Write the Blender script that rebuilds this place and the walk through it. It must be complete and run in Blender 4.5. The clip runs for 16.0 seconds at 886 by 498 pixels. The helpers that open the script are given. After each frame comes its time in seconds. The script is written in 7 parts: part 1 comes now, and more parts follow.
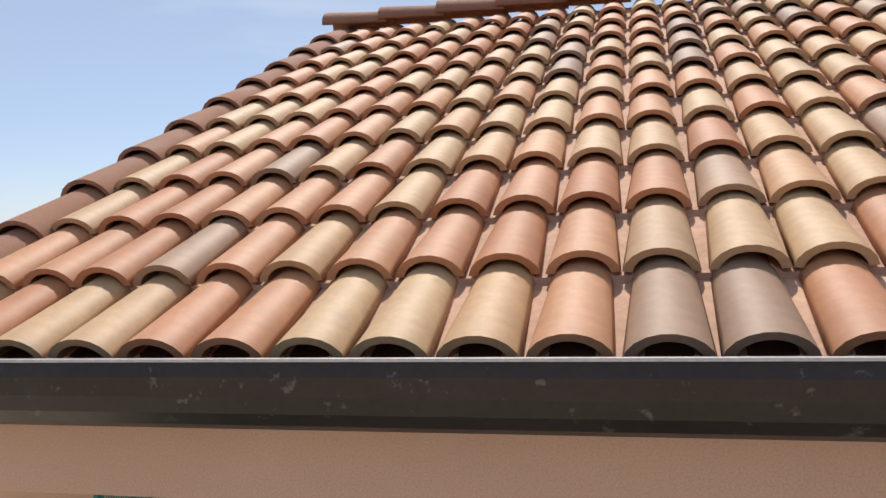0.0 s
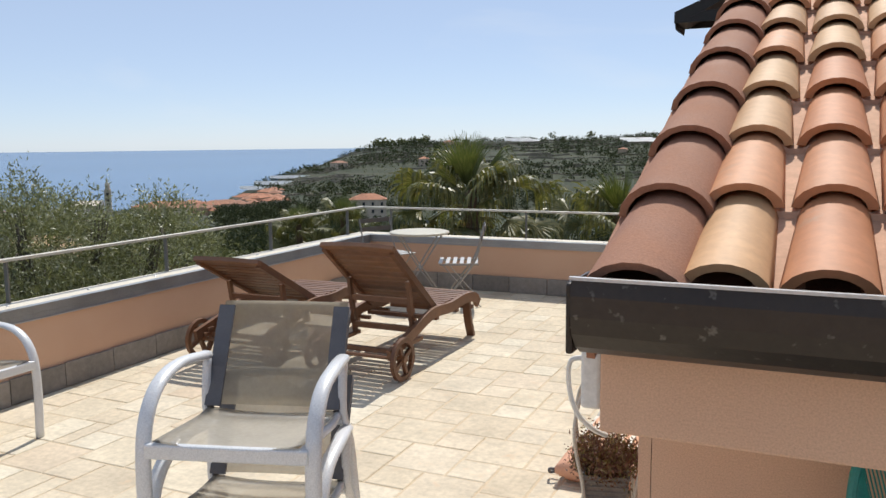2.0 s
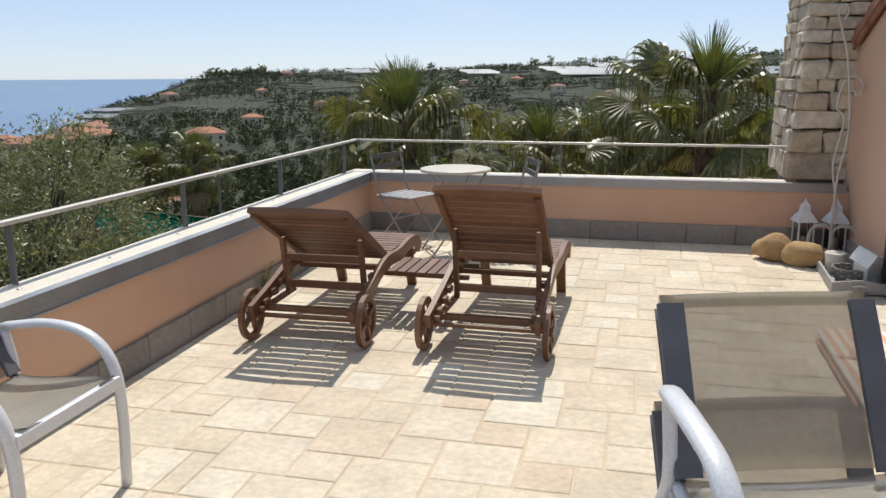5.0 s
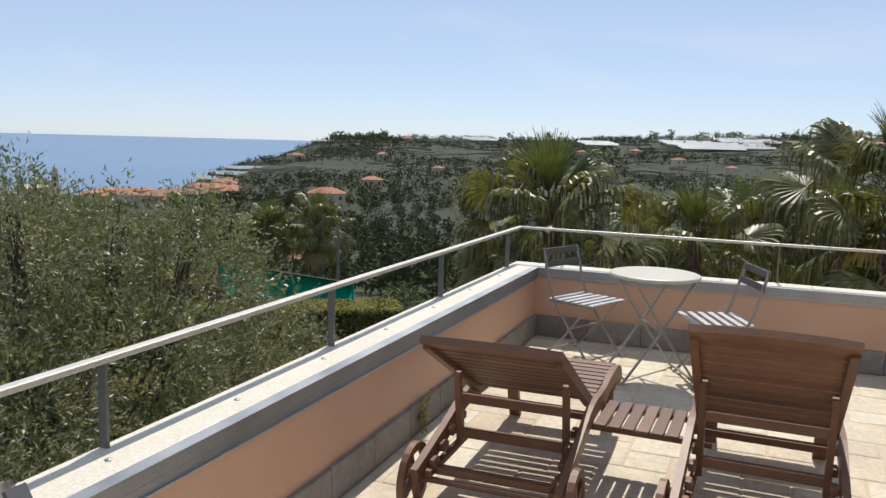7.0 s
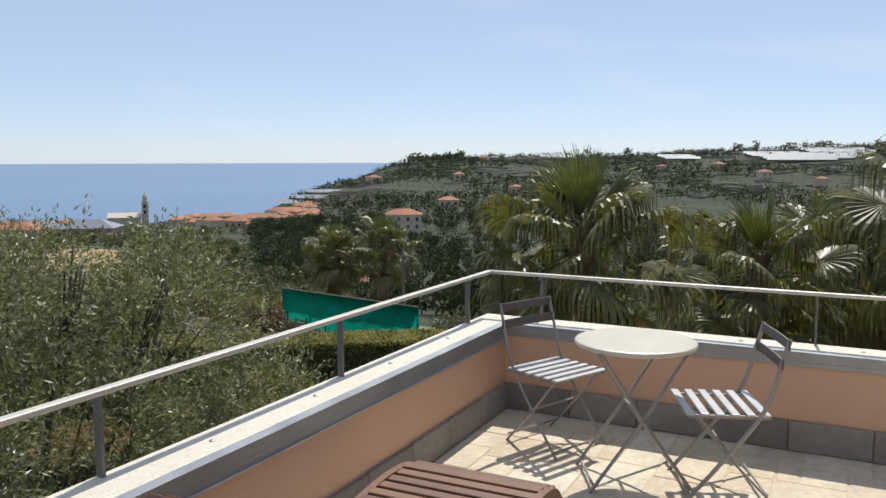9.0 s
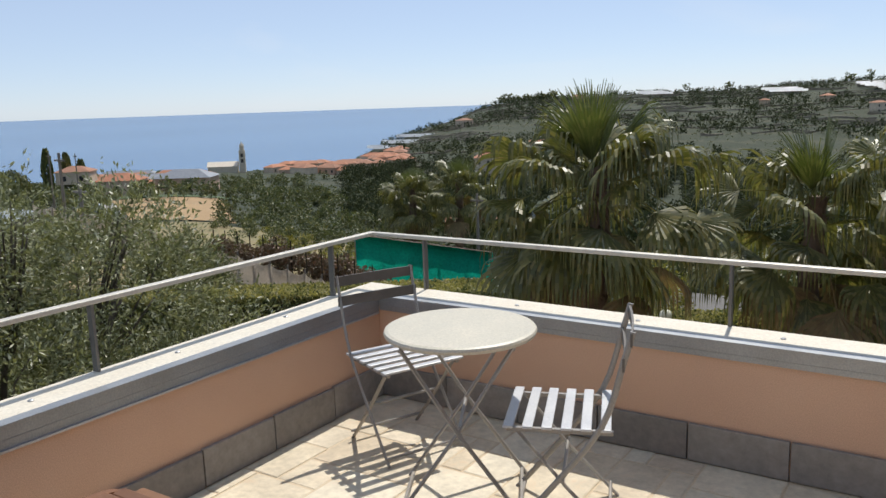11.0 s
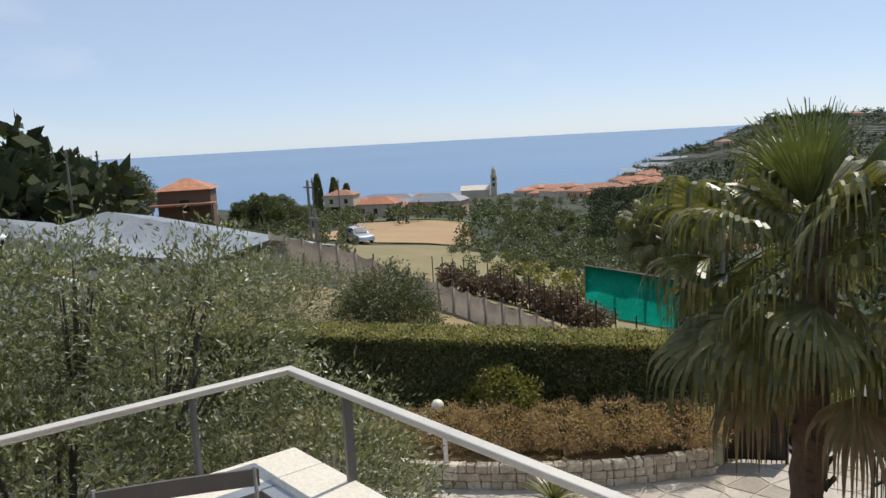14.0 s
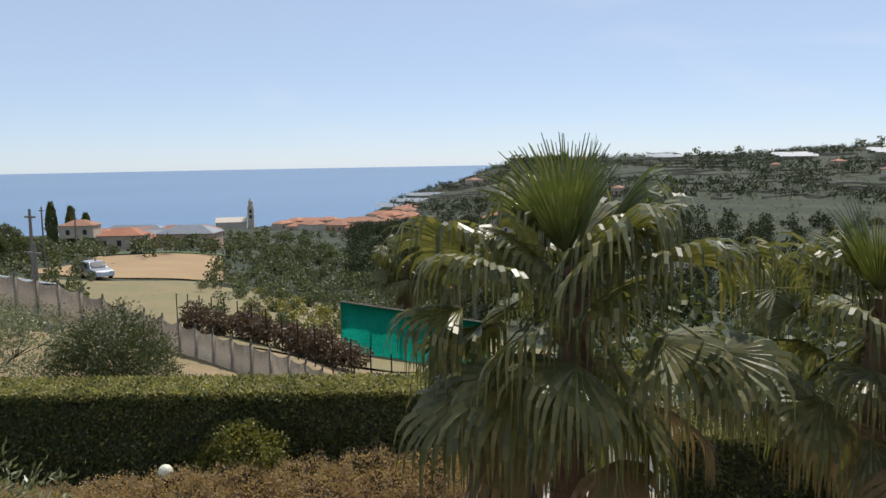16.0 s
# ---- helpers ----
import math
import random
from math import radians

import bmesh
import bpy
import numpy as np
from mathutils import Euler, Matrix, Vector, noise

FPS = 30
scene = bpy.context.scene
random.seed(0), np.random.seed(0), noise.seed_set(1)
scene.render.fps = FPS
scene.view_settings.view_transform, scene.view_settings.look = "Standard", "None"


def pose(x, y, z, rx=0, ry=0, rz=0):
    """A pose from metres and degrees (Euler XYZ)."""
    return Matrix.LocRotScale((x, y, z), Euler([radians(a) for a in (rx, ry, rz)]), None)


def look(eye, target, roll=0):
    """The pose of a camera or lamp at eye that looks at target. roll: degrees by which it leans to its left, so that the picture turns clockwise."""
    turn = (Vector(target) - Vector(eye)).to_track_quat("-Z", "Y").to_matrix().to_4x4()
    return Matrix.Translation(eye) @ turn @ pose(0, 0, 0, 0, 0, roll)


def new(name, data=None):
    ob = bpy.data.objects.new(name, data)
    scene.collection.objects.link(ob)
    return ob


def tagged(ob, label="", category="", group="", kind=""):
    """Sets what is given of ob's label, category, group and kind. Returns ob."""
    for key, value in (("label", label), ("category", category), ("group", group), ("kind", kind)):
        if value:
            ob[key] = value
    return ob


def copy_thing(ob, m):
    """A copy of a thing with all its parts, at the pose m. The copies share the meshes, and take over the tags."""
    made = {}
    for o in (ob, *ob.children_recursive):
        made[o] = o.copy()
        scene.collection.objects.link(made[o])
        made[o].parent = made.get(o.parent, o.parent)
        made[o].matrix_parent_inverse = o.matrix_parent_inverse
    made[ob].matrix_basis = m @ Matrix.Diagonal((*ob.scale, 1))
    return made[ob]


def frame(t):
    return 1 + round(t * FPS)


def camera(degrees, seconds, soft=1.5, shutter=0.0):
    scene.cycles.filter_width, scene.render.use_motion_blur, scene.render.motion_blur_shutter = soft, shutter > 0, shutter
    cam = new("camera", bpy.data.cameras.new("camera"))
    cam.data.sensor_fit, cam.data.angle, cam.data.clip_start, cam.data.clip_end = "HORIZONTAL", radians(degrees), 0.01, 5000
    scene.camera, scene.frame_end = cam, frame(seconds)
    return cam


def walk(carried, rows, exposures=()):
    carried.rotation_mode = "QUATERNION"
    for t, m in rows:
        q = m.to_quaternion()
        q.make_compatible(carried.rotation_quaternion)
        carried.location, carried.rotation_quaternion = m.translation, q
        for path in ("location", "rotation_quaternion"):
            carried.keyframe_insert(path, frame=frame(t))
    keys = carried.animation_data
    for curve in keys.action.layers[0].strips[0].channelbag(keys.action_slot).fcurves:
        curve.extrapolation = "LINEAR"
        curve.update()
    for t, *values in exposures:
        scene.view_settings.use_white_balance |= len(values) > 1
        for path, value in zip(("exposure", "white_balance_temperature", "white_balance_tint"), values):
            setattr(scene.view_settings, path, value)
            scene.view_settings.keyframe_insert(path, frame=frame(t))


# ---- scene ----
cam = camera(57.2, 16.0)
PATH = [
    (0, (6.029, -7.586, 1.61), (5.543, -5.65, 1.482), -3.0),
    (0.5, (5.633, -7.562, 1.582), (5.247, -5.603, 1.471), -2.6),
    (1, (5.211, -7.534, 1.559), (4.667, -5.618, 1.374), -2.8),
    (1.5, (4.801, -7.568, 1.545), (4.077, -5.716, 1.324), -1.8),
    (2, (4.43, -7.626, 1.569), (3.593, -5.828, 1.308), -0.6),
    (2.5, (4.074, -7.543, 1.531), (3.17, -5.784, 1.233), -1.7),
    (3, (3.719, -7.468, 1.482), (2.95, -5.658, 1.118), -0.3),
    (3.5, (3.383, -7.406, 1.488), (2.795, -5.539, 1.076), 0.1),
    (5.8, (1.932, -6.763, 1.478), (1.604, -4.838, 1.05), -1.0),
    (6, (1.819, -6.662, 1.488), (1.58, -4.723, 1.06), -1.1),
    (6.5, (1.693, -6.392, 1.475), (1.382, -4.461, 1.059), -0.9),
    (7, (1.608, -6.024, 1.542), (0.878, -4.182, 1.274), 1.6),
    (7.5, (1.574, -5.667, 1.551), (0.662, -3.9, 1.335), 0.8),
    (8, (1.721, -5.272, 1.553), (0.812, -3.502, 1.35), -1.0),
    (8.5, (1.813, -4.894, 1.561), (0.842, -3.154, 1.383), -0.1),
    (9, (1.905, -4.532, 1.592), (0.994, -2.765, 1.368), -0.1),
    (11.3, (2.601, -2.972, 1.548), (1.461, -1.371, 1.178), -1.1),
    (11.5, (2.575, -2.807, 1.542), (1.414, -1.213, 1.206), -0.2),
    (12, (2.583, -2.401, 1.566), (1.457, -0.775, 1.27), -1.0),
    (12.5, (2.543, -2.002, 1.593), (1.316, -0.448, 1.311), -0.8),
    (13, (2.421, -1.633, 1.577), (1.206, -0.069, 1.304), -0.5),
    (13.3, (2.346, -1.438, 1.573), (1.062, 0.064, 1.262), -2.3),
    (13.5, (2.301, -1.264, 1.557), (0.894, 0.132, 1.285), -2.6),
    (14, (2.193, -0.998, 1.606), (0.64, 0.231, 1.33), -3.1),
    (14.5, (2.11, -0.726, 1.632), (0.699, 0.669, 1.378), -1.4),
    (15, (1.879, -0.359, 1.613), (0.545, 1.114, 1.391), -1.8),
    (15.5, (1.756, -0.136, 1.576), (0.407, 1.327, 1.381), -0.4),
    (16, (1.461, 0.114, 1.556), (0.332, 1.751, 1.34), -1.0),
]
walk(cam, [(t, look(eye, target, roll)) for t, eye, target, roll in PATH])


# ---- light ----
SUN_ELEV, SUN_AZ = radians(57), radians(-9)
to_sun = Vector((math.sin(SUN_AZ) * math.cos(SUN_ELEV), math.cos(SUN_AZ) * math.cos(SUN_ELEV), math.sin(SUN_ELEV)))
world = bpy.data.worlds.new("world")
scene.world = world
world.use_nodes = True
wn, wl = world.node_tree.nodes, world.node_tree.links
sky = wn.new("ShaderNodeTexSky")
sky.sky_type, sky.sun_disc = "NISHITA", False
sky.sun_elevation, sky.sun_rotation = SUN_ELEV, SUN_AZ
sky.altitude, sky.air_density, sky.dust_density, sky.ozone_density = 1500, 0.8, 0.5, 2.0
tint = wn.new("ShaderNodeMix")
tint.data_type, tint.blend_type = "RGBA", "MULTIPLY"
tint.inputs[0].default_value, tint.inputs[7].default_value = 1.0, (1.0, 0.99, 1.04, 1)
wl.new(sky.outputs[0], tint.inputs[6])
haze = wn.new("ShaderNodeMix")
haze.data_type = "RGBA"
haze.inputs[0].default_value, haze.inputs[7].default_value = 0.6, (4.15, 4.95, 6.15, 1)
wl.new(tint.outputs[2], haze.inputs[6])
wisp_map, wisp = wn.new("ShaderNodeMapping"), wn.new("ShaderNodeTexNoise")
wisp_map.inputs["Scale"].default_value = (1.2, 2.4, 7.0)
wisp.inputs["Scale"].default_value, wisp.inputs["Detail"].default_value, wisp.inputs["Distortion"].default_value = 1.6, 6, 0.6
wl.new(wn.new("ShaderNodeTexCoord").outputs["Generated"], wisp_map.inputs[0])
wl.new(wisp_map.outputs[0], wisp.inputs["Vector"])
thin = wn.new("ShaderNodeMapRange")
thin.inputs[1].default_value, thin.inputs[2].default_value, thin.inputs[4].default_value = 0.54, 0.82, 0.4
wl.new(wisp.outputs["Fac"], thin.inputs[0])
cirrus = wn.new("ShaderNodeMix")
cirrus.data_type, cirrus.inputs[7].default_value = "RGBA", (6.2, 6.5, 6.9, 1)
wl.new(thin.outputs[0], cirrus.inputs[0])
wl.new(haze.outputs[2], cirrus.inputs[6])
wl.new(cirrus.outputs[2], wn["Background"].inputs[0])
wn["Background"].inputs[1].default_value = 0.13
sun_data = bpy.data.lights.new("sun", "SUN")
sun_data.energy, sun_data.angle, sun_data.color = 4.3, radians(0.5), (1.0, 0.95, 0.87)
sun = new("sun", sun_data)
sun.matrix_world = look(to_sun * 50, (0, 0, 0))

# ---- materials ----


def node_mat(name, rough=0.7, metal=0.0, spec=0.5):
    m = bpy.data.materials.new(name)
    m.use_nodes = True
    nt = m.node_tree
    b = nt.nodes["Principled BSDF"]
    b.inputs["Roughness"].default_value = rough
    b.inputs["Metallic"].default_value = metal
    b.inputs["Specular IOR Level"].default_value = spec
    return m, nt, b


def ramp(nt, fac, stops):
    r = nt.nodes.new("ShaderNodeValToRGB")
    while len(r.color_ramp.elements) < len(stops):
        r.color_ramp.elements.new(0.5)
    for e, (p, c) in zip(r.color_ramp.elements, stops):
        e.position, e.color = p, (*c, 1)
    nt.links.new(fac, r.inputs[0])
    return r.outputs[0]


def noise_tex(nt, scale, detail=4, rough=0.6, vec=None, stretch=None):
    n = nt.nodes.new("ShaderNodeTexNoise")
    n.inputs["Scale"].default_value, n.inputs["Detail"].default_value, n.inputs["Roughness"].default_value = scale, detail, rough
    if vec is None:
        vec = nt.nodes.new("ShaderNodeNewGeometry").outputs["Position"]
    if stretch:
        mp = nt.nodes.new("ShaderNodeMapping")
        mp.inputs["Scale"].default_value = stretch
        nt.links.new(vec, mp.inputs[0])
        vec = mp.outputs[0]
    nt.links.new(vec, n.inputs["Vector"])
    return n.outputs["Fac"]


def mix(nt, fac, a, b, kind="MIX"):
    x = nt.nodes.new("ShaderNodeMix")
    x.data_type, x.blend_type = "RGBA", kind
    for sock, v in ((x.inputs[0], fac), (x.inputs[6], a), (x.inputs[7], b)):
        if isinstance(v, (int, float)):
            sock.default_value = v
        elif isinstance(v, tuple):
            sock.default_value = (*v, 1)
        else:
            nt.links.new(v, sock)
    return x.outputs[2]


def bump(nt, b, h, strength=0.3, dist=0.01):
    n = nt.nodes.new("ShaderNodeBump")
    n.inputs["Strength"].default_value, n.inputs["Distance"].default_value = strength, dist
    nt.links.new(h, n.inputs["Height"])
    nt.links.new(n.outputs[0], b.inputs["Normal"])


def surface(name, c1, c2, rough=0.7, metal=0.0, fine=60.0, coarse=3.0, bumps=0.2, dist=0.003, spot=None, stretch=None, local=False, spec=0.5):
    """Two colours mixed by coarse stains and fine grain, with a fine relief."""
    m, nt, b = node_mat(name, rough, metal, spec)
    vec = nt.nodes.new("ShaderNodeTexCoord").outputs["Object"] if local else None
    big, small = noise_tex(nt, coarse, 5, 0.6, vec, stretch), noise_tex(nt, fine, 4, 0.6, vec, stretch)
    col = mix(nt, ramp(nt, big, ((0.3, (0, 0, 0)), (0.7, (1, 1, 1)))), c1, c2)
    grain = ramp(nt, small, ((0.25, (0.8, 0.8, 0.8)), (0.75, (1.12, 1.12, 1.12))))
    col = mix(nt, 1.0, col, grain, "MULTIPLY")
    if spot:
        fac = ramp(nt, noise_tex(nt, coarse * 6, 3, 0.7, vec), ((0.62, (0, 0, 0)), (0.7, (1, 1, 1))))
        col = mix(nt, fac, col, spot)
    nt.links.new(col, b.inputs["Base Color"])
    rr = ramp(nt, big, ((0.3, (rough * 0.85,) * 3), (0.7, (min(1, rough * 1.12),) * 3)))
    nt.links.new(rr, b.inputs["Roughness"])
    bump(nt, b, small, bumps, dist)
    return m


def random_mat(name, stops, rough=0.7, fine=40.0, bumps=0.25, dist=0.004, island=False, stain=None, spec=0.5, local=True, translucent=0.0, shade=0.25, through_tint=(1.0, 1.0, 0.55), holes=0.0):
    """Pieces that differ in colour from one to the next."""
    m, nt, b = node_mat(name, rough, 0, spec)
    if island:
        rnd = nt.nodes.new("ShaderNodeNewGeometry").outputs["Random Per Island"]
    else:
        rnd = nt.nodes.new("ShaderNodeObjectInfo").outputs["Random"]
    col = ramp(nt, rnd, stops)
    vec = nt.nodes.new("ShaderNodeTexCoord").outputs["Object"] if local else None
    small = noise_tex(nt, fine, 5, 0.65, vec)
    big = noise_tex(nt, fine / 9, 3, 0.6)
    col = mix(nt, 1.0, col, ramp(nt, small, ((0.25, (1 - shade,) * 3), (0.75, (1 + shade * 0.4,) * 3))), "MULTIPLY")
    col = mix(nt, 1.0, col, ramp(nt, big, ((0.3, (1 - shade * 0.7,) * 3), (0.7, (1.05,) * 3))), "MULTIPLY")
    if stain:
        col = mix(nt, ramp(nt, noise_tex(nt, fine / 4, 4, 0.7), ((0.6, (0, 0, 0)), (0.75, (0.7, 0.7, 0.7)))), col, stain)
    nt.links.new(col, b.inputs["Base Color"])
    if translucent:
        out = nt.nodes["Material Output"]
        tr, ms = nt.nodes.new("ShaderNodeBsdfTranslucent"), nt.nodes.new("ShaderNodeMixShader")
        nt.links.new(mix(nt, 1.0, col, through_tint, "MULTIPLY"), tr.inputs[0])
        ms.inputs[0].default_value = translucent
        nt.links.new(b.outputs[0], ms.inputs[1])
        nt.links.new(tr.outputs[0], ms.inputs[2])
        nt.links.new(ms.outputs[0], out.inputs[0])
        if holes:
            weave, open_mix = nt.nodes.new("ShaderNodeBsdfTransparent"), nt.nodes.new("ShaderNodeMixShader")
            open_mix.inputs[0].default_value = holes
            nt.links.new(ms.outputs[0], open_mix.inputs[1])
            nt.links.new(weave.outputs[0], open_mix.inputs[2])
            nt.links.new(open_mix.outputs[0], out.inputs[0])
    else:
        bump(nt, b, small, bumps, dist)
    return m


M_STUCCO = surface("pink_stucco", (0.594, 0.369, 0.248), (0.648, 0.423, 0.291), 0.9, fine=220, coarse=1.6, bumps=0.5, dist=0.002)
M_WHITE_PAINT = surface("cream_coping_paint", (0.684, 0.63, 0.522), (0.63, 0.567, 0.459), 0.6, fine=90, coarse=5, spot=(0.54, 0.495, 0.405))
M_FLASHING = surface("grey_metal_flashing", (0.30, 0.31, 0.32), (0.38, 0.39, 0.40), 0.45, 0.7, fine=150, coarse=4)
M_RAIL = surface("champagne_metal_rail", (0.55, 0.51, 0.44), (0.62, 0.58, 0.50), 0.45, 0.25, fine=300, coarse=8)
M_POST = surface("grey_brown_post_paint", (0.16, 0.15, 0.14), (0.2, 0.19, 0.17), 0.5, 0.4, fine=200, coarse=6)
M_SKIRT = random_mat("grey_slate_skirting", ((0, (0.22, 0.20, 0.18)), (1, (0.32, 0.29, 0.26))), 0.8, fine=30, local=False)
M_GROUT = surface("sandy_grout", (0.56, 0.44, 0.30), (0.62, 0.51, 0.36), 0.95, fine=120, coarse=5, bumps=0.5)
M_PAVER = random_mat("cream_paving_stone", ((0, (0.63, 0.53, 0.39)), (0.35, (0.70, 0.61, 0.46)), (0.6, (0.67, 0.57, 0.43)), (0.85, (0.74, 0.67, 0.53)), (1, (0.64, 0.51, 0.37))), 0.85, fine=28, bumps=0.45, dist=0.004, stain=(0.55, 0.40, 0.26), local=False)
M_TILE = random_mat("terracotta_roof_tile", ((0, (0.50, 0.20, 0.085)), (0.25, (0.56, 0.25, 0.12)), (0.44, (0.60, 0.29, 0.14)), (0.47, (0.58, 0.33, 0.16)), (0.62, (0.59, 0.37, 0.19)), (0.86, (0.55, 0.33, 0.17)), (0.89, (0.34, 0.2, 0.125)), (1, (0.44, 0.26, 0.15))), 0.62, fine=22, bumps=0.25, dist=0.003, stain=(0.36, 0.24, 0.16), shade=0.2)
M_PAN = random_mat("pink_pan_tile", ((0, (0.60, 0.34, 0.22)), (1, (0.68, 0.42, 0.28))), 0.85, fine=30, island=True)
M_VERGE = surface("brown_verge_tile", (0.29, 0.13, 0.075), (0.36, 0.17, 0.10), 0.85, fine=160, coarse=5, bumps=0.6, dist=0.003)
M_GUTTER = surface("dark_brown_gutter_metal", (0.022, 0.016, 0.013), (0.035, 0.027, 0.022), 0.42, 0.3, fine=60, coarse=4, spot=(0.10, 0.09, 0.08))
M_GUTTER_LIP = surface("bare_gutter_lip", (0.55, 0.55, 0.56), (0.45, 0.45, 0.46), 0.4, 0.6, fine=80, coarse=6)
M_DARK = surface("dark_bronze_frame", (0.02, 0.017, 0.015), (0.03, 0.026, 0.022), 0.4, 0.5)
M_STONE = random_mat("grey_fieldstone", ((0, (0.52, 0.42, 0.30)), (0.5, (0.66, 0.56, 0.42)), (1, (0.78, 0.69, 0.54))), 0.92, fine=14, bumps=0.9, dist=0.02, local=False, shade=0.4)
M_MORTAR = surface("earthen_mortar", (0.17, 0.14, 0.11), (0.22, 0.18, 0.14), 0.95, fine=60, bumps=0.8)
M_TEAK = random_mat("oiled_teak", ((0, (0.135, 0.058, 0.027)), (0.5, (0.185, 0.083, 0.041)), (1, (0.23, 0.113, 0.056))), 0.5, fine=18, bumps=0.3, dist=0.002)
M_ALU = surface("white_powder_coat", (0.62, 0.63, 0.65), (0.68, 0.69, 0.70), 0.35, 0.1, fine=200, coarse=6, bumps=0.05)
M_SLING = random_mat("taupe_mesh_sling", ((0, (0.50, 0.47, 0.41)), (1, (0.54, 0.51, 0.45))), 0.85, fine=60, local=True, translucent=0.2, holes=0.22, shade=0.1, through_tint=(1.0, 0.92, 0.8))
M_PIPING = surface("charcoal_sling_edge", (0.10, 0.10, 0.11), (0.14, 0.14, 0.15), 0.85, fine=300, coarse=8)
M_TABLE = surface("white_enamel_tabletop", (0.54, 0.499, 0.395), (0.584, 0.533, 0.424), 0.4, fine=120, coarse=7, bumps=0.05)
M_TAUPE = surface("taupe_enamel_metal", (0.27, 0.25, 0.23), (0.33, 0.31, 0.28), 0.4, 0.2, fine=200, coarse=9, bumps=0.05)
M_GREY_SLAT = surface("pale_grey_enamel_slat", (0.50, 0.50, 0.51), (0.58, 0.58, 0.58), 0.4, 0.1, fine=200, coarse=9, bumps=0.05)
M_WIRE = surface("antique_white_wire", (0.52, 0.49, 0.44), (0.62, 0.59, 0.53), 0.55, 0.1, fine=150, coarse=20, spot=(0.3, 0.22, 0.15))
M_ZINC = surface("weathered_zinc_planter", (0.42, 0.41, 0.38), (0.52, 0.50, 0.46), 0.6, 0.2, fine=90, coarse=10)
M_WICKER = surface("grey_wicker", (0.16, 0.15, 0.14), (0.24, 0.22, 0.20), 0.8, fine=120, coarse=25, bumps=0.6)
M_CUSHION, nt_c, b_c = node_mat("striped_cushion_cloth", 0.9)
M_DARK_SLAT = surface("dark_taupe_slat", (0.10, 0.088, 0.078), (0.13, 0.115, 0.10), 0.5, 0.1, fine=200, coarse=9, bumps=0.05)
stripe = nt_c.nodes.new("ShaderNodeTexCoord").outputs["Object"]
wave = nt_c.nodes.new("ShaderNodeTexWave")
wave.inputs["Scale"].default_value, wave.inputs["Distortion"].default_value = 6.2, 0.15
nt_c.links.new(stripe, wave.inputs["Vector"])
nt_c.links.new(ramp(nt_c, wave.outputs["Fac"], ((0.45, (0.74, 0.68, 0.58)), (0.55, (0.72, 0.40, 0.25)))), b_c.inputs["Base Color"])
bump(nt_c, b_c, noise_tex(nt_c, 500), 0.4, 0.001)
M_CUSHION_PLAIN = surface("salmon_cushion_cloth", (0.66, 0.34, 0.22), (0.72, 0.40, 0.27), 0.9, fine=400, coarse=6, bumps=0.4, dist=0.001)
M_GLASS, nt_g, b_g = node_mat("window_glass", 0.05)
b_g.inputs["Transmission Weight"].default_value = 1.0

# ---- mesh helpers ----


def mesh_object(name, bm, material, smooth=False):
    me = bpy.data.meshes.new(name)
    bm.normal_update()
    if smooth:
        for f in bm.faces:
            f.smooth = True
    bm.to_mesh(me)
    bm.free()
    me.materials.append(material)
    return new(name, me)


def part(name, bm, material, parent, label="", smooth=False):
    ob = mesh_object(name, bm, material, smooth)
    ob.parent = parent
    return tagged(ob, label)


def structure(name, bm, material, label, category, smooth=False):
    return tagged(mesh_object(name, bm, material, smooth), label, category, kind="structure")


def thing(name, m, label, category, group=""):
    ob = new(name)
    ob.empty_display_size = 0.1
    ob.matrix_world = m
    return tagged(ob, label, category, group)


def raw(name, verts, faces, material, parent=None, smooth=False):
    me = bpy.data.meshes.new(name)
    me.from_pydata([tuple(map(float, v)) for v in verts], [], [tuple(map(int, f)) for f in faces])
    me.materials.append(material)
    if smooth:
        me.polygons.foreach_set("use_smooth", [True] * len(me.polygons))
    ob = new(name, me)
    ob.parent = parent
    return ob


def quads(name, corners, material, parent=None):
    """Loose quads from an array (n, 4, 3)."""
    corners = np.asarray(corners, dtype=np.float32)
    n = len(corners)
    me = bpy.data.meshes.new(name)
    me.vertices.add(4 * n)
    me.vertices.foreach_set("co", corners.reshape(-1))
    me.loops.add(4 * n)
    me.loops.foreach_set("vertex_index", np.arange(4 * n, dtype=np.int32))
    me.polygons.add(n)
    me.polygons.foreach_set("loop_start", np.arange(0, 4 * n, 4, dtype=np.int32))
    me.update(calc_edges=True)
    me.materials.append(material)
    ob = new(name, me)
    ob.parent = parent
    return ob


def box(bm, x0, x1, y0, y1, z0, z1, bevel=0.0, m=None):
    r = bmesh.ops.create_cube(bm, size=1.0, matrix=Matrix.Translation(((x0 + x1) / 2, (y0 + y1) / 2, (z0 + z1) / 2)) @ Matrix.Diagonal((x1 - x0, y1 - y0, z1 - z0, 1)))
    vs = r["verts"]
    if bevel:
        es = list({e for v in vs for e in v.link_edges})
        vs = bmesh.ops.bevel(bm, geom=es, offset=bevel, segments=2, affect="EDGES", profile=0.5)["verts"]
    if m is not None:
        bmesh.ops.transform(bm, matrix=m, verts=vs)
    return bm


def boxes(*args, bevel=0.0, m=None):
    bm = bmesh.new()
    for a in args:
        box(bm, *a, bevel=bevel)
    if m is not None:
        bmesh.ops.transform(bm, matrix=m, verts=bm.verts)
    return bm


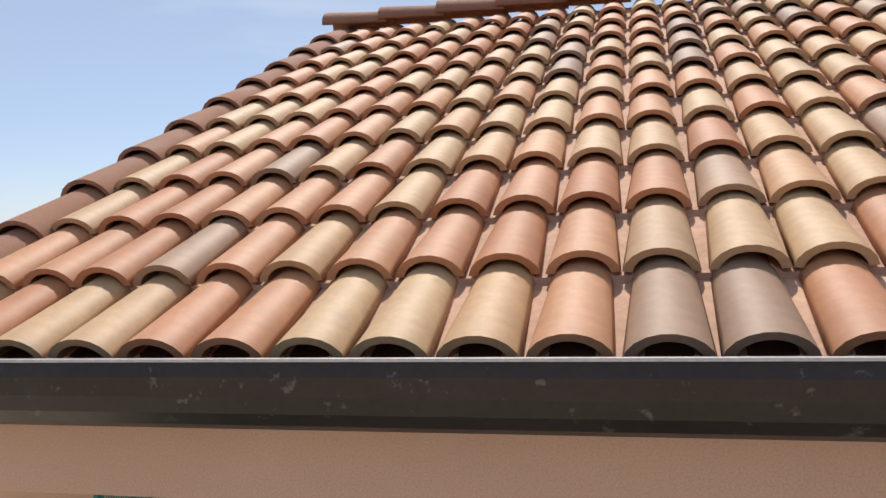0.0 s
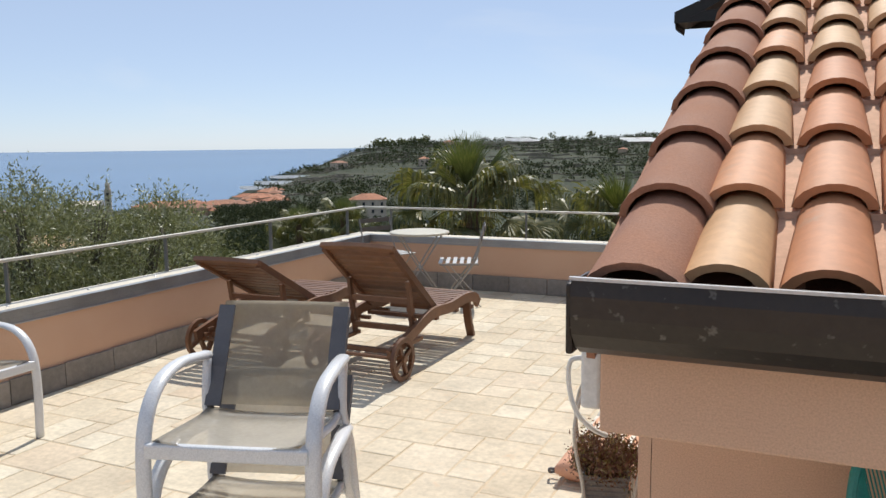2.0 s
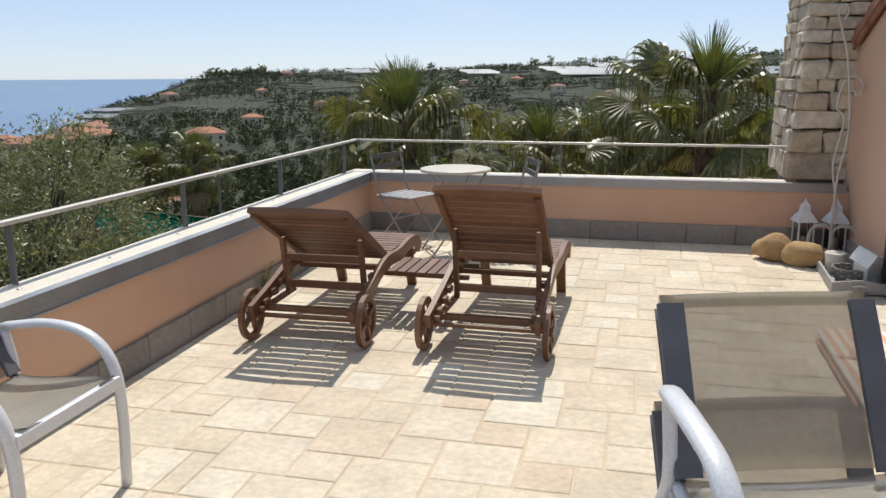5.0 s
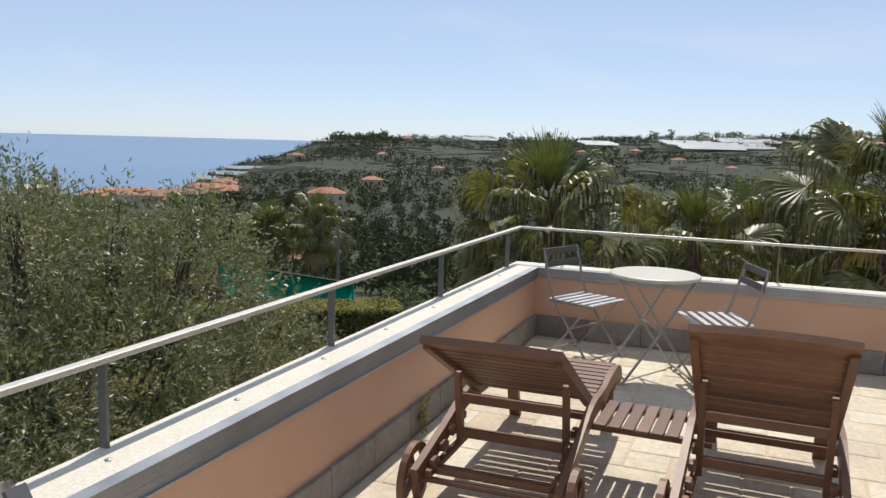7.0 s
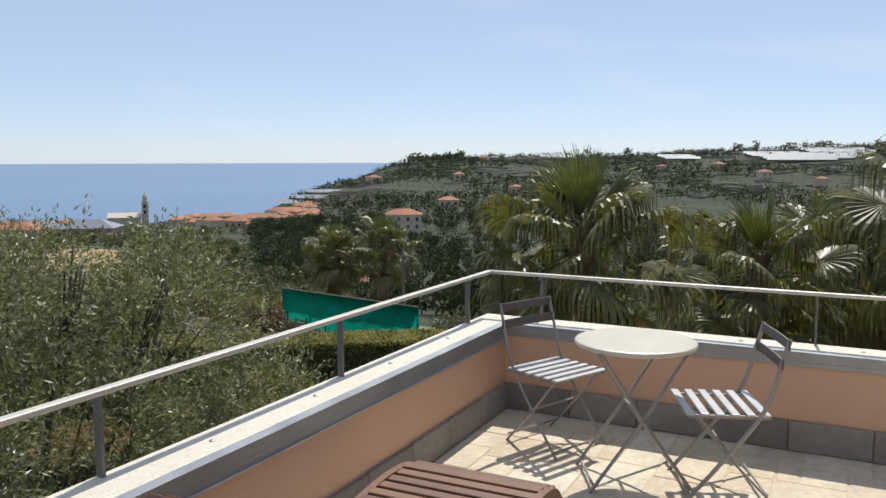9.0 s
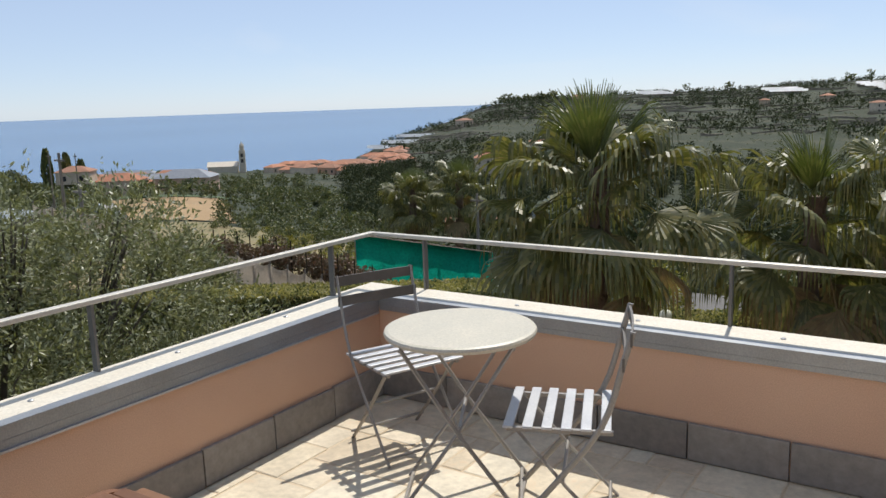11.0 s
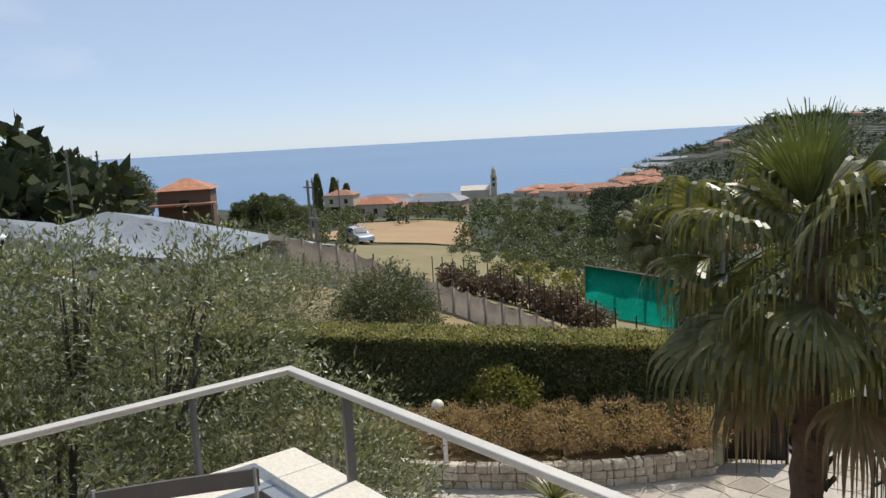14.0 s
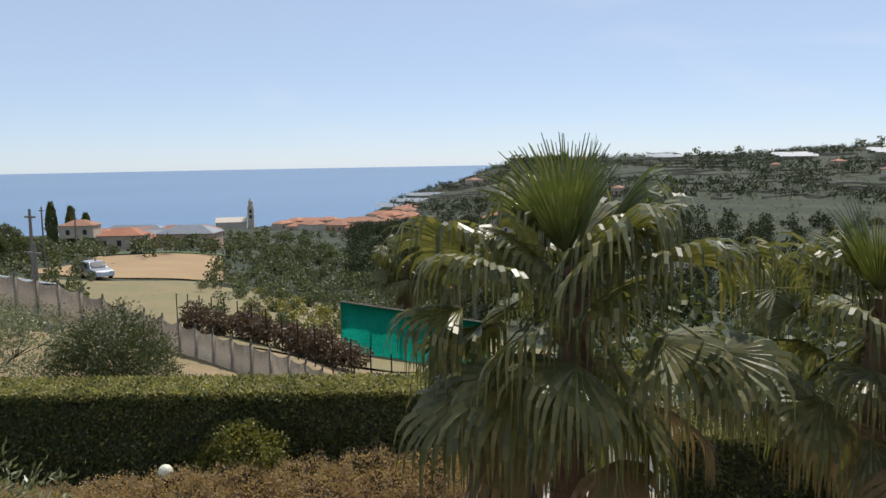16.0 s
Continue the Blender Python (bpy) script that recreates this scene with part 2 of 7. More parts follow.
def tube(bm, pts, r, seg=8, flat=1.0, up=None, turn=0.0):
    """A round (or flattened) bar through points, with capped ends. r: one radius or one a point."""
    pts = [Vector(p) for p in pts]
    rs = r if isinstance(r, (list, tuple)) else [r] * len(pts)
    rings, side = [], None
    for i, p in enumerate(pts):
        d = (pts[min(i + 1, len(pts) - 1)] - pts[max(i - 1, 0)]).normalized()
        if side is None:
            ref = Vector(up) if up else (Vector((0, 0, 1)) if abs(d.z) < 0.9 else Vector((1, 0, 0)))
            side = d.cross(ref).normalized()
        else:
            side = (side - d * side.dot(d)).normalized()
        top = side.cross(d).normalized()
        rings.append([bm.verts.new(p + (side * math.cos(a) + top * math.sin(a) * flat) * rs[i]) for a in (turn + 2 * math.pi * k / seg for k in range(seg))])
    for a, b in zip(rings, rings[1:]):
        for k in range(seg):
            bm.faces.new((a[k], a[(k + 1) % seg], b[(k + 1) % seg], b[k]))
    bm.faces.new(rings[0][::-1])
    bm.faces.new(rings[-1])
    return bm


def beam(bm, pts, w, h):
    """A rectangular bar swept through points, w across and h high."""
    return tube(bm, pts, w * 0.7071, 4, h / w, turn=math.pi / 4)


def bar(bm, a, b, w, h):
    """A rectangular bar from a to b, w across (level) and h high."""
    a, b = Vector(a), Vector(b)
    d = (b - a).normalized()
    side = d.cross(Vector((0, 0, 1)))
    side = side.normalized() if side.length > 0.05 else Vector((1, 0, 0))
    top = side.cross(d)
    v = [bm.verts.new(p + side * sx * w / 2 + top * sz * h / 2) for p in (a, b) for sx, sz in ((-1, -1), (1, -1), (1, 1), (-1, 1))]
    for f in ((0, 1, 2, 3), (7, 6, 5, 4), (0, 4, 5, 1), (1, 5, 6, 2), (2, 6, 7, 3), (3, 7, 4, 0)):
        bm.faces.new([v[i] for i in f])
    return bm


def arc(points, n=6):
    """A smooth line through control points (Catmull-Rom)."""
    p = [Vector(q) for q in points]
    p = [p[0] * 2 - p[1]] + p + [p[-1] * 2 - p[-2]]
    out = []
    for i in range(1, len(p) - 2):
        for k in range(n):
            t = k / n
            a, b, c, d = p[i - 1:i + 3]
            out.append(0.5 * (2 * b + (c - a) * t + (2 * a - 5 * b + 4 * c - d) * t * t + (3 * b - a - 3 * c + d) * t ** 3))
    return out + [p[-2]]


# ---- terrace and house shell ----
COPE, WALL_H = 0.585, 0.53
HX = 4.06                      # face of the gable wall
EY, EZ, SLOPE = -6.05, 1.262, 0.39   # eave line of the tiled roof and its rise
RY = -2.33                     # ridge line
X1 = 9.4                       # far end of the house
Y0 = -10.5                     # near end of the terrace
FALL, FALL_Y = 0.055, -4.6     # the paving falls away from the end parapet
TILT = math.degrees(math.atan(FALL / -FALL_Y))


def floor_z(y):
    return FALL * max(0.0, 1 - y / FALL_Y)


def roof_z(y):
    return EZ + SLOPE * (y - EY) if y < RY else EZ + SLOPE * (RY - EY) - SLOPE * (y - RY)


bed = boxes((-0.02, X1, Y0, FALL_Y, -0.25, -0.0035), (-0.02, X1, FALL_Y, 0.02, -0.25, -0.0035))
for v in bed.verts:
    if v.co.y > -0.1 and v.co.z > -0.1:
        v.co.z += FALL
structure("floor", bed, M_GROUT, "sandy mortar bed between the terrace paving stones", "floor")
structure("terrace_wall_lower", boxes((-0.2, X1, Y0 - 0.2, 0.2, -6.2, -0.25)), M_STUCCO, "pink stucco storey under the roof terrace", "wall")
structure("wall_west", boxes((-0.2, 0.0, Y0, 0.2, -0.25, WALL_H)), M_STUCCO, "low pink stucco parapet wall along the terrace", "wall")
structure("wall_north", boxes((0.0, HX + 0.3, 0.0, 0.2, -0.25, WALL_H)), M_STUCCO, "low pink stucco parapet wall at the terrace end", "wall")
structure("wall_south", boxes((-0.2, X1, Y0 - 0.2, Y0, -0.25, 1.0)), M_STUCCO, "pink stucco wall behind the terrace", "wall")
cope = bmesh.new()
box(cope, -0.225, -0.035, Y0, 0.225, WALL_H + 0.006, COPE, 0.006)
structure("coping_west", cope, M_WHITE_PAINT, "cream painted coping on the long parapet", "coping")
cope = bmesh.new()
box(cope, -0.033, 3.6, 0.035, 0.225, WALL_H + 0.006, COPE, 0.006)
structure("coping_north", cope, M_WHITE_PAINT, "cream painted coping on the end parapet", "coping")
structure("flashing_drop_west", boxes((0.002, 0.012, Y0, -0.012, WALL_H - 0.035, WALL_H + 0.003)), M_FLASHING, "grey metal apron below the flashing strip", "flashing")
fl = boxes((-0.033, 0.012, Y0, 0.033, WALL_H + 0.004, COPE - 0.008))
box(fl, -0.033, 0.02, Y0, 0.033, COPE - 0.008, COPE + 0.001)
drip = boxes((0.0125, 0.021, Y0, -0.022, WALL_H - 0.037, WALL_H - 0.029))
structure("drip_edge_west", drip, M_GUTTER_LIP, "thin bright metal drip edge under the flashing", "flashing")
structure("flashing_west", fl, M_FLASHING, "grey metal flashing strip along the parapet's inner edge", "flashing")
structure("flashing_drop_north", boxes((0.014, HX - 0.02, -0.012, -0.002, WALL_H - 0.02, WALL_H + 0.003)), M_FLASHING, "grey metal apron below the end parapet's flashing strip", "flashing")
fl = boxes((0.014, HX - 0.02, -0.012, 0.033, WALL_H + 0.004, COPE - 0.008))
box(fl, 0.014, HX - 0.02, -0.02, 0.033, COPE - 0.008, COPE + 0.001)
structure("flashing_north", fl, M_FLASHING, "grey metal flashing strip along the end parapet's inner edge", "flashing")

# railing: one bar on slim posts over the outer edge of the coping
RZ = 0.862
railing = thing("railing", pose(0, 0, 0), "slim champagne metal handrail on flat grey posts above the parapet", "railing")
part("handrail", boxes((-0.222, -0.182, Y0, 0.234, RZ - 0.012, RZ + 0.008), (-0.182, 3.62, 0.198, 0.234, RZ - 0.012, RZ + 0.008), bevel=0.004), M_RAIL, railing)
for y in (-0.12, -1.48, -2.82, -4.2, -5.6, -7.0, -8.4):
    part("post", boxes((-0.217, -0.187, y - 0.006, y + 0.006, COPE, RZ - 0.012)), M_POST, railing)
for x in (0.155, 1.72, 3.25):
    part("post", boxes((x - 0.006, x + 0.006, 0.2, 0.23, COPE, RZ - 0.012)), M_POST, railing)

# house: gable wall, recessed front under the eave, roof slabs
gable = bmesh.new()
prof = [(EY + 0.5, -0.2), (1.0, -0.2), (1.0, roof_z(1.0) - 0.1), (RY, roof_z(RY) - 0.1), (EY + 0.5, roof_z(EY + 0.5) - 0.1)]
va = [gable.verts.new((HX, y, z)) for y, z in prof]
vb = [gable.verts.new((HX + 0.3, y, z)) for y, z in prof]
gable.faces.new(va[::-1]), gable.faces.new(vb)
for i in range(5):
    gable.faces.new((va[i], va[(i + 1) % 5], vb[(i + 1) % 5], vb[i]))
structure("wall_gable", gable, M_STUCCO, "pink stucco gable wall of the house", "wall")
structure("wall_eave", boxes((HX + 0.3, X1, EY + 0.5, EY + 0.75, -0.2, EZ + 0.02)), M_STUCCO, "pink stucco wall under the low eave", "wall")
structure("wall_back", boxes((X1, X1 + 0.3, EY + 0.5, 1.0, -0.2, 1.3)), M_STUCCO, "plain stucco wall closing the house", "wall")
structure("wall_rear", boxes((HX + 0.3, X1, 0.75, 1.0, -0.2, roof_z(1.0) - 0.12)), M_STUCCO, "plain stucco wall at the back of the house", "wall")
structure("eave_box", boxes((HX - 0.03, X1, EY + 0.05, EY + 0.55, 0.962, EZ - 0.05), bevel=0.006), M_STUCCO, "pink stucco box under the eave of the tiled roof", "eave")
slab = bmesh.new()
for ya, yb in ((EY, RY), (RY, 1.2)):
    pts = [(HX - 0.06, ya, roof_z(ya) - 0.06), (X1 + 0.3, ya, roof_z(ya) - 0.06), (X1 + 0.3, yb, roof_z(yb) - 0.06), (HX - 0.06, yb, roof_z(yb) - 0.06)]
    lo = [slab.verts.new(p) for p in pts]
    hi = [slab.verts.new((p[0], p[1], p[2] + 0.05)) for p in pts]
    slab.faces.new(lo[::-1]), slab.faces.new(hi)
    for i in range(4):
        slab.faces.new((lo[i], lo[(i + 1) % 4], hi[(i + 1) % 4], hi[i]))
roof = structure("roof", slab, M_VERGE, "low tiled roof with mixed tan and orange barrel tiles", "roof")

# ---- roof tiles and gutter ----
PITCH, COURSE = 0.1785, 0.36
RA = math.atan(SLOPE)


def barrel(length, r0, r1, thick, lift, seg=9, squash=0.92, sweep=172):
    """A tapered half-barrel tile along +y, its lower end raised."""
    bm = bmesh.new()
    rows = []
    for y, r, z in ((0, r0, lift), (length * 0.5, (r0 + r1) / 2, lift / 2), (length, r1, 0)):
        rows.append([[bm.verts.new(((r - d) * math.cos(a), y, z + (r - d) * squash * math.sin(a) - 0.004)) for a in (radians(90 - sweep / 2 + sweep * k / seg) for k in range(seg + 1))] for d in (0, thick)])
    for (o0, i0), (o1, i1) in zip(rows, rows[1:]):
        for k in range(seg):
            bm.faces.new((o0[k], o1[k], o1[k + 1], o0[k + 1])).smooth = True
            bm.faces.new((i0[k], i0[k + 1], i1[k + 1], i1[k])).smooth = True
        for k in (0, seg):
            bm.faces.new((o0[k], i0[k], i1[k], o1[k]) if k == 0 else (o0[k], o1[k], i1[k], i0[k]))
    for o, i in (rows[0], rows[-1]):
        o, i = [bm.verts.new(v.co) for v in o], [bm.verts.new(v.co) for v in i]
        for k in range(seg):
            bm.faces.new((o[k], o[k + 1], i[k + 1], i[k]))
    bmesh.ops.recalc_face_normals(bm, faces=bm.faces)
    me = bpy.data.meshes.new("roof_tile")
    bm.to_mesh(me)
    bm.free()
    return me


rng = random.Random(4)
cover = barrel(0.45, 0.086, 0.068, 0.022, 0.029, squash=0.76, sweep=166)
cover.materials.append(M_TILE)
pan_v, pan_f = [], []
for c in range(29):
    x = 4.278 + PITCH * c
    for i in range(11):
        s = i * COURSE + rng.uniform(-0.006, 0.006)
        y = EY + s * math.cos(RA)
        if y > RY - 0.2:
            continue
        # pan tile in the channel beside this row
        k = len(pan_v)
        for dx, dz in ((0.045, 0.034), (0.072, 0.014), (0.108, 0.014), (0.135, 0.034)):
            for ss, lift in ((0.0, 0.016), (0.40, 0.0)):
                pan_v.append((x + dx, EY + (s + ss) * math.cos(RA), EZ - 0.01 + (s + ss) * math.sin(RA) + dz + lift))
            pan_v.append((x + dx, EY + s * math.cos(RA), EZ - 0.01 + s * math.sin(RA) + dz))
        for a in range(3):
            pan_f.append((k + 3 * a, k + 3 * a + 3, k + 3 * a + 4, k + 3 * a + 1))
            pan_f.append((k + 3 * a + 2, k + 3 * a + 5, k + 3 * a + 3, k + 3 * a))
tagged(raw("pan_tiles", pan_v, pan_f, M_PAN, roof), kind="stuff")
far_v, far_f = [], []
for c in range(29):
    x = 4.278 + PITCH * c
    for i in range(16):
        s = i * COURSE
        yl = 1.15 - s * math.cos(RA)
        if yl < RY + 0.3:
            continue
        k = len(far_v)
        for ss, r, lift in ((0, 0.083, 0.026), (0.45, 0.066, 0)):
            for a in range(7):
                t = math.pi * a / 6
                far_v.append((x + r * math.cos(t), yl - ss * math.cos(RA), roof_z(1.15) + (s + ss) * math.sin(RA) + lift + r * 0.9 * math.sin(t) - 0.01))
        for a in range(6):
            far_f.append((k + a, k + a + 1, k + a + 8, k + a + 7))
tagged(raw("far_slope_tiles", far_v, far_f, M_TILE, roof, True), kind="stuff")

verge_mesh = barrel(0.46, 0.108, 0.092, 0.018, 0.03, squash=0.86)
verge_mesh.materials.append(M_VERGE)
flange = boxes((HX - 0.045, HX - 0.028, 0, 0.43, -0.11, 0.03))
flange_me = bpy.data.meshes.new("verge_flange")
flange.to_mesh(flange_me)
flange.free()
flange_me.materials.append(M_VERGE)
for i in range(11):
    y = EY - 0.04 + i * COURSE * math.cos(RA)
    m = Matrix.Translation((4.118, y, EZ - 0.012 + SLOPE * (y - EY))) @ Matrix.Rotation(RA, 4, "X")
    t = new("verge_tile", verge_mesh)
    t.parent, t.matrix_local = roof, m
    t = new("verge_flange", flange_me)
    t.parent, t.matrix_local = roof, Matrix.Translation((0, y, EZ - 0.012 + SLOPE * (y - EY))) @ Matrix.Rotation(RA, 4, "X")
for i in range(16):
    y = 1.15 - i * COURSE * math.cos(RA)
    if y < RY + 0.25:
        continue
    for me, dx in ((verge_mesh, 4.125), (flange_me, 0)):
        t = new("verge_tile" if me is verge_mesh else "verge_flange", me)
        t.parent = roof
        t.matrix_local = Matrix.Translation((dx, y, roof_z(y) + 0.012)) @ Matrix.Rotation(-RA, 4, "X") @ (Matrix.Rotation(math.pi, 4, "Z") if me is verge_mesh else Matrix.Translation((0, -0.43, 0)))
ridge_mesh = barrel(0.44, 0.115, 0.10, 0.018, 0.02)
ridge_mesh.materials.append(M_VERGE)
for i in range(14):
    t = new("ridge_tile", ridge_mesh)
    t.parent = roof
    t.matrix_local = Matrix.Translation((3.99 + i * 0.39, RY, roof_z(RY) + 0.055)) @ Matrix.Rotation(-math.pi / 2, 4, "Z")

# half-round gutter with a bare metal lip
gut = bmesh.new()
GY0, GZ0 = EY + 0.01, 1.312
sec = [(GY0 - 0.13, GZ0), (GY0 - 0.136, GZ0 - 0.03), (GY0 - 0.135, GZ0 - 0.07), (GY0 - 0.125, GZ0 - 0.105), (GY0 - 0.10, GZ0 - 0.135), (GY0 - 0.06, GZ0 - 0.155), (GY0 + 0.04, GZ0 - 0.162)]
sec = sec + [(y + 0.006, z + 0.006) for y, z in sec[::-1]]
rings = [[gut.verts.new((x, y, z)) for y, z in sec] for x in (HX - 0.045, X1 + 0.2)]
for k in range(len(sec)):
    gut.faces.new((rings[0][k], rings[0][(k + 1) % len(sec)], rings[1][(k + 1) % len(sec)], rings[1][k]))
end = [gut.verts.new((HX - 0.045, y, z)) for y, z in sec[:7]] + [gut.verts.new((HX - 0.045, GY0 + 0.04, GZ0 - 0.01))]
gut.faces.new(end)
bmesh.ops.recalc_face_normals(gut, faces=gut.faces)
gutter = thing("gutter", pose(0, 0, 0), "dark brown metal half-round gutter along the eave", "gutter")
part("trough", gut, M_GUTTER, gutter)
part("lip", boxes((HX - 0.047, X1 + 0.2, GY0 - 0.137, GY0 - 0.125, GZ0, GZ0 + 0.006)), M_GUTTER_LIP, gutter, "bare bright metal gutter lip")
part("end_cap", boxes((HX - 0.062, HX - 0.047, GY0 - 0.11, GY0 + 0.05, GZ0 - 0.15, GZ0 - 0.01), bevel=0.006), M_GUTTER, gutter)

# ---- stone pillar at the house corner ----
pillar = tagged(mesh_object("stone_pillar", boxes((3.70, 4.5, 0.24, 1.2, -0.25, 2.74)), M_MORTAR), "rough grey fieldstone pillar beside the pink gable wall", "pillar", kind="structure")
rng = random.Random(11)


def stone(w, d, h, m, parent, material=None, name="stone", seed=0):
    r = random.Random(seed)
    bm = bmesh.new()
    bmesh.ops.create_cube(bm, size=1.0, matrix=Matrix.Diagonal((w, d, h, 1)))
    bmesh.ops.bevel(bm, geom=list(bm.edges), offset=min(w, d, h) * 0.13, segments=1, affect="EDGES")
    for v in bm.verts:
        v.co += Vector((r.uniform(-1, 1), r.uniform(-1, 1), r.uniform(-1, 1))) * min(w, h) * 0.1
    ob = mesh_object(name, bm, material or M_STONE)
    ob.parent, ob.matrix_local = parent, m
    return ob


z, sd = 0.586, 0
while z < 2.6:
    h = rng.choice((0.11, 0.15, 0.19, 0.23))
    batter = 0.05 * (z - 0.6)
    for face in ("front", "side"):
        u, end = (3.60 + batter, 4.12) if face == "front" else (0.30, 1.24)
        while u < end - 0.03:
            w = min(rng.uniform(0.14, 0.4), end - u)
            w = end - u if end - u - w < 0.08 else w
            cut = rng.uniform(0.4, 0.65) if h > 0.16 and rng.random() < 0.3 else 1.0
            for z0, z1 in ((0, cut), (cut, 1.0)):
                if z1 - z0 < 0.05:
                    continue
                hh, zc = (z1 - z0) * h, z + (z0 + z1) / 2 * h
                out = rng.uniform(-0.018, 0.018)
                if face == "front":
                    stone(w - 0.006, 0.15, hh - 0.007, pose(u + w / 2, 0.24 + out, zc, 0, rng.uniform(-2.5, 2.5)), pillar, seed=sd)
                else:
                    stone(0.15, w - 0.006, hh - 0.007, pose(3.67 + batter + out, u + w / 2, zc, rng.uniform(-2.5, 2.5)), pillar, seed=sd)
                sd += 1
            u += w
    z += h

cap = structure("pillar_cap", boxes((3.6, 4.55, 0.14, 1.28, 2.76, 2.82), bevel=0.01), M_DARK, "dark cap on the stone pillar", "roof")

# French window in the gable wall, its dark frame proud of the stucco
door = tagged(new("door_1"), "dark bronze framed glass door in the pink gable wall", "door", kind="structure")
part("door_frame", boxes((HX - 0.05, HX + 0.02, -1.38, -1.30, 0.02, 2.06), (HX - 0.05, HX + 0.02, -2.22, -2.14, 0.02, 2.06), (HX - 0.05, HX + 0.02, -2.14, -1.38, 1.98, 2.06), (HX - 0.05, HX + 0.02, -2.14, -1.38, 0.02, 0.10), (HX - 0.04, HX + 0.0, -1.79, -1.73, 0.10, 1.98), bevel=0.004), M_DARK, door)
part("pane", boxes((HX - 0.02, HX - 0.012, -1.735, -1.38, 0.10, 1.98)), M_GLASS, door)
part("pane", boxes((HX - 0.02, HX - 0.012, -2.14, -1.79, 0.10, 1.98)), M_GLASS, door)
hd = bmesh.new()
tube(hd, arc([(HX - 0.04, -1.76, 1.0), (HX - 0.085, -1.76, 1.0), (HX - 0.09, -1.76, 1.0), (HX - 0.09, -1.66, 1.0)], 3), 0.008)
part("door_handle", hd, M_FLASHING, door)
structure("pilaster", boxes((HX - 0.035, HX - 0.002, -5.55, -3.95, 0.002, roof_z(-5.5) - 0.12)), M_STUCCO, "slightly proud pink stucco strip of the gable wall", "wall")

# ---- furniture on the terrace ----


def sun_lounger(m, lean, tray):
    """Teak lounger along y: foot end at +y, wheels at -y. lean: angle of the backrest in degrees."""
    lo = thing("sun_lounger", m, "reddish teak slatted sun lounger with raised backrest and wooden wheels", "lounger", "sun loungers")
    W, H = 0.29, 0.335
    for sx in (-1, 1):
        bm = bmesh.new()
        line = arc([(sx * W, 0.72, 0.255), (sx * W, 0.64, 0.32), (sx * W, 0.45, 0.34), (sx * W, 0.2, 0.325), (sx * W, -0.1, 0.335), (sx * W, -0.4, 0.26), (sx * W, -0.72, 0.185)], 4)
        beam(bm, line, 0.03, 0.075)
        part("side_rail", bm, M_TEAK, lo)
        bm = bmesh.new()
        beam(bm, arc([(sx * (W - 0.035), 0.58, 0.31), (sx * (W - 0.035), 0.6, 0.16), (sx * (W - 0.035), 0.66, 0.0)], 4), 0.032, 0.06)
        part("leg", bm, M_TEAK, lo)
        wheel = bmesh.new()
        ring = [(sx * (W + 0.045), -0.62 + 0.128 * math.cos(a), 0.142 + 0.128 * math.sin(a)) for a in (math.pi * k / 12 for k in range(24))]
        beam(wheel, ring + ring[:1], 0.034, 0.028)
        for ang in (0.4, 0.4 + math.pi / 2):
            d = Vector((0, math.cos(ang), math.sin(ang))) * 0.122
            c = Vector((sx * (W + 0.045), -0.62, 0.142))
            bar(wheel, c - d, c + d, 0.022, 0.03)
        wh = part("wheel", wheel, M_TEAK, lo)
        hub = bmesh.new()
        tube(hub, [(sx * (W + 0.015), -0.62, 0.142), (sx * (W + 0.07), -0.62, 0.142)], 0.026, 12)
        part("hub", hub, M_TEAK, wh)
    ax = bmesh.new()
    tube(ax, [(-W - 0.05, -0.62, 0.142), (W + 0.05, -0.62, 0.142)], 0.014)
    part("axle", ax, M_TEAK, lo)
    for y, z in ((-0.58, 0.19), (0.0, 0.3), (0.34, 0.29), (0.62, 0.26)):
        part("crossbar", boxes((-W, W, y - 0.02, y + 0.02, z - 0.03, z)), M_TEAK, lo)
    ys = [0.72 - 0.066 * i for i in range(11)]
    for y in ys:
        z = 0.372 if y < 0.62 else 0.372 - (y - 0.62) * 0.45
        part("slat", boxes((-W + 0.012, W - 0.012, y - 0.024, y + 0.024, z - 0.016, z), bevel=0.004), M_TEAK, lo)
    hinge = Vector((0, -0.0, 0.36))
    back = Matrix.Translation(hinge) @ Matrix.Rotation(radians(-lean), 4, "X")
    L = 0.77
    for sx in (-1, 1):
        part("back_rail", boxes((sx * 0.262 - 0.016, sx * 0.262 + 0.016, -L, 0, -0.03, 0.018), m=back), M_TEAK, lo)
    for i in range(11):
        y = -0.05 - i * 0.067
        part("back_slat", boxes((-0.246, 0.246, y - 0.026, y + 0.026, -0.006, 0.012), m=back), M_TEAK, lo)
    top = bmesh.new()
    crest = [(x, -L - 0.01 - 0.02 * (1 - (x / 0.29) ** 2), 0.0) for x in (-0.28, -0.18, -0.06, 0.06, 0.18, 0.28)]
    beam(top, crest, 0.05, 0.03)
    bmesh.ops.transform(top, matrix=back, verts=top.verts)
    part("crest_rail", top, M_TEAK, lo)
    mid = back @ Vector((0, -0.42, -0.03))
    for sx in (-1, 1):
        st = bmesh.new()
        bar(st, (sx * 0.235, mid.y, mid.z), (sx * 0.235, mid.y + 0.06, 0.2), 0.026, 0.036)
        part("strut", st, M_TEAK, lo)
    for f in (0.35, 0.85):
        part("strut_bar", boxes((-0.235, 0.235, mid.y + 0.06 * f - 0.015, mid.y + 0.06 * f + 0.015, mid.z + (0.2 - mid.z) * f - 0.02, mid.z + (0.2 - mid.z) * f + 0.02)), M_TEAK, lo)
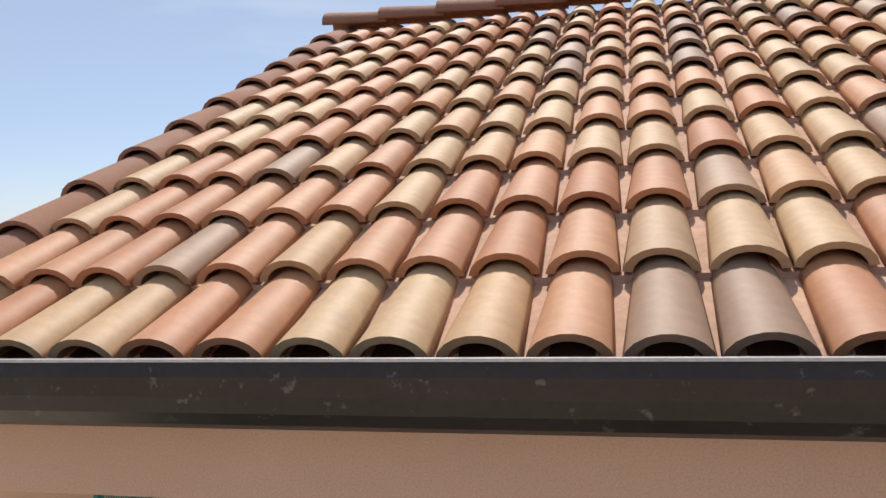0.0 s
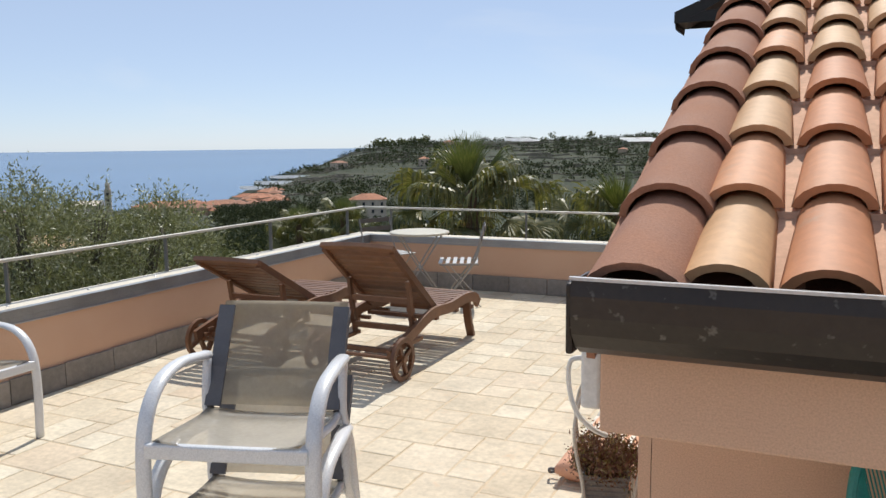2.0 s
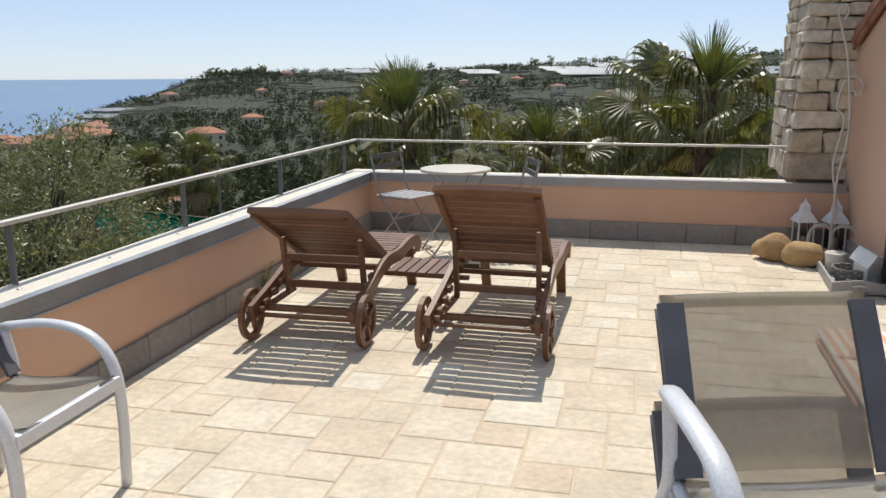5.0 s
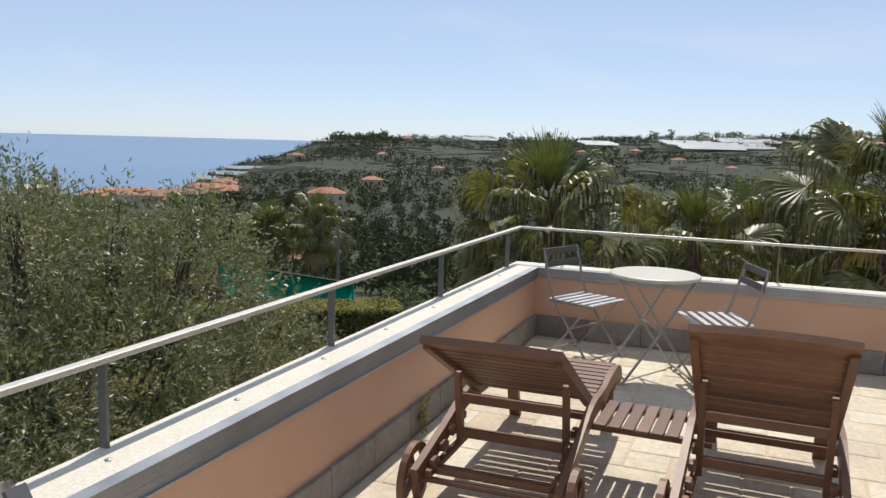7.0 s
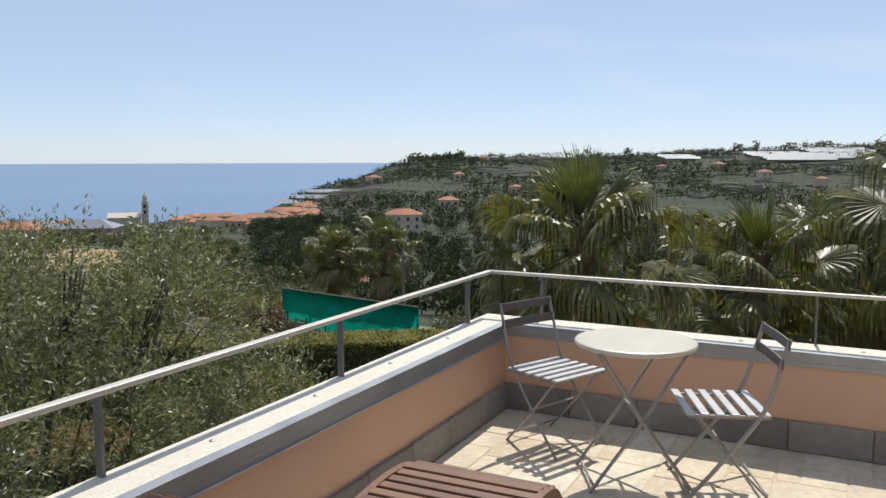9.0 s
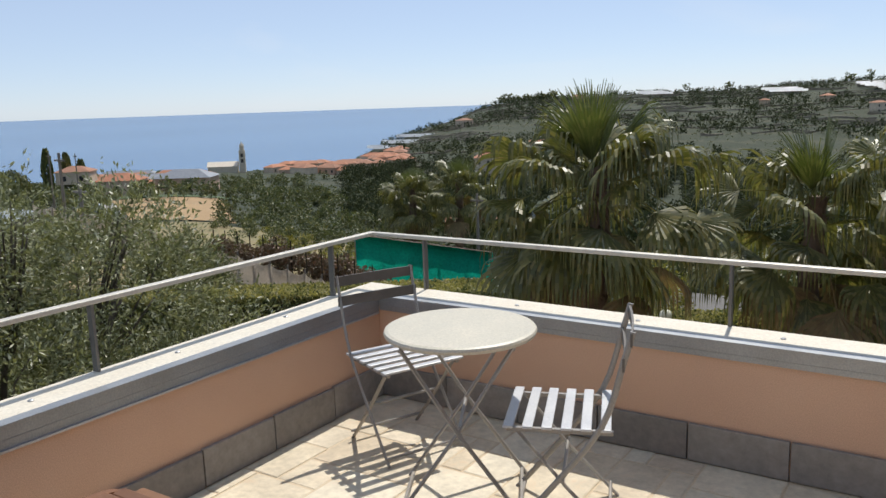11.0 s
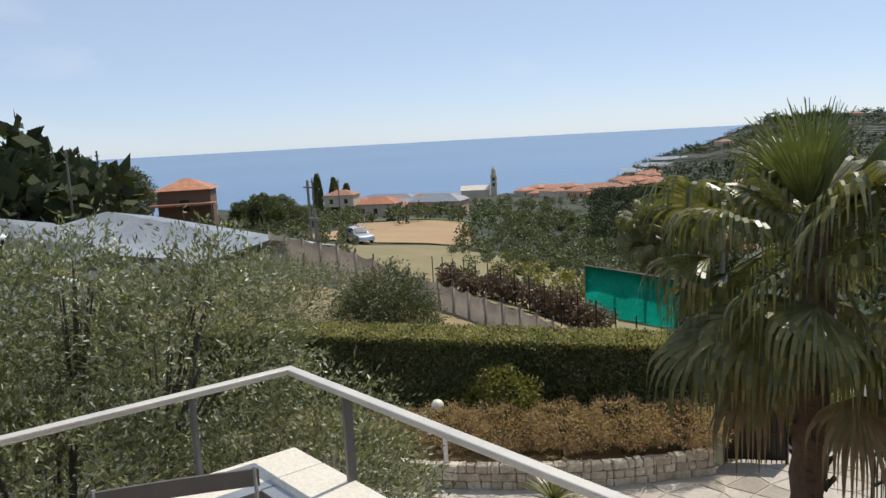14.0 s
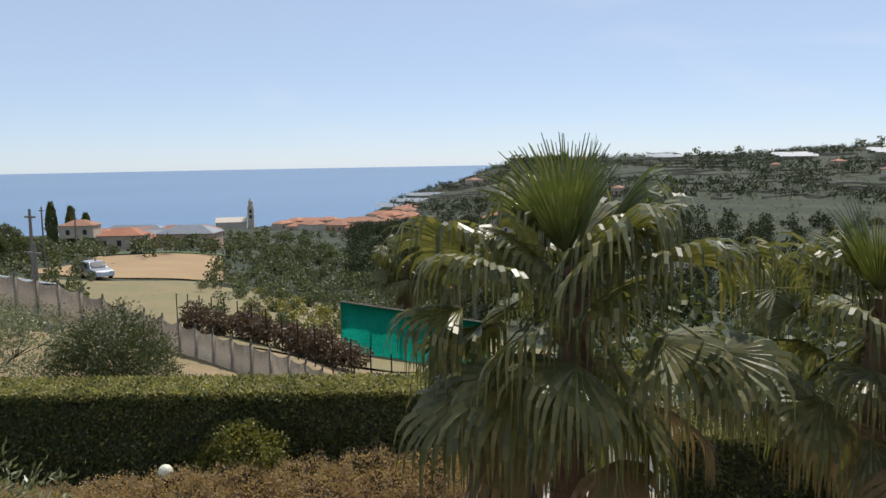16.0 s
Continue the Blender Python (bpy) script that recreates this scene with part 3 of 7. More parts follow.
    for sx in (-1, 1):
        rack = bmesh.new()
        for k in range(4):
            box(rack, sx * 0.255 - 0.014, sx * 0.255 + 0.014, -0.62 + k * 0.11, -0.56 + k * 0.11, 0.19 + k * 0.03, 0.225 + k * 0.03, 0.006)
        box(rack, sx * 0.255 - 0.014, sx * 0.255 + 0.014, -0.66, -0.2, 0.17, 0.195)
        part("notched_rack", rack, M_TEAK, lo)
    if tray:
        for i in range(6):
            x = -0.36 - i * 0.062
            part("tray_slat", boxes((x - 0.026, x + 0.026, -0.17, 0.19, 0.285, 0.3), bevel=0.003), M_TEAK, lo)
        for y in (-0.13, 0.15):
            part("tray_runner", boxes((-0.72, -0.2, y - 0.015, y + 0.015, 0.262, 0.285)), M_TEAK, lo)
    return lo


sun_lounger(pose(0.665, -2.46, floor_z(-2.46), TILT, 0, 1), 29, False)
sun_lounger(pose(1.675, -2.42, floor_z(-2.42), TILT, 0, -1), 40, True)


def sling_chair():
    """White aluminium armchair with a taupe mesh sling; it faces -y."""
    c = thing("sling_armchair", pose(0, 0, 0), "white aluminium garden armchair with a taupe mesh sling seat", "chair", "sling armchairs")
    W = 0.265
    for sx in (-1, 1):
        f = bmesh.new()
        tube(f, arc([(sx * W, -0.225, 0.0), (sx * W, -0.235, 0.3), (sx * W, -0.21, 0.475), (sx * W, -0.12, 0.575), (sx * W, 0.03, 0.605), (sx * (W - 0.02), 0.2, 0.59)], 5), 0.026, 10, 0.6, up=(0, 1, 0))
        part("arm_and_leg", f, M_ALU, c, smooth=True)
        f = bmesh.new()
        tube(f, arc([(sx * (W - 0.012), 0.31, 0.0), (sx * (W - 0.015), 0.25, 0.27), (sx * (W - 0.02), 0.18, 0.41), (sx * (W - 0.02), 0.21, 0.6)], 4), 0.016, 8)
        part("rear_leg", f, M_ALU, c, smooth=True)
        f = bmesh.new()
        tube(f, arc([(sx * (W - 0.035), -0.235, 0.42), (sx * (W - 0.035), -0.05, 0.405), (sx * (W - 0.035), 0.1, 0.39), (sx * (W - 0.035), 0.17, 0.4)], 4), 0.014, 8)
        part("seat_tube", f, M_ALU, c, smooth=True)
        f = bmesh.new()
        tube(f, arc([(sx * (W - 0.037), 0.172, 0.402), (sx * (W - 0.037), 0.26, 0.58), (sx * (W - 0.037), 0.342, 0.725)], 4), 0.013, 8)
        part("back_tube", f, M_PIPING, c, smooth=True)
    part("front_rail", boxes((-W + 0.01, W - 0.01, -0.248, -0.222, 0.385, 0.432), bevel=0.006), M_ALU, c)
    f = bmesh.new()
    tube(f, [(-W + 0.02, 0.175, 0.375), (W - 0.02, 0.175, 0.375)], 0.013, 8)
    part("rear_rail", f, M_ALU, c)
    prof = arc([(0, -0.245, 0.437), (0, -0.1, 0.425), (0, 0.06, 0.41), (0, 0.165, 0.412)], 4)
    prof_b = arc([(0, 0.168, 0.415), (0, 0.258, 0.585), (0, 0.34, 0.735), (0, 0.356, 0.735), (0, 0.35, 0.715)], 5)
    for nm, pr, sag in (("seat_sling", prof, 0.018), ("back_sling", prof_b, 0.014)):
        bm = bmesh.new()
        rows = []
        for p in pr:
            rows.append([bm.verts.new((x, p.y + (sag * (1 - (x / 0.24) ** 2) if nm == "back_sling" else 0), p.z + 0.006 - (sag * (1 - (x / 0.24) ** 2) if nm == "seat_sling" else 0))) for x in (-0.228, -0.19, -0.1, 0, 0.1, 0.19, 0.228)])
        for a, b in zip(rows, rows[1:]):
            for k in range(6):
                bm.faces.new((a[k], a[k + 1], b[k + 1], b[k]))
        bmesh.ops.solidify(bm, geom=list(bm.faces), thickness=0.003)
        part(nm, bm, M_SLING, c, smooth=True)
    for sx in (-1, 1):
        bm = bmesh.new()
        beam(bm, [a + Vector((sx * 0.212, -0.012, 0.006)) for a in prof_b[:11]], 0.056, 0.012)
        part("sling_edge", bm, M_PIPING, c, "charcoal edge band of the sling")
    return c


chair = sling_chair()
chair.matrix_world = pose(2.80, -5.575, 0, 0, 0, 17)
upper = copy_thing(chair, pose(2.798, -5.582, 0.25, 0, 0, 17))
tagged(upper, "white aluminium armchair with taupe sling, stacked on another")
tagged(chair, "white aluminium armchair with taupe sling, lower one of a stack")
other = copy_thing(chair, pose(0.42, -4.97, 0, 0, 0, 91))
tagged(other, "white aluminium armchair with taupe sling beside the parapet")


def bistro_chair(m):
    c = thing("bistro_chair", m, "folding metal bistro chair with pale slatted seat", "chair", "bistro chairs")
    W = 0.19
    for sx in (-1, 1):
        f = bmesh.new()
        tube(f, arc([(sx * W, 0.23, 0.84), (sx * W, 0.2, 0.72), (sx * W, 0.13, 0.47), (sx * W, -0.05, 0.2), (sx * W, -0.2, 0.0)], 4), 0.011, 6, 0.5)
        part("back_leg", f, M_TAUPE, c)
        f = bmesh.new()
        tube(f, [(sx * (W - 0.022), -0.17, 0.45), (sx * (W - 0.022), 0.02, 0.2), (sx * (W - 0.022), 0.19, 0.0)], 0.011, 6, 0.5)
        part("front_leg", f, M_TAUPE, c)
        part("seat_rail", boxes((sx * (W - 0.02) - 0.008, sx * (W - 0.02) + 0.008, -0.19, 0.17, 0.432, 0.448)), M_TAUPE, c)
    for i in range(6):
        y = -0.185 + i * 0.066
        part("seat_slat", boxes((-W - 0.005, W + 0.005, y - 0.018, y + 0.018, 0.45, 0.462), bevel=0.003), M_GREY_SLAT, c)
    for z, y in ((0.81, 0.225), (0.715, 0.2)):
        bm = bmesh.new()
        pr = [(x, y + 0.008 * (1 - (x / 0.2) ** 2), z) for x in (-0.2, -0.1, 0, 0.1, 0.2)]
        beam(bm, pr, 0.008, 0.05)
        part("back_slat", bm, M_DARK_SLAT, c)
    for y, z in ((-0.17, 0.03), (0.16, 0.05), (0.0, 0.24)):
        f = bmesh.new()
        tube(f, [(-W, y, z), (W, y, z)], 0.007, 6)
        part("stretcher", f, M_TAUPE, c)
    return c


bistro_chair(pose(0.475, -0.445, floor_z(-0.445), 0, 0, 66) @ Matrix.Diagonal((1, 1, 0.9, 1)))
bistro_chair(pose(1.375, -0.67, floor_z(-0.67), 0, 0, -68) @ Matrix.Diagonal((1, 1, 0.9, 1)))

tb = thing("bistro_table", pose(0.98, -0.742, floor_z(-0.742), 0, 0, 118) @ Matrix.Diagonal((1, 1, 0.94, 1)), "round white metal bistro table on crossed taupe legs", "table")
bm = bmesh.new()
prof = [(0.0, 0.728), (0.27, 0.728), (0.283, 0.724), (0.287, 0.715), (0.283, 0.703), (0.275, 0.705), (0.272, 0.718), (0.0, 0.718)]
rings = [[bm.verts.new((r * math.cos(a), r * math.sin(a), z)) for a in (2 * math.pi * k / 48 for k in range(48))] for r, z in prof[1:-1]]
for a, b in zip(rings, rings[1:]):
    for k in range(48):
        bm.faces.new((a[k], b[k], b[(k + 1) % 48], a[(k + 1) % 48]))
bm.faces.new(rings[0])
bm.faces.new(rings[-1][::-1])
bmesh.ops.recalc_face_normals(bm, faces=bm.faces)
part("tabletop", bm, M_TABLE, tb)
for k, (sx, w) in enumerate(((-1, 0.2), (1, 0.2), (-1, 0.175), (1, 0.175))):
    f = bmesh.new()
    d = 1 if k < 2 else -1
    tube(f, [(sx * w, d * 0.2, 0.70), (sx * w, 0.0, 0.36), (sx * w, -d * 0.24, 0.0)], 0.0125, 6, 0.6)
    part("leg", f, M_TAUPE, tb)
for y, z, w in ((0.2, 0.69, 0.2), (-0.2, 0.69, 0.175), (-0.22, 0.03, 0.2), (0.22, 0.03, 0.175), (0.0, 0.36, 0.2)):
    f = bmesh.new()
    tube(f, [(-w, y, z), (w, y, z)], 0.008, 6)
    part("stretcher", f, M_TAUPE, tb)

# ---- the land: one sheet from the garden to the far ridge ----
GARDEN = -5.2
LEFT = np.array([(0, -5.2), (18, -5.2), (30, -5.0), (45, -7.2), (85, -9.8), (150, -13.5), (230, -19.5), (330, -25.5), (400, -28.6), (460, -33), (600, -42), (1600, -42)])
VALLEY = np.array([(0, -5.2), (16, -5.2), (24, -7.2), (32, -8.2), (60, -12), (120, -20), (220, -26), (340, -25), (500, -18)])


def ridge(yaw):
    """Distance and height of the skyline by heading (degrees to the left of +y)."""
    r = np.interp(yaw, [-15, 30, 33, 37, 41], [850, 800, 690, 560, 460])
    z = np.interp(yaw, [-60, -30, -15, 0, 15, 25, 30, 33, 37, 41], [26, 25, 20, 11, 3, 1, -3, -14, -24, -32])
    return r, z


def ground_z(x, y):
    x, y = np.asarray(x, float), np.asarray(y, float)
    r, yaw = np.hypot(x, y), np.degrees(np.arctan2(-x, y))
    left = np.interp(r, LEFT[:, 0], LEFT[:, 1])
    left = left + 11 * np.exp(-((yaw - 88) / 14) ** 2 - ((r - 115) / 45) ** 2) + 2.2 * np.exp(-((yaw - 68) / 9) ** 2 - ((r - 85) / 25) ** 2)
    left = left + 1.3 * np.exp(-((x + 25.5) / 4.5) ** 2 - ((y - 12.5) / 4.0) ** 2)
    rr, rz = ridge(yaw)
    base = np.interp(r, VALLEY[:, 0], VALLEY[:, 1])
    t = np.clip((r - 230) / np.maximum(rr - 230, 1), 0, 1)
    t = t * t * (3 - 2 * t)
    val = np.where(r < 230, base, (-26) * (1 - t) + rz * t)
    over = np.clip((r - rr) / 260, 0, 1)
    val = val - over * np.where(yaw > 29, 30, 10)
    w = np.clip((yaw - 32) / 22, 0, 1)
    w = w * w * (3 - 2 * w)
    near = np.clip((r - 300) / 150, 0, 1)
    w2 = np.clip((yaw - 40) / 2.5, 0, 1)
    w = w * (1 - near) + w2 * near
    return val * (1 - w) + left * w


radii = np.concatenate([np.linspace(0, 40, 14), np.geomspace(44, 1500, 90)])
yaws = np.radians(np.concatenate([np.linspace(-180, -70, 12), np.linspace(-66, 120, 200), np.linspace(125, 175, 6)]))
R, T = np.meshgrid(radii[1:], yaws, indexing="ij")
gx, gy = -R * np.sin(T), R * np.cos(T)
gz = ground_z(gx, gy)
rough_r = np.random.RandomState(3).normal(0, 1, gz.shape) * np.clip((R - 60) / 900, 0, 0.35)
gz = gz + rough_r
ny, nx = gz.shape
gv = [(0.0, 0.0, GARDEN)] + list(zip(gx.ravel(), gy.ravel(), gz.ravel()))
gf = [(0, 1 + k, 1 + (k + 1) % nx) for k in range(nx)]
gf += [(1 + i * nx + k, 1 + (i + 1) * nx + k, 1 + (i + 1) * nx + (k + 1) % nx, 1 + i * nx + (k + 1) % nx) for i in range(ny - 1) for k in range(nx)]
M_LAND, nt_l, b_l = node_mat("scrub_hillside", 0.95)
pos = nt_l.nodes.new("ShaderNodeNewGeometry").outputs["Position"]
sep = nt_l.nodes.new("ShaderNodeSeparateXYZ")
nt_l.links.new(pos, sep.inputs[0])
big, mid_n, fine_n = noise_tex(nt_l, 0.016, 5, 0.6), noise_tex(nt_l, 0.09, 5, 0.65), noise_tex(nt_l, 1.6, 5, 0.7)
veg = ramp(nt_l, mid_n, ((0.3, (0.03, 0.042, 0.02)), (0.5, (0.05, 0.064, 0.028)), (0.66, (0.075, 0.08, 0.038)), (0.78, (0.12, 0.105, 0.06))))
veg2 = ramp(nt_l, big, ((0.35, (0.036, 0.05, 0.023)), (0.58, (0.06, 0.068, 0.034)), (0.75, (0.10, 0.092, 0.052))))
col = mix(nt_l, 0.5, veg, veg2)
band = nt_l.nodes.new("ShaderNodeTexWave")
band.bands_direction = "Z"
band.inputs["Scale"].default_value, band.inputs["Distortion"].default_value, band.inputs["Detail"].default_value = 0.16, 2.5, 3
nt_l.links.new(pos, band.inputs["Vector"])
col = mix(nt_l, ramp(nt_l, band.outputs["Fac"], ((0.8, (0, 0, 0)), (0.94, (0.45, 0.45, 0.45)))), col, (0.15, 0.125, 0.08))
col = mix(nt_l, 1.0, col, ramp(nt_l, fine_n, ((0.3, (0.34, 0.38, 0.31)), (0.7, (0.66, 0.72, 0.58)))), "MULTIPLY")
nt_l.links.new(col, b_l.inputs["Base Color"])
bump(nt_l, b_l, fine_n, 0.6, 0.2)
land = raw("ground", gv, gf, M_LAND, smooth=True)
tagged(land, "terraced scrubby hillside with dry grass and bushes", "ground", kind="structure")

M_SEA, nt_s, b_s = node_mat("sea_water", 0.22)
b_s.inputs["IOR"].default_value = 1.33
swell = noise_tex(nt_s, 0.012, 6, 0.7, stretch=(1, 0.35, 1))
nt_s.links.new(ramp(nt_s, noise_tex(nt_s, 0.0016, 4, 0.6, stretch=(1, 0.2, 1)), ((0.35, (0.03, 0.09, 0.19)), (0.65, (0.06, 0.14, 0.26)))), b_s.inputs["Base Color"])
bump(nt_s, b_s, swell, 0.25, 2.0)
sea_v = [(-4900 * math.sin(radians(a)), 4900 * math.cos(radians(a)), -30) for a in range(-180, 180, 3)]
tagged(raw("water", sea_v + [(0, 0, -30)], [(k, (k + 1) % 120, 120) for k in range(120)][::-1], M_SEA), "calm blue sea reaching to a hazy horizon", "sea", kind="structure")


def drape(name, ax, ay, bx, by, width, lift, material, label, category, n=24, k=8):
    """A strip of ground from a to b, lying on the land."""
    d = np.array([bx - ax, by - ay])
    side = np.array([-d[1], d[0]]) / np.hypot(*d)
    v, f = [], []
    for i in range(n + 1):
        for j in range(k + 1):
            p = np.array([ax, ay]) + d * i / n + side * width * (j / k - 0.5)
            v.append((p[0], p[1], float(ground_z(p[0], p[1])) + lift))
    for i in range(n):
        for j in range(k):
            a = i * (k + 1) + j
            f.append((a, a + k + 1, a + k + 2, a + 1))
    return tagged(raw(name, v, f, material), label, category, kind="structure")


M_FIELD = surface("dry_stubble_field", (0.29, 0.185, 0.085), (0.37, 0.25, 0.125), 0.95, fine=3, coarse=0.15, bumps=0.5, dist=0.05)
M_CROP = surface("green_crop_strip", (0.05, 0.09, 0.03), (0.09, 0.12, 0.05), 0.95, fine=2, coarse=0.3, bumps=0.6, dist=0.1)
M_DRIVE = surface("pale_crazy_paving", (0.36, 0.31, 0.25), (0.44, 0.39, 0.32), 0.9, fine=9, coarse=1.2, bumps=0.5, dist=0.01, spot=(0.3, 0.26, 0.2))
M_SLAB = random_mat("driveway_slab", ((0, (0.34, 0.29, 0.23)), (0.5, (0.44, 0.38, 0.31)), (1, (0.52, 0.46, 0.38))), 0.9, fine=12, local=False)
M_LAWN = surface("mown_lawn", (0.0684, 0.0765, 0.0136), (0.166, 0.128, 0.034), 0.95, fine=45, coarse=0.5, bumps=0.8, dist=0.02)
M_EARTH = surface("dry_earth_bank", (0.30, 0.20, 0.11), (0.20, 0.17, 0.08), 0.95, fine=8, coarse=0.6, bumps=0.8, dist=0.05)
M_ROAD = surface("grey_lane", (0.112, 0.105, 0.098), (0.154, 0.147, 0.133), 0.9, fine=20, coarse=1)

# ---- plants ----


def leaf_quads(centres, directions, length, width, rs):
    """Diamond leaves at centres; directions point along each leaf."""
    n = len(centres)
    d = directions / np.maximum(np.linalg.norm(directions, axis=1, keepdims=True), 1e-6)
    ref = rs.normal(size=(n, 3))
    side = np.cross(d, ref)
    side /= np.maximum(np.linalg.norm(side, axis=1, keepdims=True), 1e-6)
    l = length * rs.uniform(0.65, 1.25, (n, 1))
    w = width * rs.uniform(0.7, 1.2, (n, 1))
    a, b = centres, centres + d * l
    mid = centres + d * l * 0.45
    return np.stack([a, mid + side * w / 2, b, mid - side * w / 2], axis=1)


def cloud(rs, blobs, n):
    """n points spread through the outer part of ellipsoid blobs (x, y, z, rx, ry, rz), with their outward ways."""
    blobs = np.array(blobs, float)
    vol = blobs[:, 3] * blobs[:, 4] + blobs[:, 4] * blobs[:, 5] + blobs[:, 3] * blobs[:, 5]
    pick = rs.choice(len(blobs), n, p=vol / vol.sum())
    d = rs.normal(size=(n, 3))
    d /= np.linalg.norm(d, axis=1, keepdims=True)
    r = rs.uniform(0.35, 1.0, (n, 1)) ** 0.4
    lump = 1 + 0.22 * np.sin(d[:, :1] * 7 + pick[:, None]) * np.cos(d[:, 1:2] * 6 + pick[:, None] * 2)
    return blobs[pick, :3] + d * r * lump * blobs[pick, 3:], d


LEAF = dict(rough=0.55, fine=3, island=True, local=False, shade=0.3)
M_OLIVE = random_mat("olive_leaves", ((0, (0.13, 0.15, 0.07)), (0.5, (0.24, 0.25, 0.12)), (0.85, (0.39, 0.4, 0.24)), (1, (0.58, 0.59, 0.47))), translucent=0.3, **{**LEAF, "rough": 0.42})
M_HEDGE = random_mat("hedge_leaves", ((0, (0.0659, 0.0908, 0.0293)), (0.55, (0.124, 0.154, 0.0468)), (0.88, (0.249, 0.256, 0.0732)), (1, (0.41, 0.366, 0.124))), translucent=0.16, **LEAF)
M_SHRUB = random_mat("dry_shrub_leaves", ((0, (0.29, 0.2, 0.115)), (0.5, (0.49, 0.34, 0.2)), (0.85, (0.6, 0.41, 0.24)), (1, (0.37, 0.33, 0.14))), translucent=0.5, **LEAF)
M_BUSH = random_mat("bush_leaves", ((0, (0.0653, 0.0841, 0.0348)), (0.6, (0.123, 0.145, 0.058)), (1, (0.232, 0.225, 0.0943))), translucent=0.3, **LEAF)
M_YELLOW = random_mat("yellow_green_leaves", ((0, (0.156, 0.169, 0.039)), (0.6, (0.286, 0.273, 0.065)), (1, (0.442, 0.364, 0.078))), translucent=0.35, **LEAF)
M_RED = random_mat("reddish_bush_leaves", ((0, (0.13, 0.085, 0.055)), (0.6, (0.17, 0.13, 0.075)), (1, (0.26, 0.13, 0.085))), translucent=0.15, **LEAF)
M_HEATHER = random_mat("dried_heather", ((0, (0.16, 0.06, 0.035)), (0.6, (0.26, 0.12, 0.07)), (1, (0.30, 0.26, 0.08))), translucent=0.1, **LEAF)
M_FROND = random_mat("fan_palm_blade", ((0, (0.1, 0.115, 0.038)), (0.6, (0.175, 0.18, 0.06)), (1, (0.3, 0.265, 0.105))), 0.4, fine=3, island=True, local=False, translucent=0.34, spec=0.5)
M_YOUNG_FROND = random_mat("young_palm_blade", ((0, (0.085, 0.115, 0.03)), (0.6, (0.125, 0.15, 0.045)), (1, (0.18, 0.19, 0.07))), 0.42, fine=3, island=True, local=False, translucent=0.35, spec=0.6)
M_DRY_FROND = random_mat("dry_palm_skirt", ((0, (0.17, 0.12, 0.06)), (0.6, (0.26, 0.185, 0.09)), (1, (0.15, 0.14, 0.06))), 0.7, fine=3, island=True, local=False, translucent=0.2)
M_BARK = surface("grey_olive_bark", (0.09, 0.075, 0.06), (0.15, 0.13, 0.105), 0.95, fine=30, coarse=5, bumps=0.9, dist=0.02)
M_PALM_BARK = surface("fibrous_palm_trunk", (0.09, 0.06, 0.04), (0.16, 0.11, 0.075), 0.95, fine=40, coarse=8, bumps=0.9, dist=0.02)


def olive(x, y, base, blobs, n, label, seed, leaf=(0.082, 0.026), material=None, name="olive_tree", category="tree", group="olive trees"):
    """blobs: crown lumps relative to the trunk's foot."""
    rs = np.random.RandomState(seed)
    t = thing(name, pose(x, y, base), label, category, group)
    tr = bmesh.new()
    top = np.mean([b[:3] for b in blobs], axis=0)
    fork = Vector((top[0] * 0.2, top[1] * 0.2, top[2] * 0.42))
    r0 = 0.04 + 0.018 * top[2]
    tube(tr, arc([(0, 0, -0.15), (0.05, -0.03, fork.z * 0.5), fork], 4), [r0 * (1.25 - 0.06 * k) for k in range(9)], 10)
    part("trunk", tr, M_BARK, t, smooth=True)
    for b in blobs:
        e = Vector(b[:3])
        lim = bmesh.new()
        pts = arc([fork, fork.lerp(e, 0.5) + Vector((rs.uniform(-0.2, 0.2), rs.uniform(-0.2, 0.2), 0.15)), e], 4)
        tube(lim, pts, [r0 * 0.45 * (1 - 0.085 * k) for k in range(len(pts))], 7)
        for q in range(7):
            d = Vector(rs.normal(size=3)).normalized()
            tip = e + Vector((d.x * b[3], d.y * b[4], abs(d.z) * b[5] * 0.9))
            tube(lim, [e.lerp(fork, 0.3), e.lerp(tip, 0.5) + Vector((0, 0, 0.08)), tip], [r0 * 0.13, r0 * 0.08, 0.003], 5)
        part("limb", lim, M_BARK, t, smooth=True)
    c, d = cloud(rs, blobs, n // 9)
    # twigs carry the leaves in sprays
    way = d + rs.normal(0, 0.55, c.shape) + np.array([0, 0, 0.35])
    way /= np.linalg.norm(way, axis=1, keepdims=True)
    steps = rs.uniform(0, 1, (len(c), 9, 1)) * leaf[0] * 5.5
    cc = (c[:, None, :] + way[:, None, :] * steps + rs.normal(0, leaf[0] * 0.25, (len(c), 9, 3))).reshape(-1, 3)
    dd = (way[:, None, :] + rs.normal(0, 0.6, (len(c), 9, 3))).reshape(-1, 3)
    quads("crown", leaf_quads(cc, dd, leaf[0], leaf[1], rs), material or M_OLIVE, t)
    return t


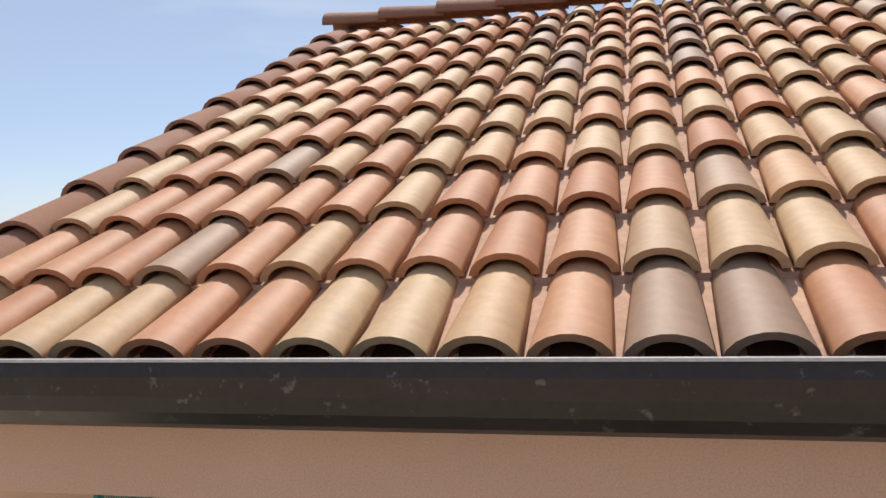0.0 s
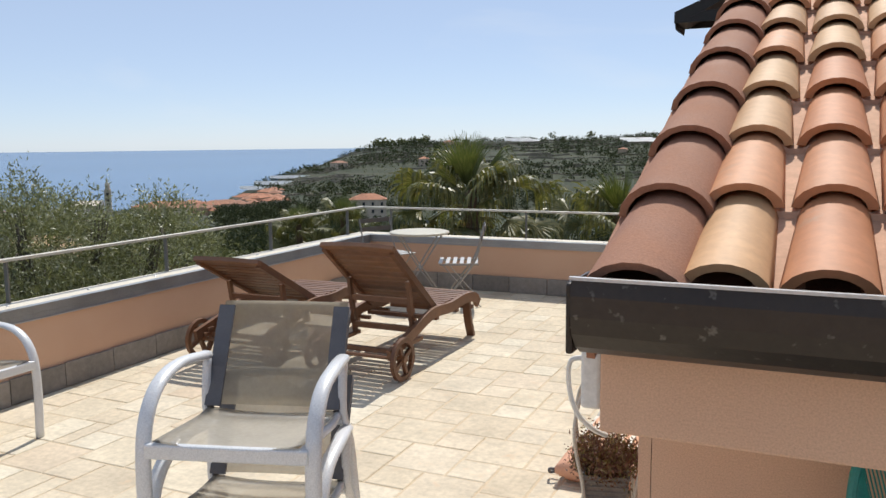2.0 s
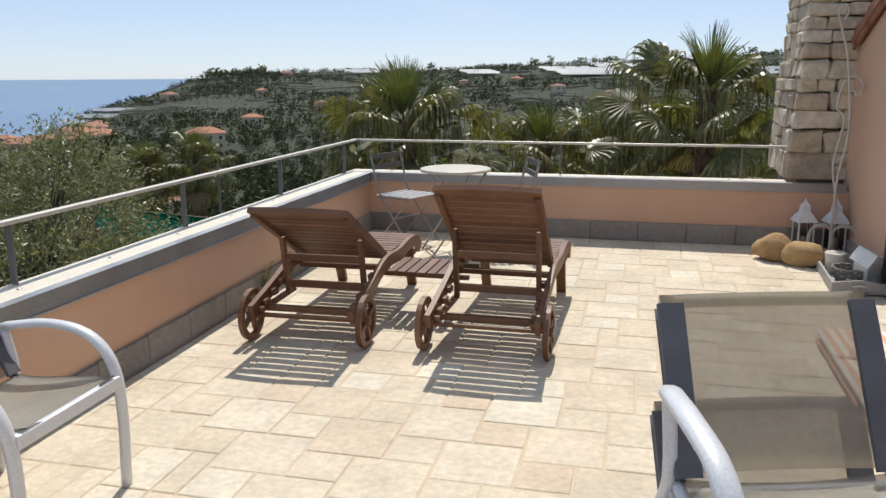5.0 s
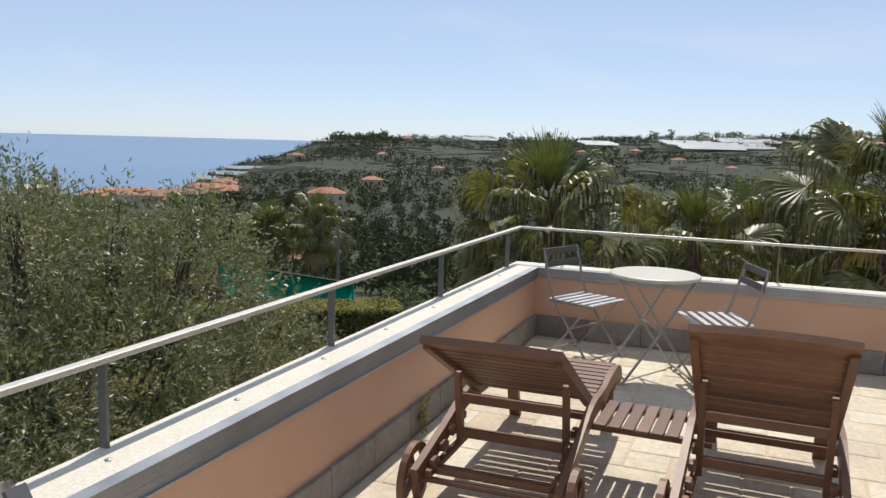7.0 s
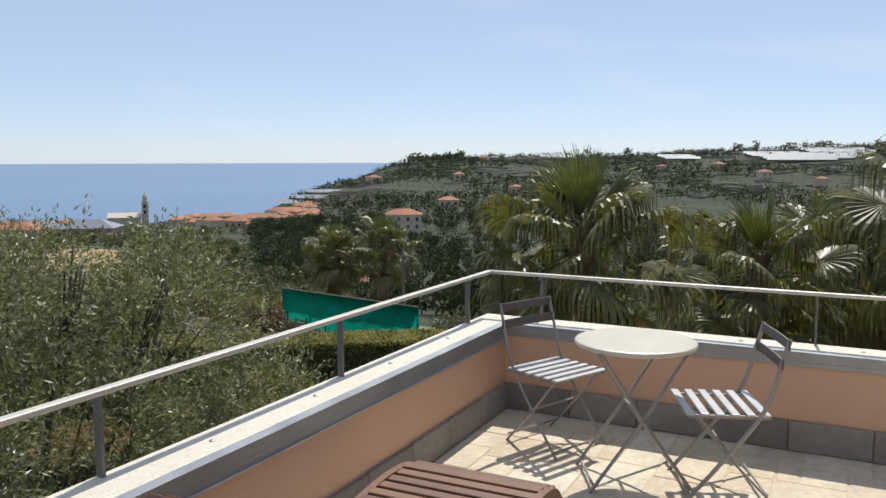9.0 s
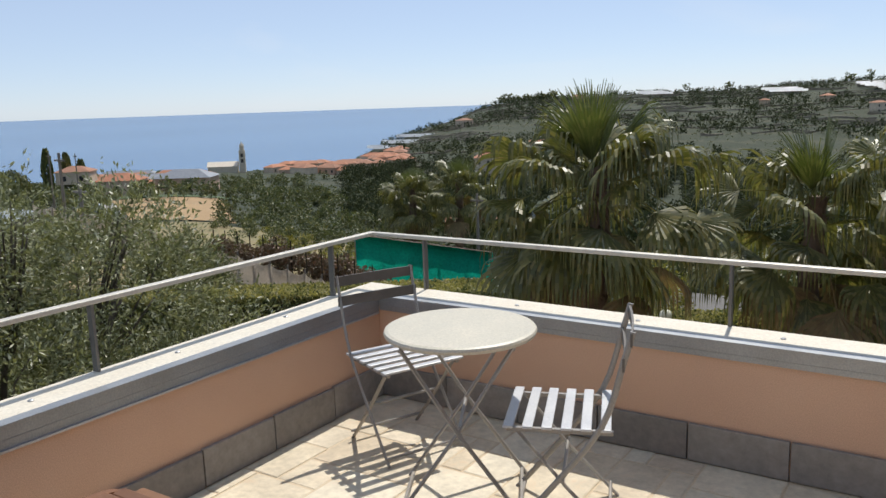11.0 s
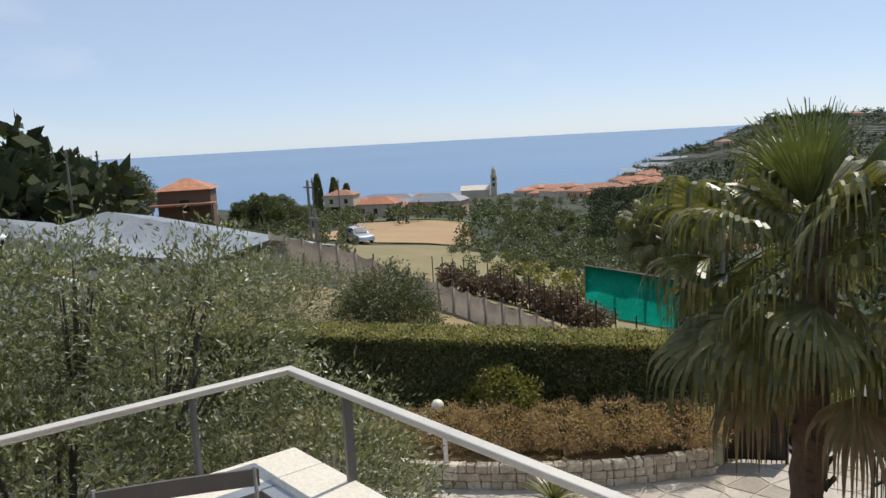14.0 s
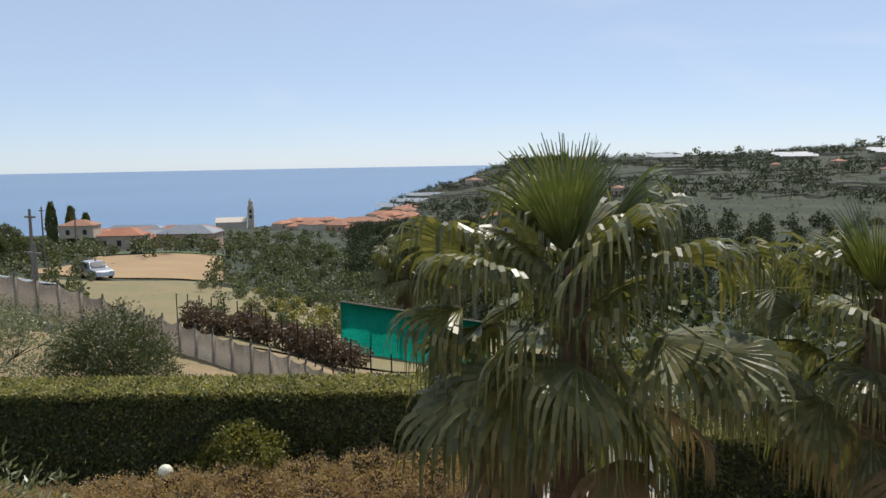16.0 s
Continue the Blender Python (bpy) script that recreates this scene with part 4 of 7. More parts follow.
def bush(name, x, y, blobs, n, label, material, seed, leaf=(0.08, 0.05), category="bush", group="", z=None):
    rs = np.random.RandomState(seed)
    z = float(ground_z(x, y)) if z is None else z
    t = thing(name, pose(x, y, z), label, category, group)
    st = bmesh.new()
    for b in blobs:
        for q in range(4):
            tube(st, [(b[0] * 0.3, b[1] * 0.3, -0.05), (b[0] * 0.7 + rs.uniform(-0.1, 0.1), b[1] * 0.7, b[2] * 0.6), (b[0] + rs.uniform(-0.5, 0.5) * b[3], b[1] + rs.uniform(-0.5, 0.5) * b[4], b[2] + b[5] * 0.6)], [0.03, 0.02, 0.005], 5)
    part("stem", st, M_BARK, t)
    c, d = cloud(rs, blobs, n)
    quads("foliage", leaf_quads(c, d + rs.normal(0, 0.7, c.shape), leaf[0], leaf[1], rs), material, t)
    return t


def fan(rs, turn, foot, length, spread, droop, blades=36, petiole=0.9):
    """One fan leaf: a stalk from the foot along the turned x axis, and folded blades that bend under their weight."""
    a = np.linspace(-0.5, 0.5, blades) * spread
    l = length * (0.68 + 0.32 * np.cos(a * 0.8)) * rs.uniform(0.88, 1.06, blades)
    zig = np.where(np.arange(blades) % 2, 1.0, -1.0)
    d0 = np.stack([np.cos(a), np.sin(a), -0.16 * np.abs(np.sin(a))], 1) @ turn.T
    side = np.stack([-np.sin(a), np.cos(a), 0.35 * zig], 1) @ turn.T
    stalk = turn @ np.array([1.0, 0, 0])
    mid = foot + stalk * petiole * 0.5 + np.array([0, 0, 0.03 * petiole])
    tip = foot + stalk * petiole + np.array([0, 0, -0.16 * petiole * min(1, droop)])
    p = np.repeat(tip[None], blades, 0) + side * 0.004
    prev, out, steps = None, [], 9
    fold = (0.5 - 0.16 * min(1.0, droop) + rs.uniform(-0.09, 0.09, blades))[:, None]
    late = np.clip(droop * rs.uniform(0.8, 1.2, blades) * (0.85 + 0.35 * np.abs(np.sin(a))), 0, 1.3)[:, None]
    for q in range(steps + 1):
        s = q / steps
        # blades are joined into one pleated sheet over the inner half, then split into tapering tips
        w = 0.004 * length + np.interp(s, [0, 0.5, 0.62, 0.82, 1], [0, 0.5, 0.34, 0.16, -0.06]) * length * 0.5 * spread / blades
        w = max(w, 0.0008)
        edge = (p - side * w, p + side * w)
        if prev:
            out.append(np.stack([prev[0], prev[1], edge[1], edge[0]], 1))
        prev = edge
        bend = np.clip(late * np.clip((s - fold) * 2.7, 0, 1) ** 1.1, 0, 0.985)
        d = d0 * (1 - bend) + np.array([0, 0, -1.0]) * bend
        p = p + d / np.linalg.norm(d, axis=1, keepdims=True) * (l / steps)[:, None]
    for o in (turn @ np.array([0, 0.014, 0]), turn @ np.array([0, 0, 0.010])):
        out.append(np.array([[foot - o, foot + o, mid + o, mid - o], [mid - o, mid + o, tip + o * 0.7, tip - o * 0.7]]))
    return np.concatenate(out)


def fan_palm(x, y, base, height, size, label, seed, leaves=46):
    """height: of the crown's heart over the base."""
    rs = np.random.RandomState(seed)
    t = thing("fan_palm", pose(x, y, base), label, "palm tree", "fan palms")
    tr = bmesh.new()
    n = int(height * 5)
    pts = [(0.04 * math.sin(k * 0.3), 0.03 * math.cos(k * 0.2), -0.2 + (height + 0.2) * k / n) for k in range(n + 1)]
    tube(tr, pts, [(0.19 - 0.07 * k / n) * (1.1 if k % 2 else 0.92) * size for k in range(n + 1)], 14)
    part("trunk", tr, M_PALM_BARK, t)
    # stubs of old leaf bases up the trunk
    st = []
    for k in range(int(height * 42)):
        a, z = k * 2.399, rs.uniform(0.1, height)
        c, s = math.cos(a), math.sin(a)
        p = np.array([c, s, 0]) * (0.165 - 0.06 * z / height) * size + np.array([0, 0, z])
        o, u = np.array([-s, c, 0]) * 0.045, np.array([c * 0.07, s * 0.07, 0.10]) * size
        st.append((p - o, p + o, p + u + o * 0.5, p + u - o * 0.5))
        st.append((p - o + [0, 0, 0.02], p + u - o * 0.5 + [0, 0, -0.02], p + u + o * 0.5 + [0, 0, -0.02], p + o + [0, 0, 0.02]))
    tagged(quads("leaf_stub", st, M_PALM_BARK, t), kind="stuff")
    green, dry, young = [], [], []
    for k in range(leaves):
        f = k / (leaves - 1)
        elev = (86, 70, 62, 52, 46, 42)[k] + rs.uniform(-5, 5) if k < 6 else 48 - 112 * ((k - 6) / (leaves - 7)) ** 0.95 + rs.uniform(-14, 14)
        az = k * 137.5 + rs.uniform(-15, 15)
        old = min(1, f * 2.6)
        turn = np.array(Matrix.Rotation(radians(az), 3, "Z") @ Matrix.Rotation(radians(-elev), 3, "Y") @ Matrix.Rotation(radians(rs.uniform(-45, 45)), 3, "X"))
        foot = np.array([0.05 * math.cos(radians(az)), 0.05 * math.sin(radians(az)), height - 0.45 * f * size])
        q = fan(rs, turn, foot, size * (rs.uniform(0.86, 0.98) if k < 3 else rs.uniform(0.8, 1.05)), radians(rs.uniform(60, 85) if k < 3 else rs.uniform(150, 210)), ((0.04, 0.3, 0.4)[k] if k < 3 else 0.68 + 0.45 * old) * rs.uniform(0.8, 1.15), 34, size * (0.1 if k < 3 else rs.uniform(0.2, 0.4) if k < 9 else rs.uniform(0.7, 1.25)))
        (dry if f > 0.8 and k % 2 else young if k < 4 else green).append(q)
    crown = quads("crown", np.concatenate(green), M_FROND, t)
    quads("young_leaves", np.concatenate(young), M_YOUNG_FROND, t)
    quads("dry_skirt", np.concatenate(dry), M_DRY_FROND, t)
    return t


fan_palm(-1.52, 6.35, GARDEN, 5.9, 1.06, "tall fan palm with upright young leaves and a drooping skirt", 2, 44)
fan_palm(0.35, 10.6, GARDEN, 5.1, 1.2, "fan palm with arching pale leaf stalks beside the lawn", 5, 38)
fan_palm(3.5, 8.3, GARDEN, 6.35, 1.2, "tallest fan palm with a ragged open crown", 9, 34)
for i, (x, y, zc, s) in enumerate(((1.6, 14.6, -0.2, 1.2), (3.1, 15.5, -0.1, 1.25), (4.6, 16.5, -0.7, 1.3), (2.3, 21.0, -0.6, 1.4), (8.6, 20.0, -0.6, 1.4), (6.0, 12.5, -0.9, 1.2))):
    b = float(ground_z(x, y))
    fan_palm(x, y, b, zc - b, s, "fan palm among the palms behind the terrace", 20 + i, 40)

olive(-5.2, 0.4, GARDEN, [(0.1, -0.7, 5.3, 0.8, 0.9, 0.75), (0.6, 1.2, 4.9, 0.9, 0.9, 0.9), (-0.9, 0.4, 5.0, 1.0, 1.0, 0.9), (0.9, -0.3, 4.1, 1.1, 1.1, 0.9), (0.6, -1.8, 4.2, 1.1, 1.0, 1.0), (1.0, 1.9, 3.7, 1.0, 0.9, 0.9), (0.0, -0.7, 5.75, 0.22, 0.25, 0.5), (0.6, 1.3, 5.5, 0.2, 0.2, 0.5), (0.4, 0.3, 5.6, 0.25, 0.25, 0.45), (-0.3, -2.6, 4.6, 1.0, 1.0, 1.0), (-1.4, -1.2, 4.4, 1.2, 1.2, 1.0), (1.3, 0.6, 3.0, 1.1, 1.3, 0.9), (1.2, -1.4, 2.9, 1.1, 1.3, 0.9), (1.7, -3.0, 3.6, 1.1, 1.2, 1.0), (-2.4, 0.8, 4.0, 1.3, 1.3, 1.0), (0.2, 2.6, 2.9, 1.1, 1.0, 0.9)], 200000, "large grey-green olive tree beside the terrace", 1, (0.07, 0.021))
olive(-19.7, 9.9, -4.7, [(-0.5, 0.1, 2.15, 1.3, 1.2, 0.6), (1.2, 0.8, 1.8, 1.0, 1.0, 0.65), (-2.0, -0.6, 1.7, 1.2, 1.0, 0.6)], 15000, "gnarled old grey olive with dark trunk behind the hedge", 6, (0.10, 0.034))
olive(-17.2, 12.2, -5.0, [(0, 0, 1.8, 0.9, 0.9, 0.85), (0.4, 0.3, 1.1, 0.9, 0.9, 0.85), (-0.8, -0.3, 1.3, 0.85, 0.85, 0.8)], 24000, "dense rounded olive beside the white fence", 8, (0.10, 0.034), M_BUSH)

# ---- small things on the terrace ----
M_ROCK = surface("ochre_boulder", (0.36, 0.22, 0.09), (0.5, 0.33, 0.16), 0.95, fine=60, coarse=9, bumps=0.9, dist=0.01)
M_WASHED = surface("whitewashed_grey_wood", (0.30, 0.29, 0.27), (0.42, 0.40, 0.38), 0.8, fine=60, coarse=12, bumps=0.5)
M_WHITE = surface("white_lacquer", (0.70, 0.70, 0.69), (0.78, 0.78, 0.77), 0.5, fine=100, coarse=12, bumps=0.1)
M_CANDLE = surface("ivory_ceramic", (0.66, 0.60, 0.50), (0.72, 0.66, 0.57), 0.5, fine=80, coarse=10)
M_SOIL = surface("dry_potting_soil", (0.05, 0.035, 0.025), (0.08, 0.06, 0.04), 0.95, fine=90, coarse=20, bumps=0.9, dist=0.01)
M_TEAL = surface("turquoise_mesh", (0.02, 0.22, 0.20), (0.03, 0.27, 0.24), 0.5, fine=150, coarse=8)
M_CABLE = surface("white_cable", (0.66, 0.65, 0.62), (0.72, 0.71, 0.68), 0.5)


def boulder(x, y, sx, sy, sz, rz, seed):
    bm = bmesh.new()
    bmesh.ops.create_icosphere(bm, subdivisions=3, radius=1.0)
    noise_at = Vector((seed * 7.3, 0, 0))
    for v in bm.verts:
        n = noise.noise(v.co * 1.2 + noise_at) * 0.28 + noise.noise(v.co * 3.5 + noise_at) * 0.08
        v.co = Vector((v.co.x * sx, v.co.y * sy, max(v.co.z, -0.72) * sz)) * (1 + n)
    low = min(v.co.z for v in bm.verts)
    for v in bm.verts:
        v.co.z -= low
    ob = mesh_object("boulder", bm, M_ROCK, True)
    ob.matrix_world = pose(x, y, floor_z(y) - 0.004, 0, 0, rz)
    return tagged(ob, "smooth ochre boulder lying on the terrace paving", "rock", "boulders")


boulder(3.46, -0.50, 0.155, 0.11, 0.11, -8, 1)
boulder(3.63, -0.66, 0.165, 0.10, 0.105, -28, 2)

# whitewashed tray with lantern things
TX, TY = 3.88, -1.0
TZ = floor_z(-1.0)
tray = thing("wooden_tray", pose(TX, TY, TZ, 0, 0, -3), "whitewashed grey wooden tray on the paving by the wall", "tray")
part("base", boxes((-0.16, 0.16, -0.44, 0.44, 0.003, 0.018)), M_WASHED, tray)
for sx in (-1, 1):
    part("long_side", boxes((sx * 0.165 - 0.008, sx * 0.165 + 0.008, -0.44, 0.44, 0.003, 0.075), bevel=0.003), M_WASHED, tray)
for sy in (-1, 1):
    bm = bmesh.new()
    beam(bm, arc([(-0.17, sy * 0.445, 0.04), (-0.1, sy * 0.445, 0.05), (0, sy * 0.445, 0.062), (0.1, sy * 0.445, 0.05), (0.17, sy * 0.445, 0.04)], 3), 0.016, 0.07)
    part("end_board", bm, M_WASHED, tray)
    bm = bmesh.new()
    tube(bm, arc([(-0.05, sy * 0.455, 0.055), (0, sy * 0.475, 0.065), (0.05, sy * 0.455, 0.055)], 4), 0.006, 6)
    part("handle", bm, M_WIRE, tray)


def lathe(bm, prof, seg=20, x=0, y=0, z=0):
    rings = [[bm.verts.new((x + r * math.cos(2 * math.pi * k / seg), y + r * math.sin(2 * math.pi * k / seg), z + h)) for k in range(seg)] for r, h in prof]
    for a, b in zip(rings, rings[1:]):
        for k in range(seg):
            bm.faces.new((a[k], a[(k + 1) % seg], b[(k + 1) % seg], b[k]))
    bm.faces.new(rings[0][::-1])
    bm.faces.new(rings[-1])
    return bm


pot = mesh_object("ceramic_pot", lathe(bmesh.new(), [(0.05, 0), (0.062, 0.01), (0.068, 0.1), (0.074, 0.145), (0.068, 0.148), (0.06, 0.13), (0.0, 0.128)]), M_CANDLE, True)
pot.matrix_world = pose(TX - 0.07, TY + 0.1, TZ + 0.019)
tagged(pot, "ivory ceramic pot standing in the tray", "pot")
basket = thing("wicker_basket", pose(TX - 0.03, TY - 0.18, TZ + 0.019), "round grey wicker basket in the tray", "basket")
bm = bmesh.new()
for k in range(6):
    r = 0.085 + 0.006 * k
    tube(bm, [(r * math.cos(a), r * math.sin(a), 0.012 + 0.018 * k + 0.004 * math.sin(9 * a + k * math.pi)) for a in (2 * math.pi * j / 36 for j in range(37))], 0.009, 5)
tagged(part("weave", bm, M_WICKER, basket), kind="stuff")
part("bottom", lathe(bmesh.new(), [(0.085, 0.0), (0.09, 0.02), (0.0, 0.021)]), M_WICKER, basket)
bird = thing("small_lantern_house", pose(TX + 0.06, TY - 0.22, TZ + 0.115, 18, -20, 30), "white wooden lantern house leaning on the basket", "lantern")
part("body", boxes((-0.06, 0.06, -0.06, 0.06, -0.04, 0.1), bevel=0.004), M_WHITE, bird)
bm = bmesh.new()
for a in ((-0.075, 0.1), (0.075, 0.1)):
    beam(bm, [(a[0], 0, a[1]), (0, 0, 0.165)], 0.16, 0.01)
part("roof", bm, M_WHITE, bird)


def lantern(x, y, s):
    t = thing("garden_lantern", pose(x, y, floor_z(y), 0, 0, 12), "white metal garden lantern with a pointed roof", "lantern", "garden lanterns")
    part("base", boxes((-0.075 * s, 0.075 * s, -0.075 * s, 0.075 * s, 0, 0.025), bevel=0.003), M_WHITE, t)
    for sx in (-1, 1):
        for sy in (-1, 1):
            part("corner_post", boxes((sx * 0.066 * s - 0.006, sx * 0.066 * s + 0.006, sy * 0.066 * s - 0.006, sy * 0.066 * s + 0.006, 0.025, 0.27 * s)), M_WHITE, t)
    bm = bmesh.new()
    prof = [(0.12, 0.27), (0.095, 0.31), (0.05, 0.36), (0.045, 0.40), (0.05, 0.405), (0.012, 0.45), (0.005, 0.475)]
    rings = [[bm.verts.new((sx * r * 0.75 * s, sy * r * 0.75 * s, h * s)) for sx, sy in ((-1, -1), (1, -1), (1, 1), (-1, 1))] for r, h in prof]
    for a, b in zip(rings, rings[1:]):
        for k in range(4):
            bm.faces.new((a[k], a[(k + 1) % 4], b[(k + 1) % 4], b[k]))
    bm.faces.new(rings[0][::-1]), bm.faces.new(rings[-1])
    part("lantern_roof", bm, M_WHITE, t)
    for a in range(4):
        m = Matrix.Rotation(a * math.pi / 2, 4, "Z")
        part("pane", boxes((-0.06 * s, 0.06 * s, 0.064 * s, 0.067 * s, 0.025, 0.268 * s), m=m), M_GLASS, t)
    part("candle", lathe(bmesh.new(), [(0.03, 0.026), (0.03, 0.12), (0.0, 0.121)], 12), M_CANDLE, t)
    return t


lantern(3.72, -0.13, 0.9)
lantern(3.955, -0.13, 0.9)


def hook(x, y, h, curl, seed, label):
    t = thing("shepherd_hook", pose(x, y, floor_z(y)), label, "hook stand", "shepherd hooks")
    bm = bmesh.new()
    tube(bm, arc([(0, 0, 0.01), (0.0, 0, h * 0.3), (-0.05 if seed else 0.05, 0, h * 0.52), (0.0, 0, h * 0.78)] + curl, 5), 0.0085, 7)
    part("stem", bm, M_WIRE, t)
    for sx in (-1, 1):
        bm = bmesh.new()
        tube(bm, arc([(0, 0, 0.01), (sx * 0.0, -0.01, 0.17), (sx * 0.05, -0.02, 0.235), (sx * 0.15, -0.03, 0.22), (sx * 0.18, -0.04, 0.12), (sx * 0.18, -0.04, 0.006)], 5), 0.008, 6)
        part("foot", bm, M_WIRE, t)
    return t


hook(3.90, -0.28, 1.9, [(-0.07, 0, 1.75), (-0.10, 0, 1.86), (-0.06, 0, 1.91), (-0.03, 0, 1.86), (-0.055, 0, 1.80)], 0, "tall curled white wire plant hook standing by the wall")
hook(3.93, -0.20, 1.35, [(-0.06, 0, 1.15), (-0.03, 0, 1.33), (0.05, 0, 1.39), (0.11, 0, 1.31), (0.075, 0, 1.24), (0.05, 0, 1.28)], 1, "short curled white wire plant hook standing by the wall")

# folded striped lounger cushion against the wall
cu = thing("lounger_cushion", pose(3.70, -3.16, floor_z(-3.5), TILT), "folded lounger cushion with cream and salmon stripes on the paving", "cushion")


def pad(x0, x1, y0, y1, z0, z1, bulge=0.02):
    bm = bmesh.new()
    n = 10
    grid = {}
    for s in (0, 1):
        for i in range(n + 1):
            for j in range(n + 1):
                u, v = i / n, j / n
                e = (1 - (2 * u - 1) ** 6) * (1 - (2 * v - 1) ** 6)
                zm = (z0 + z1) / 2
                hz = (z1 - z0) / 2 * (0.25 + 0.75 * e ** 0.5) + bulge * 0.2 * math.sin(9 * u) * math.sin(7 * v) * e
                grid[s, i, j] = bm.verts.new((x0 + (x1 - x0) * u, y0 + (y1 - y0) * v, zm + (hz if s else -hz)))
    for i in range(n):
        for j in range(n):
            bm.faces.new([grid[1, i, j], grid[1, i + 1, j], grid[1, i + 1, j + 1], grid[1, i, j + 1]])
            bm.faces.new([grid[0, i, j], grid[0, i, j + 1], grid[0, i + 1, j + 1], grid[0, i + 1, j]])
    edge = [(i, 0) for i in range(n)] + [(n, j) for j in range(n)] + [(n - i, n) for i in range(n)] + [(0, n - j) for j in range(n)]
    for a, b in zip(edge, edge[1:] + edge[:1]):
        bm.faces.new([grid[0, *a], grid[0, *b], grid[1, *b], grid[1, *a]])
    return bm


for y0, y1 in ((-0.78, -0.3), (-0.3, 0.18), (0.18, 0.66)):
    part("cushion_panel", pad(-0.31, 0.30, y0, y1, 0.055, 0.115), M_CUSHION, cu, smooth=True)
part("folded_underside", pad(-0.31, 0.30, -0.98, 0.66, 0.0, 0.07), M_CUSHION_PLAIN, cu, "plain salmon underside of the cushion", smooth=True)
part("folded_end", pad(-0.32, 0.30, -1.02, -0.74, 0.01, 0.13), M_CUSHION_PLAIN, cu, "plain salmon folded end", smooth=True)
bm = bmesh.new()
tube(bm, arc([(-0.31, -0.97, 0.05), (-0.35, -0.99, 0.06), (-0.36, -0.96, 0.03), (-0.32, -0.95, 0.04)], 4), 0.007, 6)
part("tie", bm, M_PIPING, cu, "dark cloth tie")

# wire plant stand with two planters of dried heather
PX, PY = 3.714, -4.54
stand = thing("plant_stand", pose(PX, PY, 0, 0, 0, 14), "curled antique white wire plant stand beside the pink wall", "plant stand")
for sx in (-1, 1):
    for sy in (-1, 1):
        bm = bmesh.new()
        tube(bm, arc([(sx * 0.12, sy * 0.10, 0.0), (sx * 0.10, sy * 0.09, 0.12), (sx * 0.10, sy * 0.085, 0.22), (sx * 0.135, sy * 0.10, 0.42), (sx * 0.12, sy * 0.09, 0.56), (sx * 0.085, sy * 0.08, 0.63), (sx * 0.095, sy * 0.085, 0.75), (sx * 0.10, sy * 0.09, 0.82)], 4), 0.0075, 7)
        part("leg", bm, M_WIRE, stand)
for z, w, d in ((0.10, 0.10, 0.09), (0.64, 0.095, 0.085)):
    bm = bmesh.new()
    tube(bm, [(-w, -d, z), (w, -d, z), (w, d, z), (-w, d, z), (-w, -d, z)], 0.006, 6)
    part("shelf_ring", bm, M_WIRE, stand)
    for k in range(3):
        part("shelf_bar", boxes((-w, w, -d * 0.6 + k * d * 0.6 - 0.004, -d * 0.6 + k * d * 0.6 + 0.004, z - 0.004, z + 0.004)), M_WIRE, stand)
for sx in (-1, 1):
    bm = bmesh.new()
    tube(bm, arc([(sx * 0.1, -0.095, 0.76), (sx * 0.095, -0.1, 0.83), (sx * 0.05, -0.1, 0.85), (sx * 0.012, -0.1, 0.82), (sx * 0.02, -0.1, 0.775), (sx * 0.05, -0.1, 0.77), (sx * 0.055, -0.1, 0.80)], 4), 0.006, 6)
    part("scroll", bm, M_WIRE, stand)


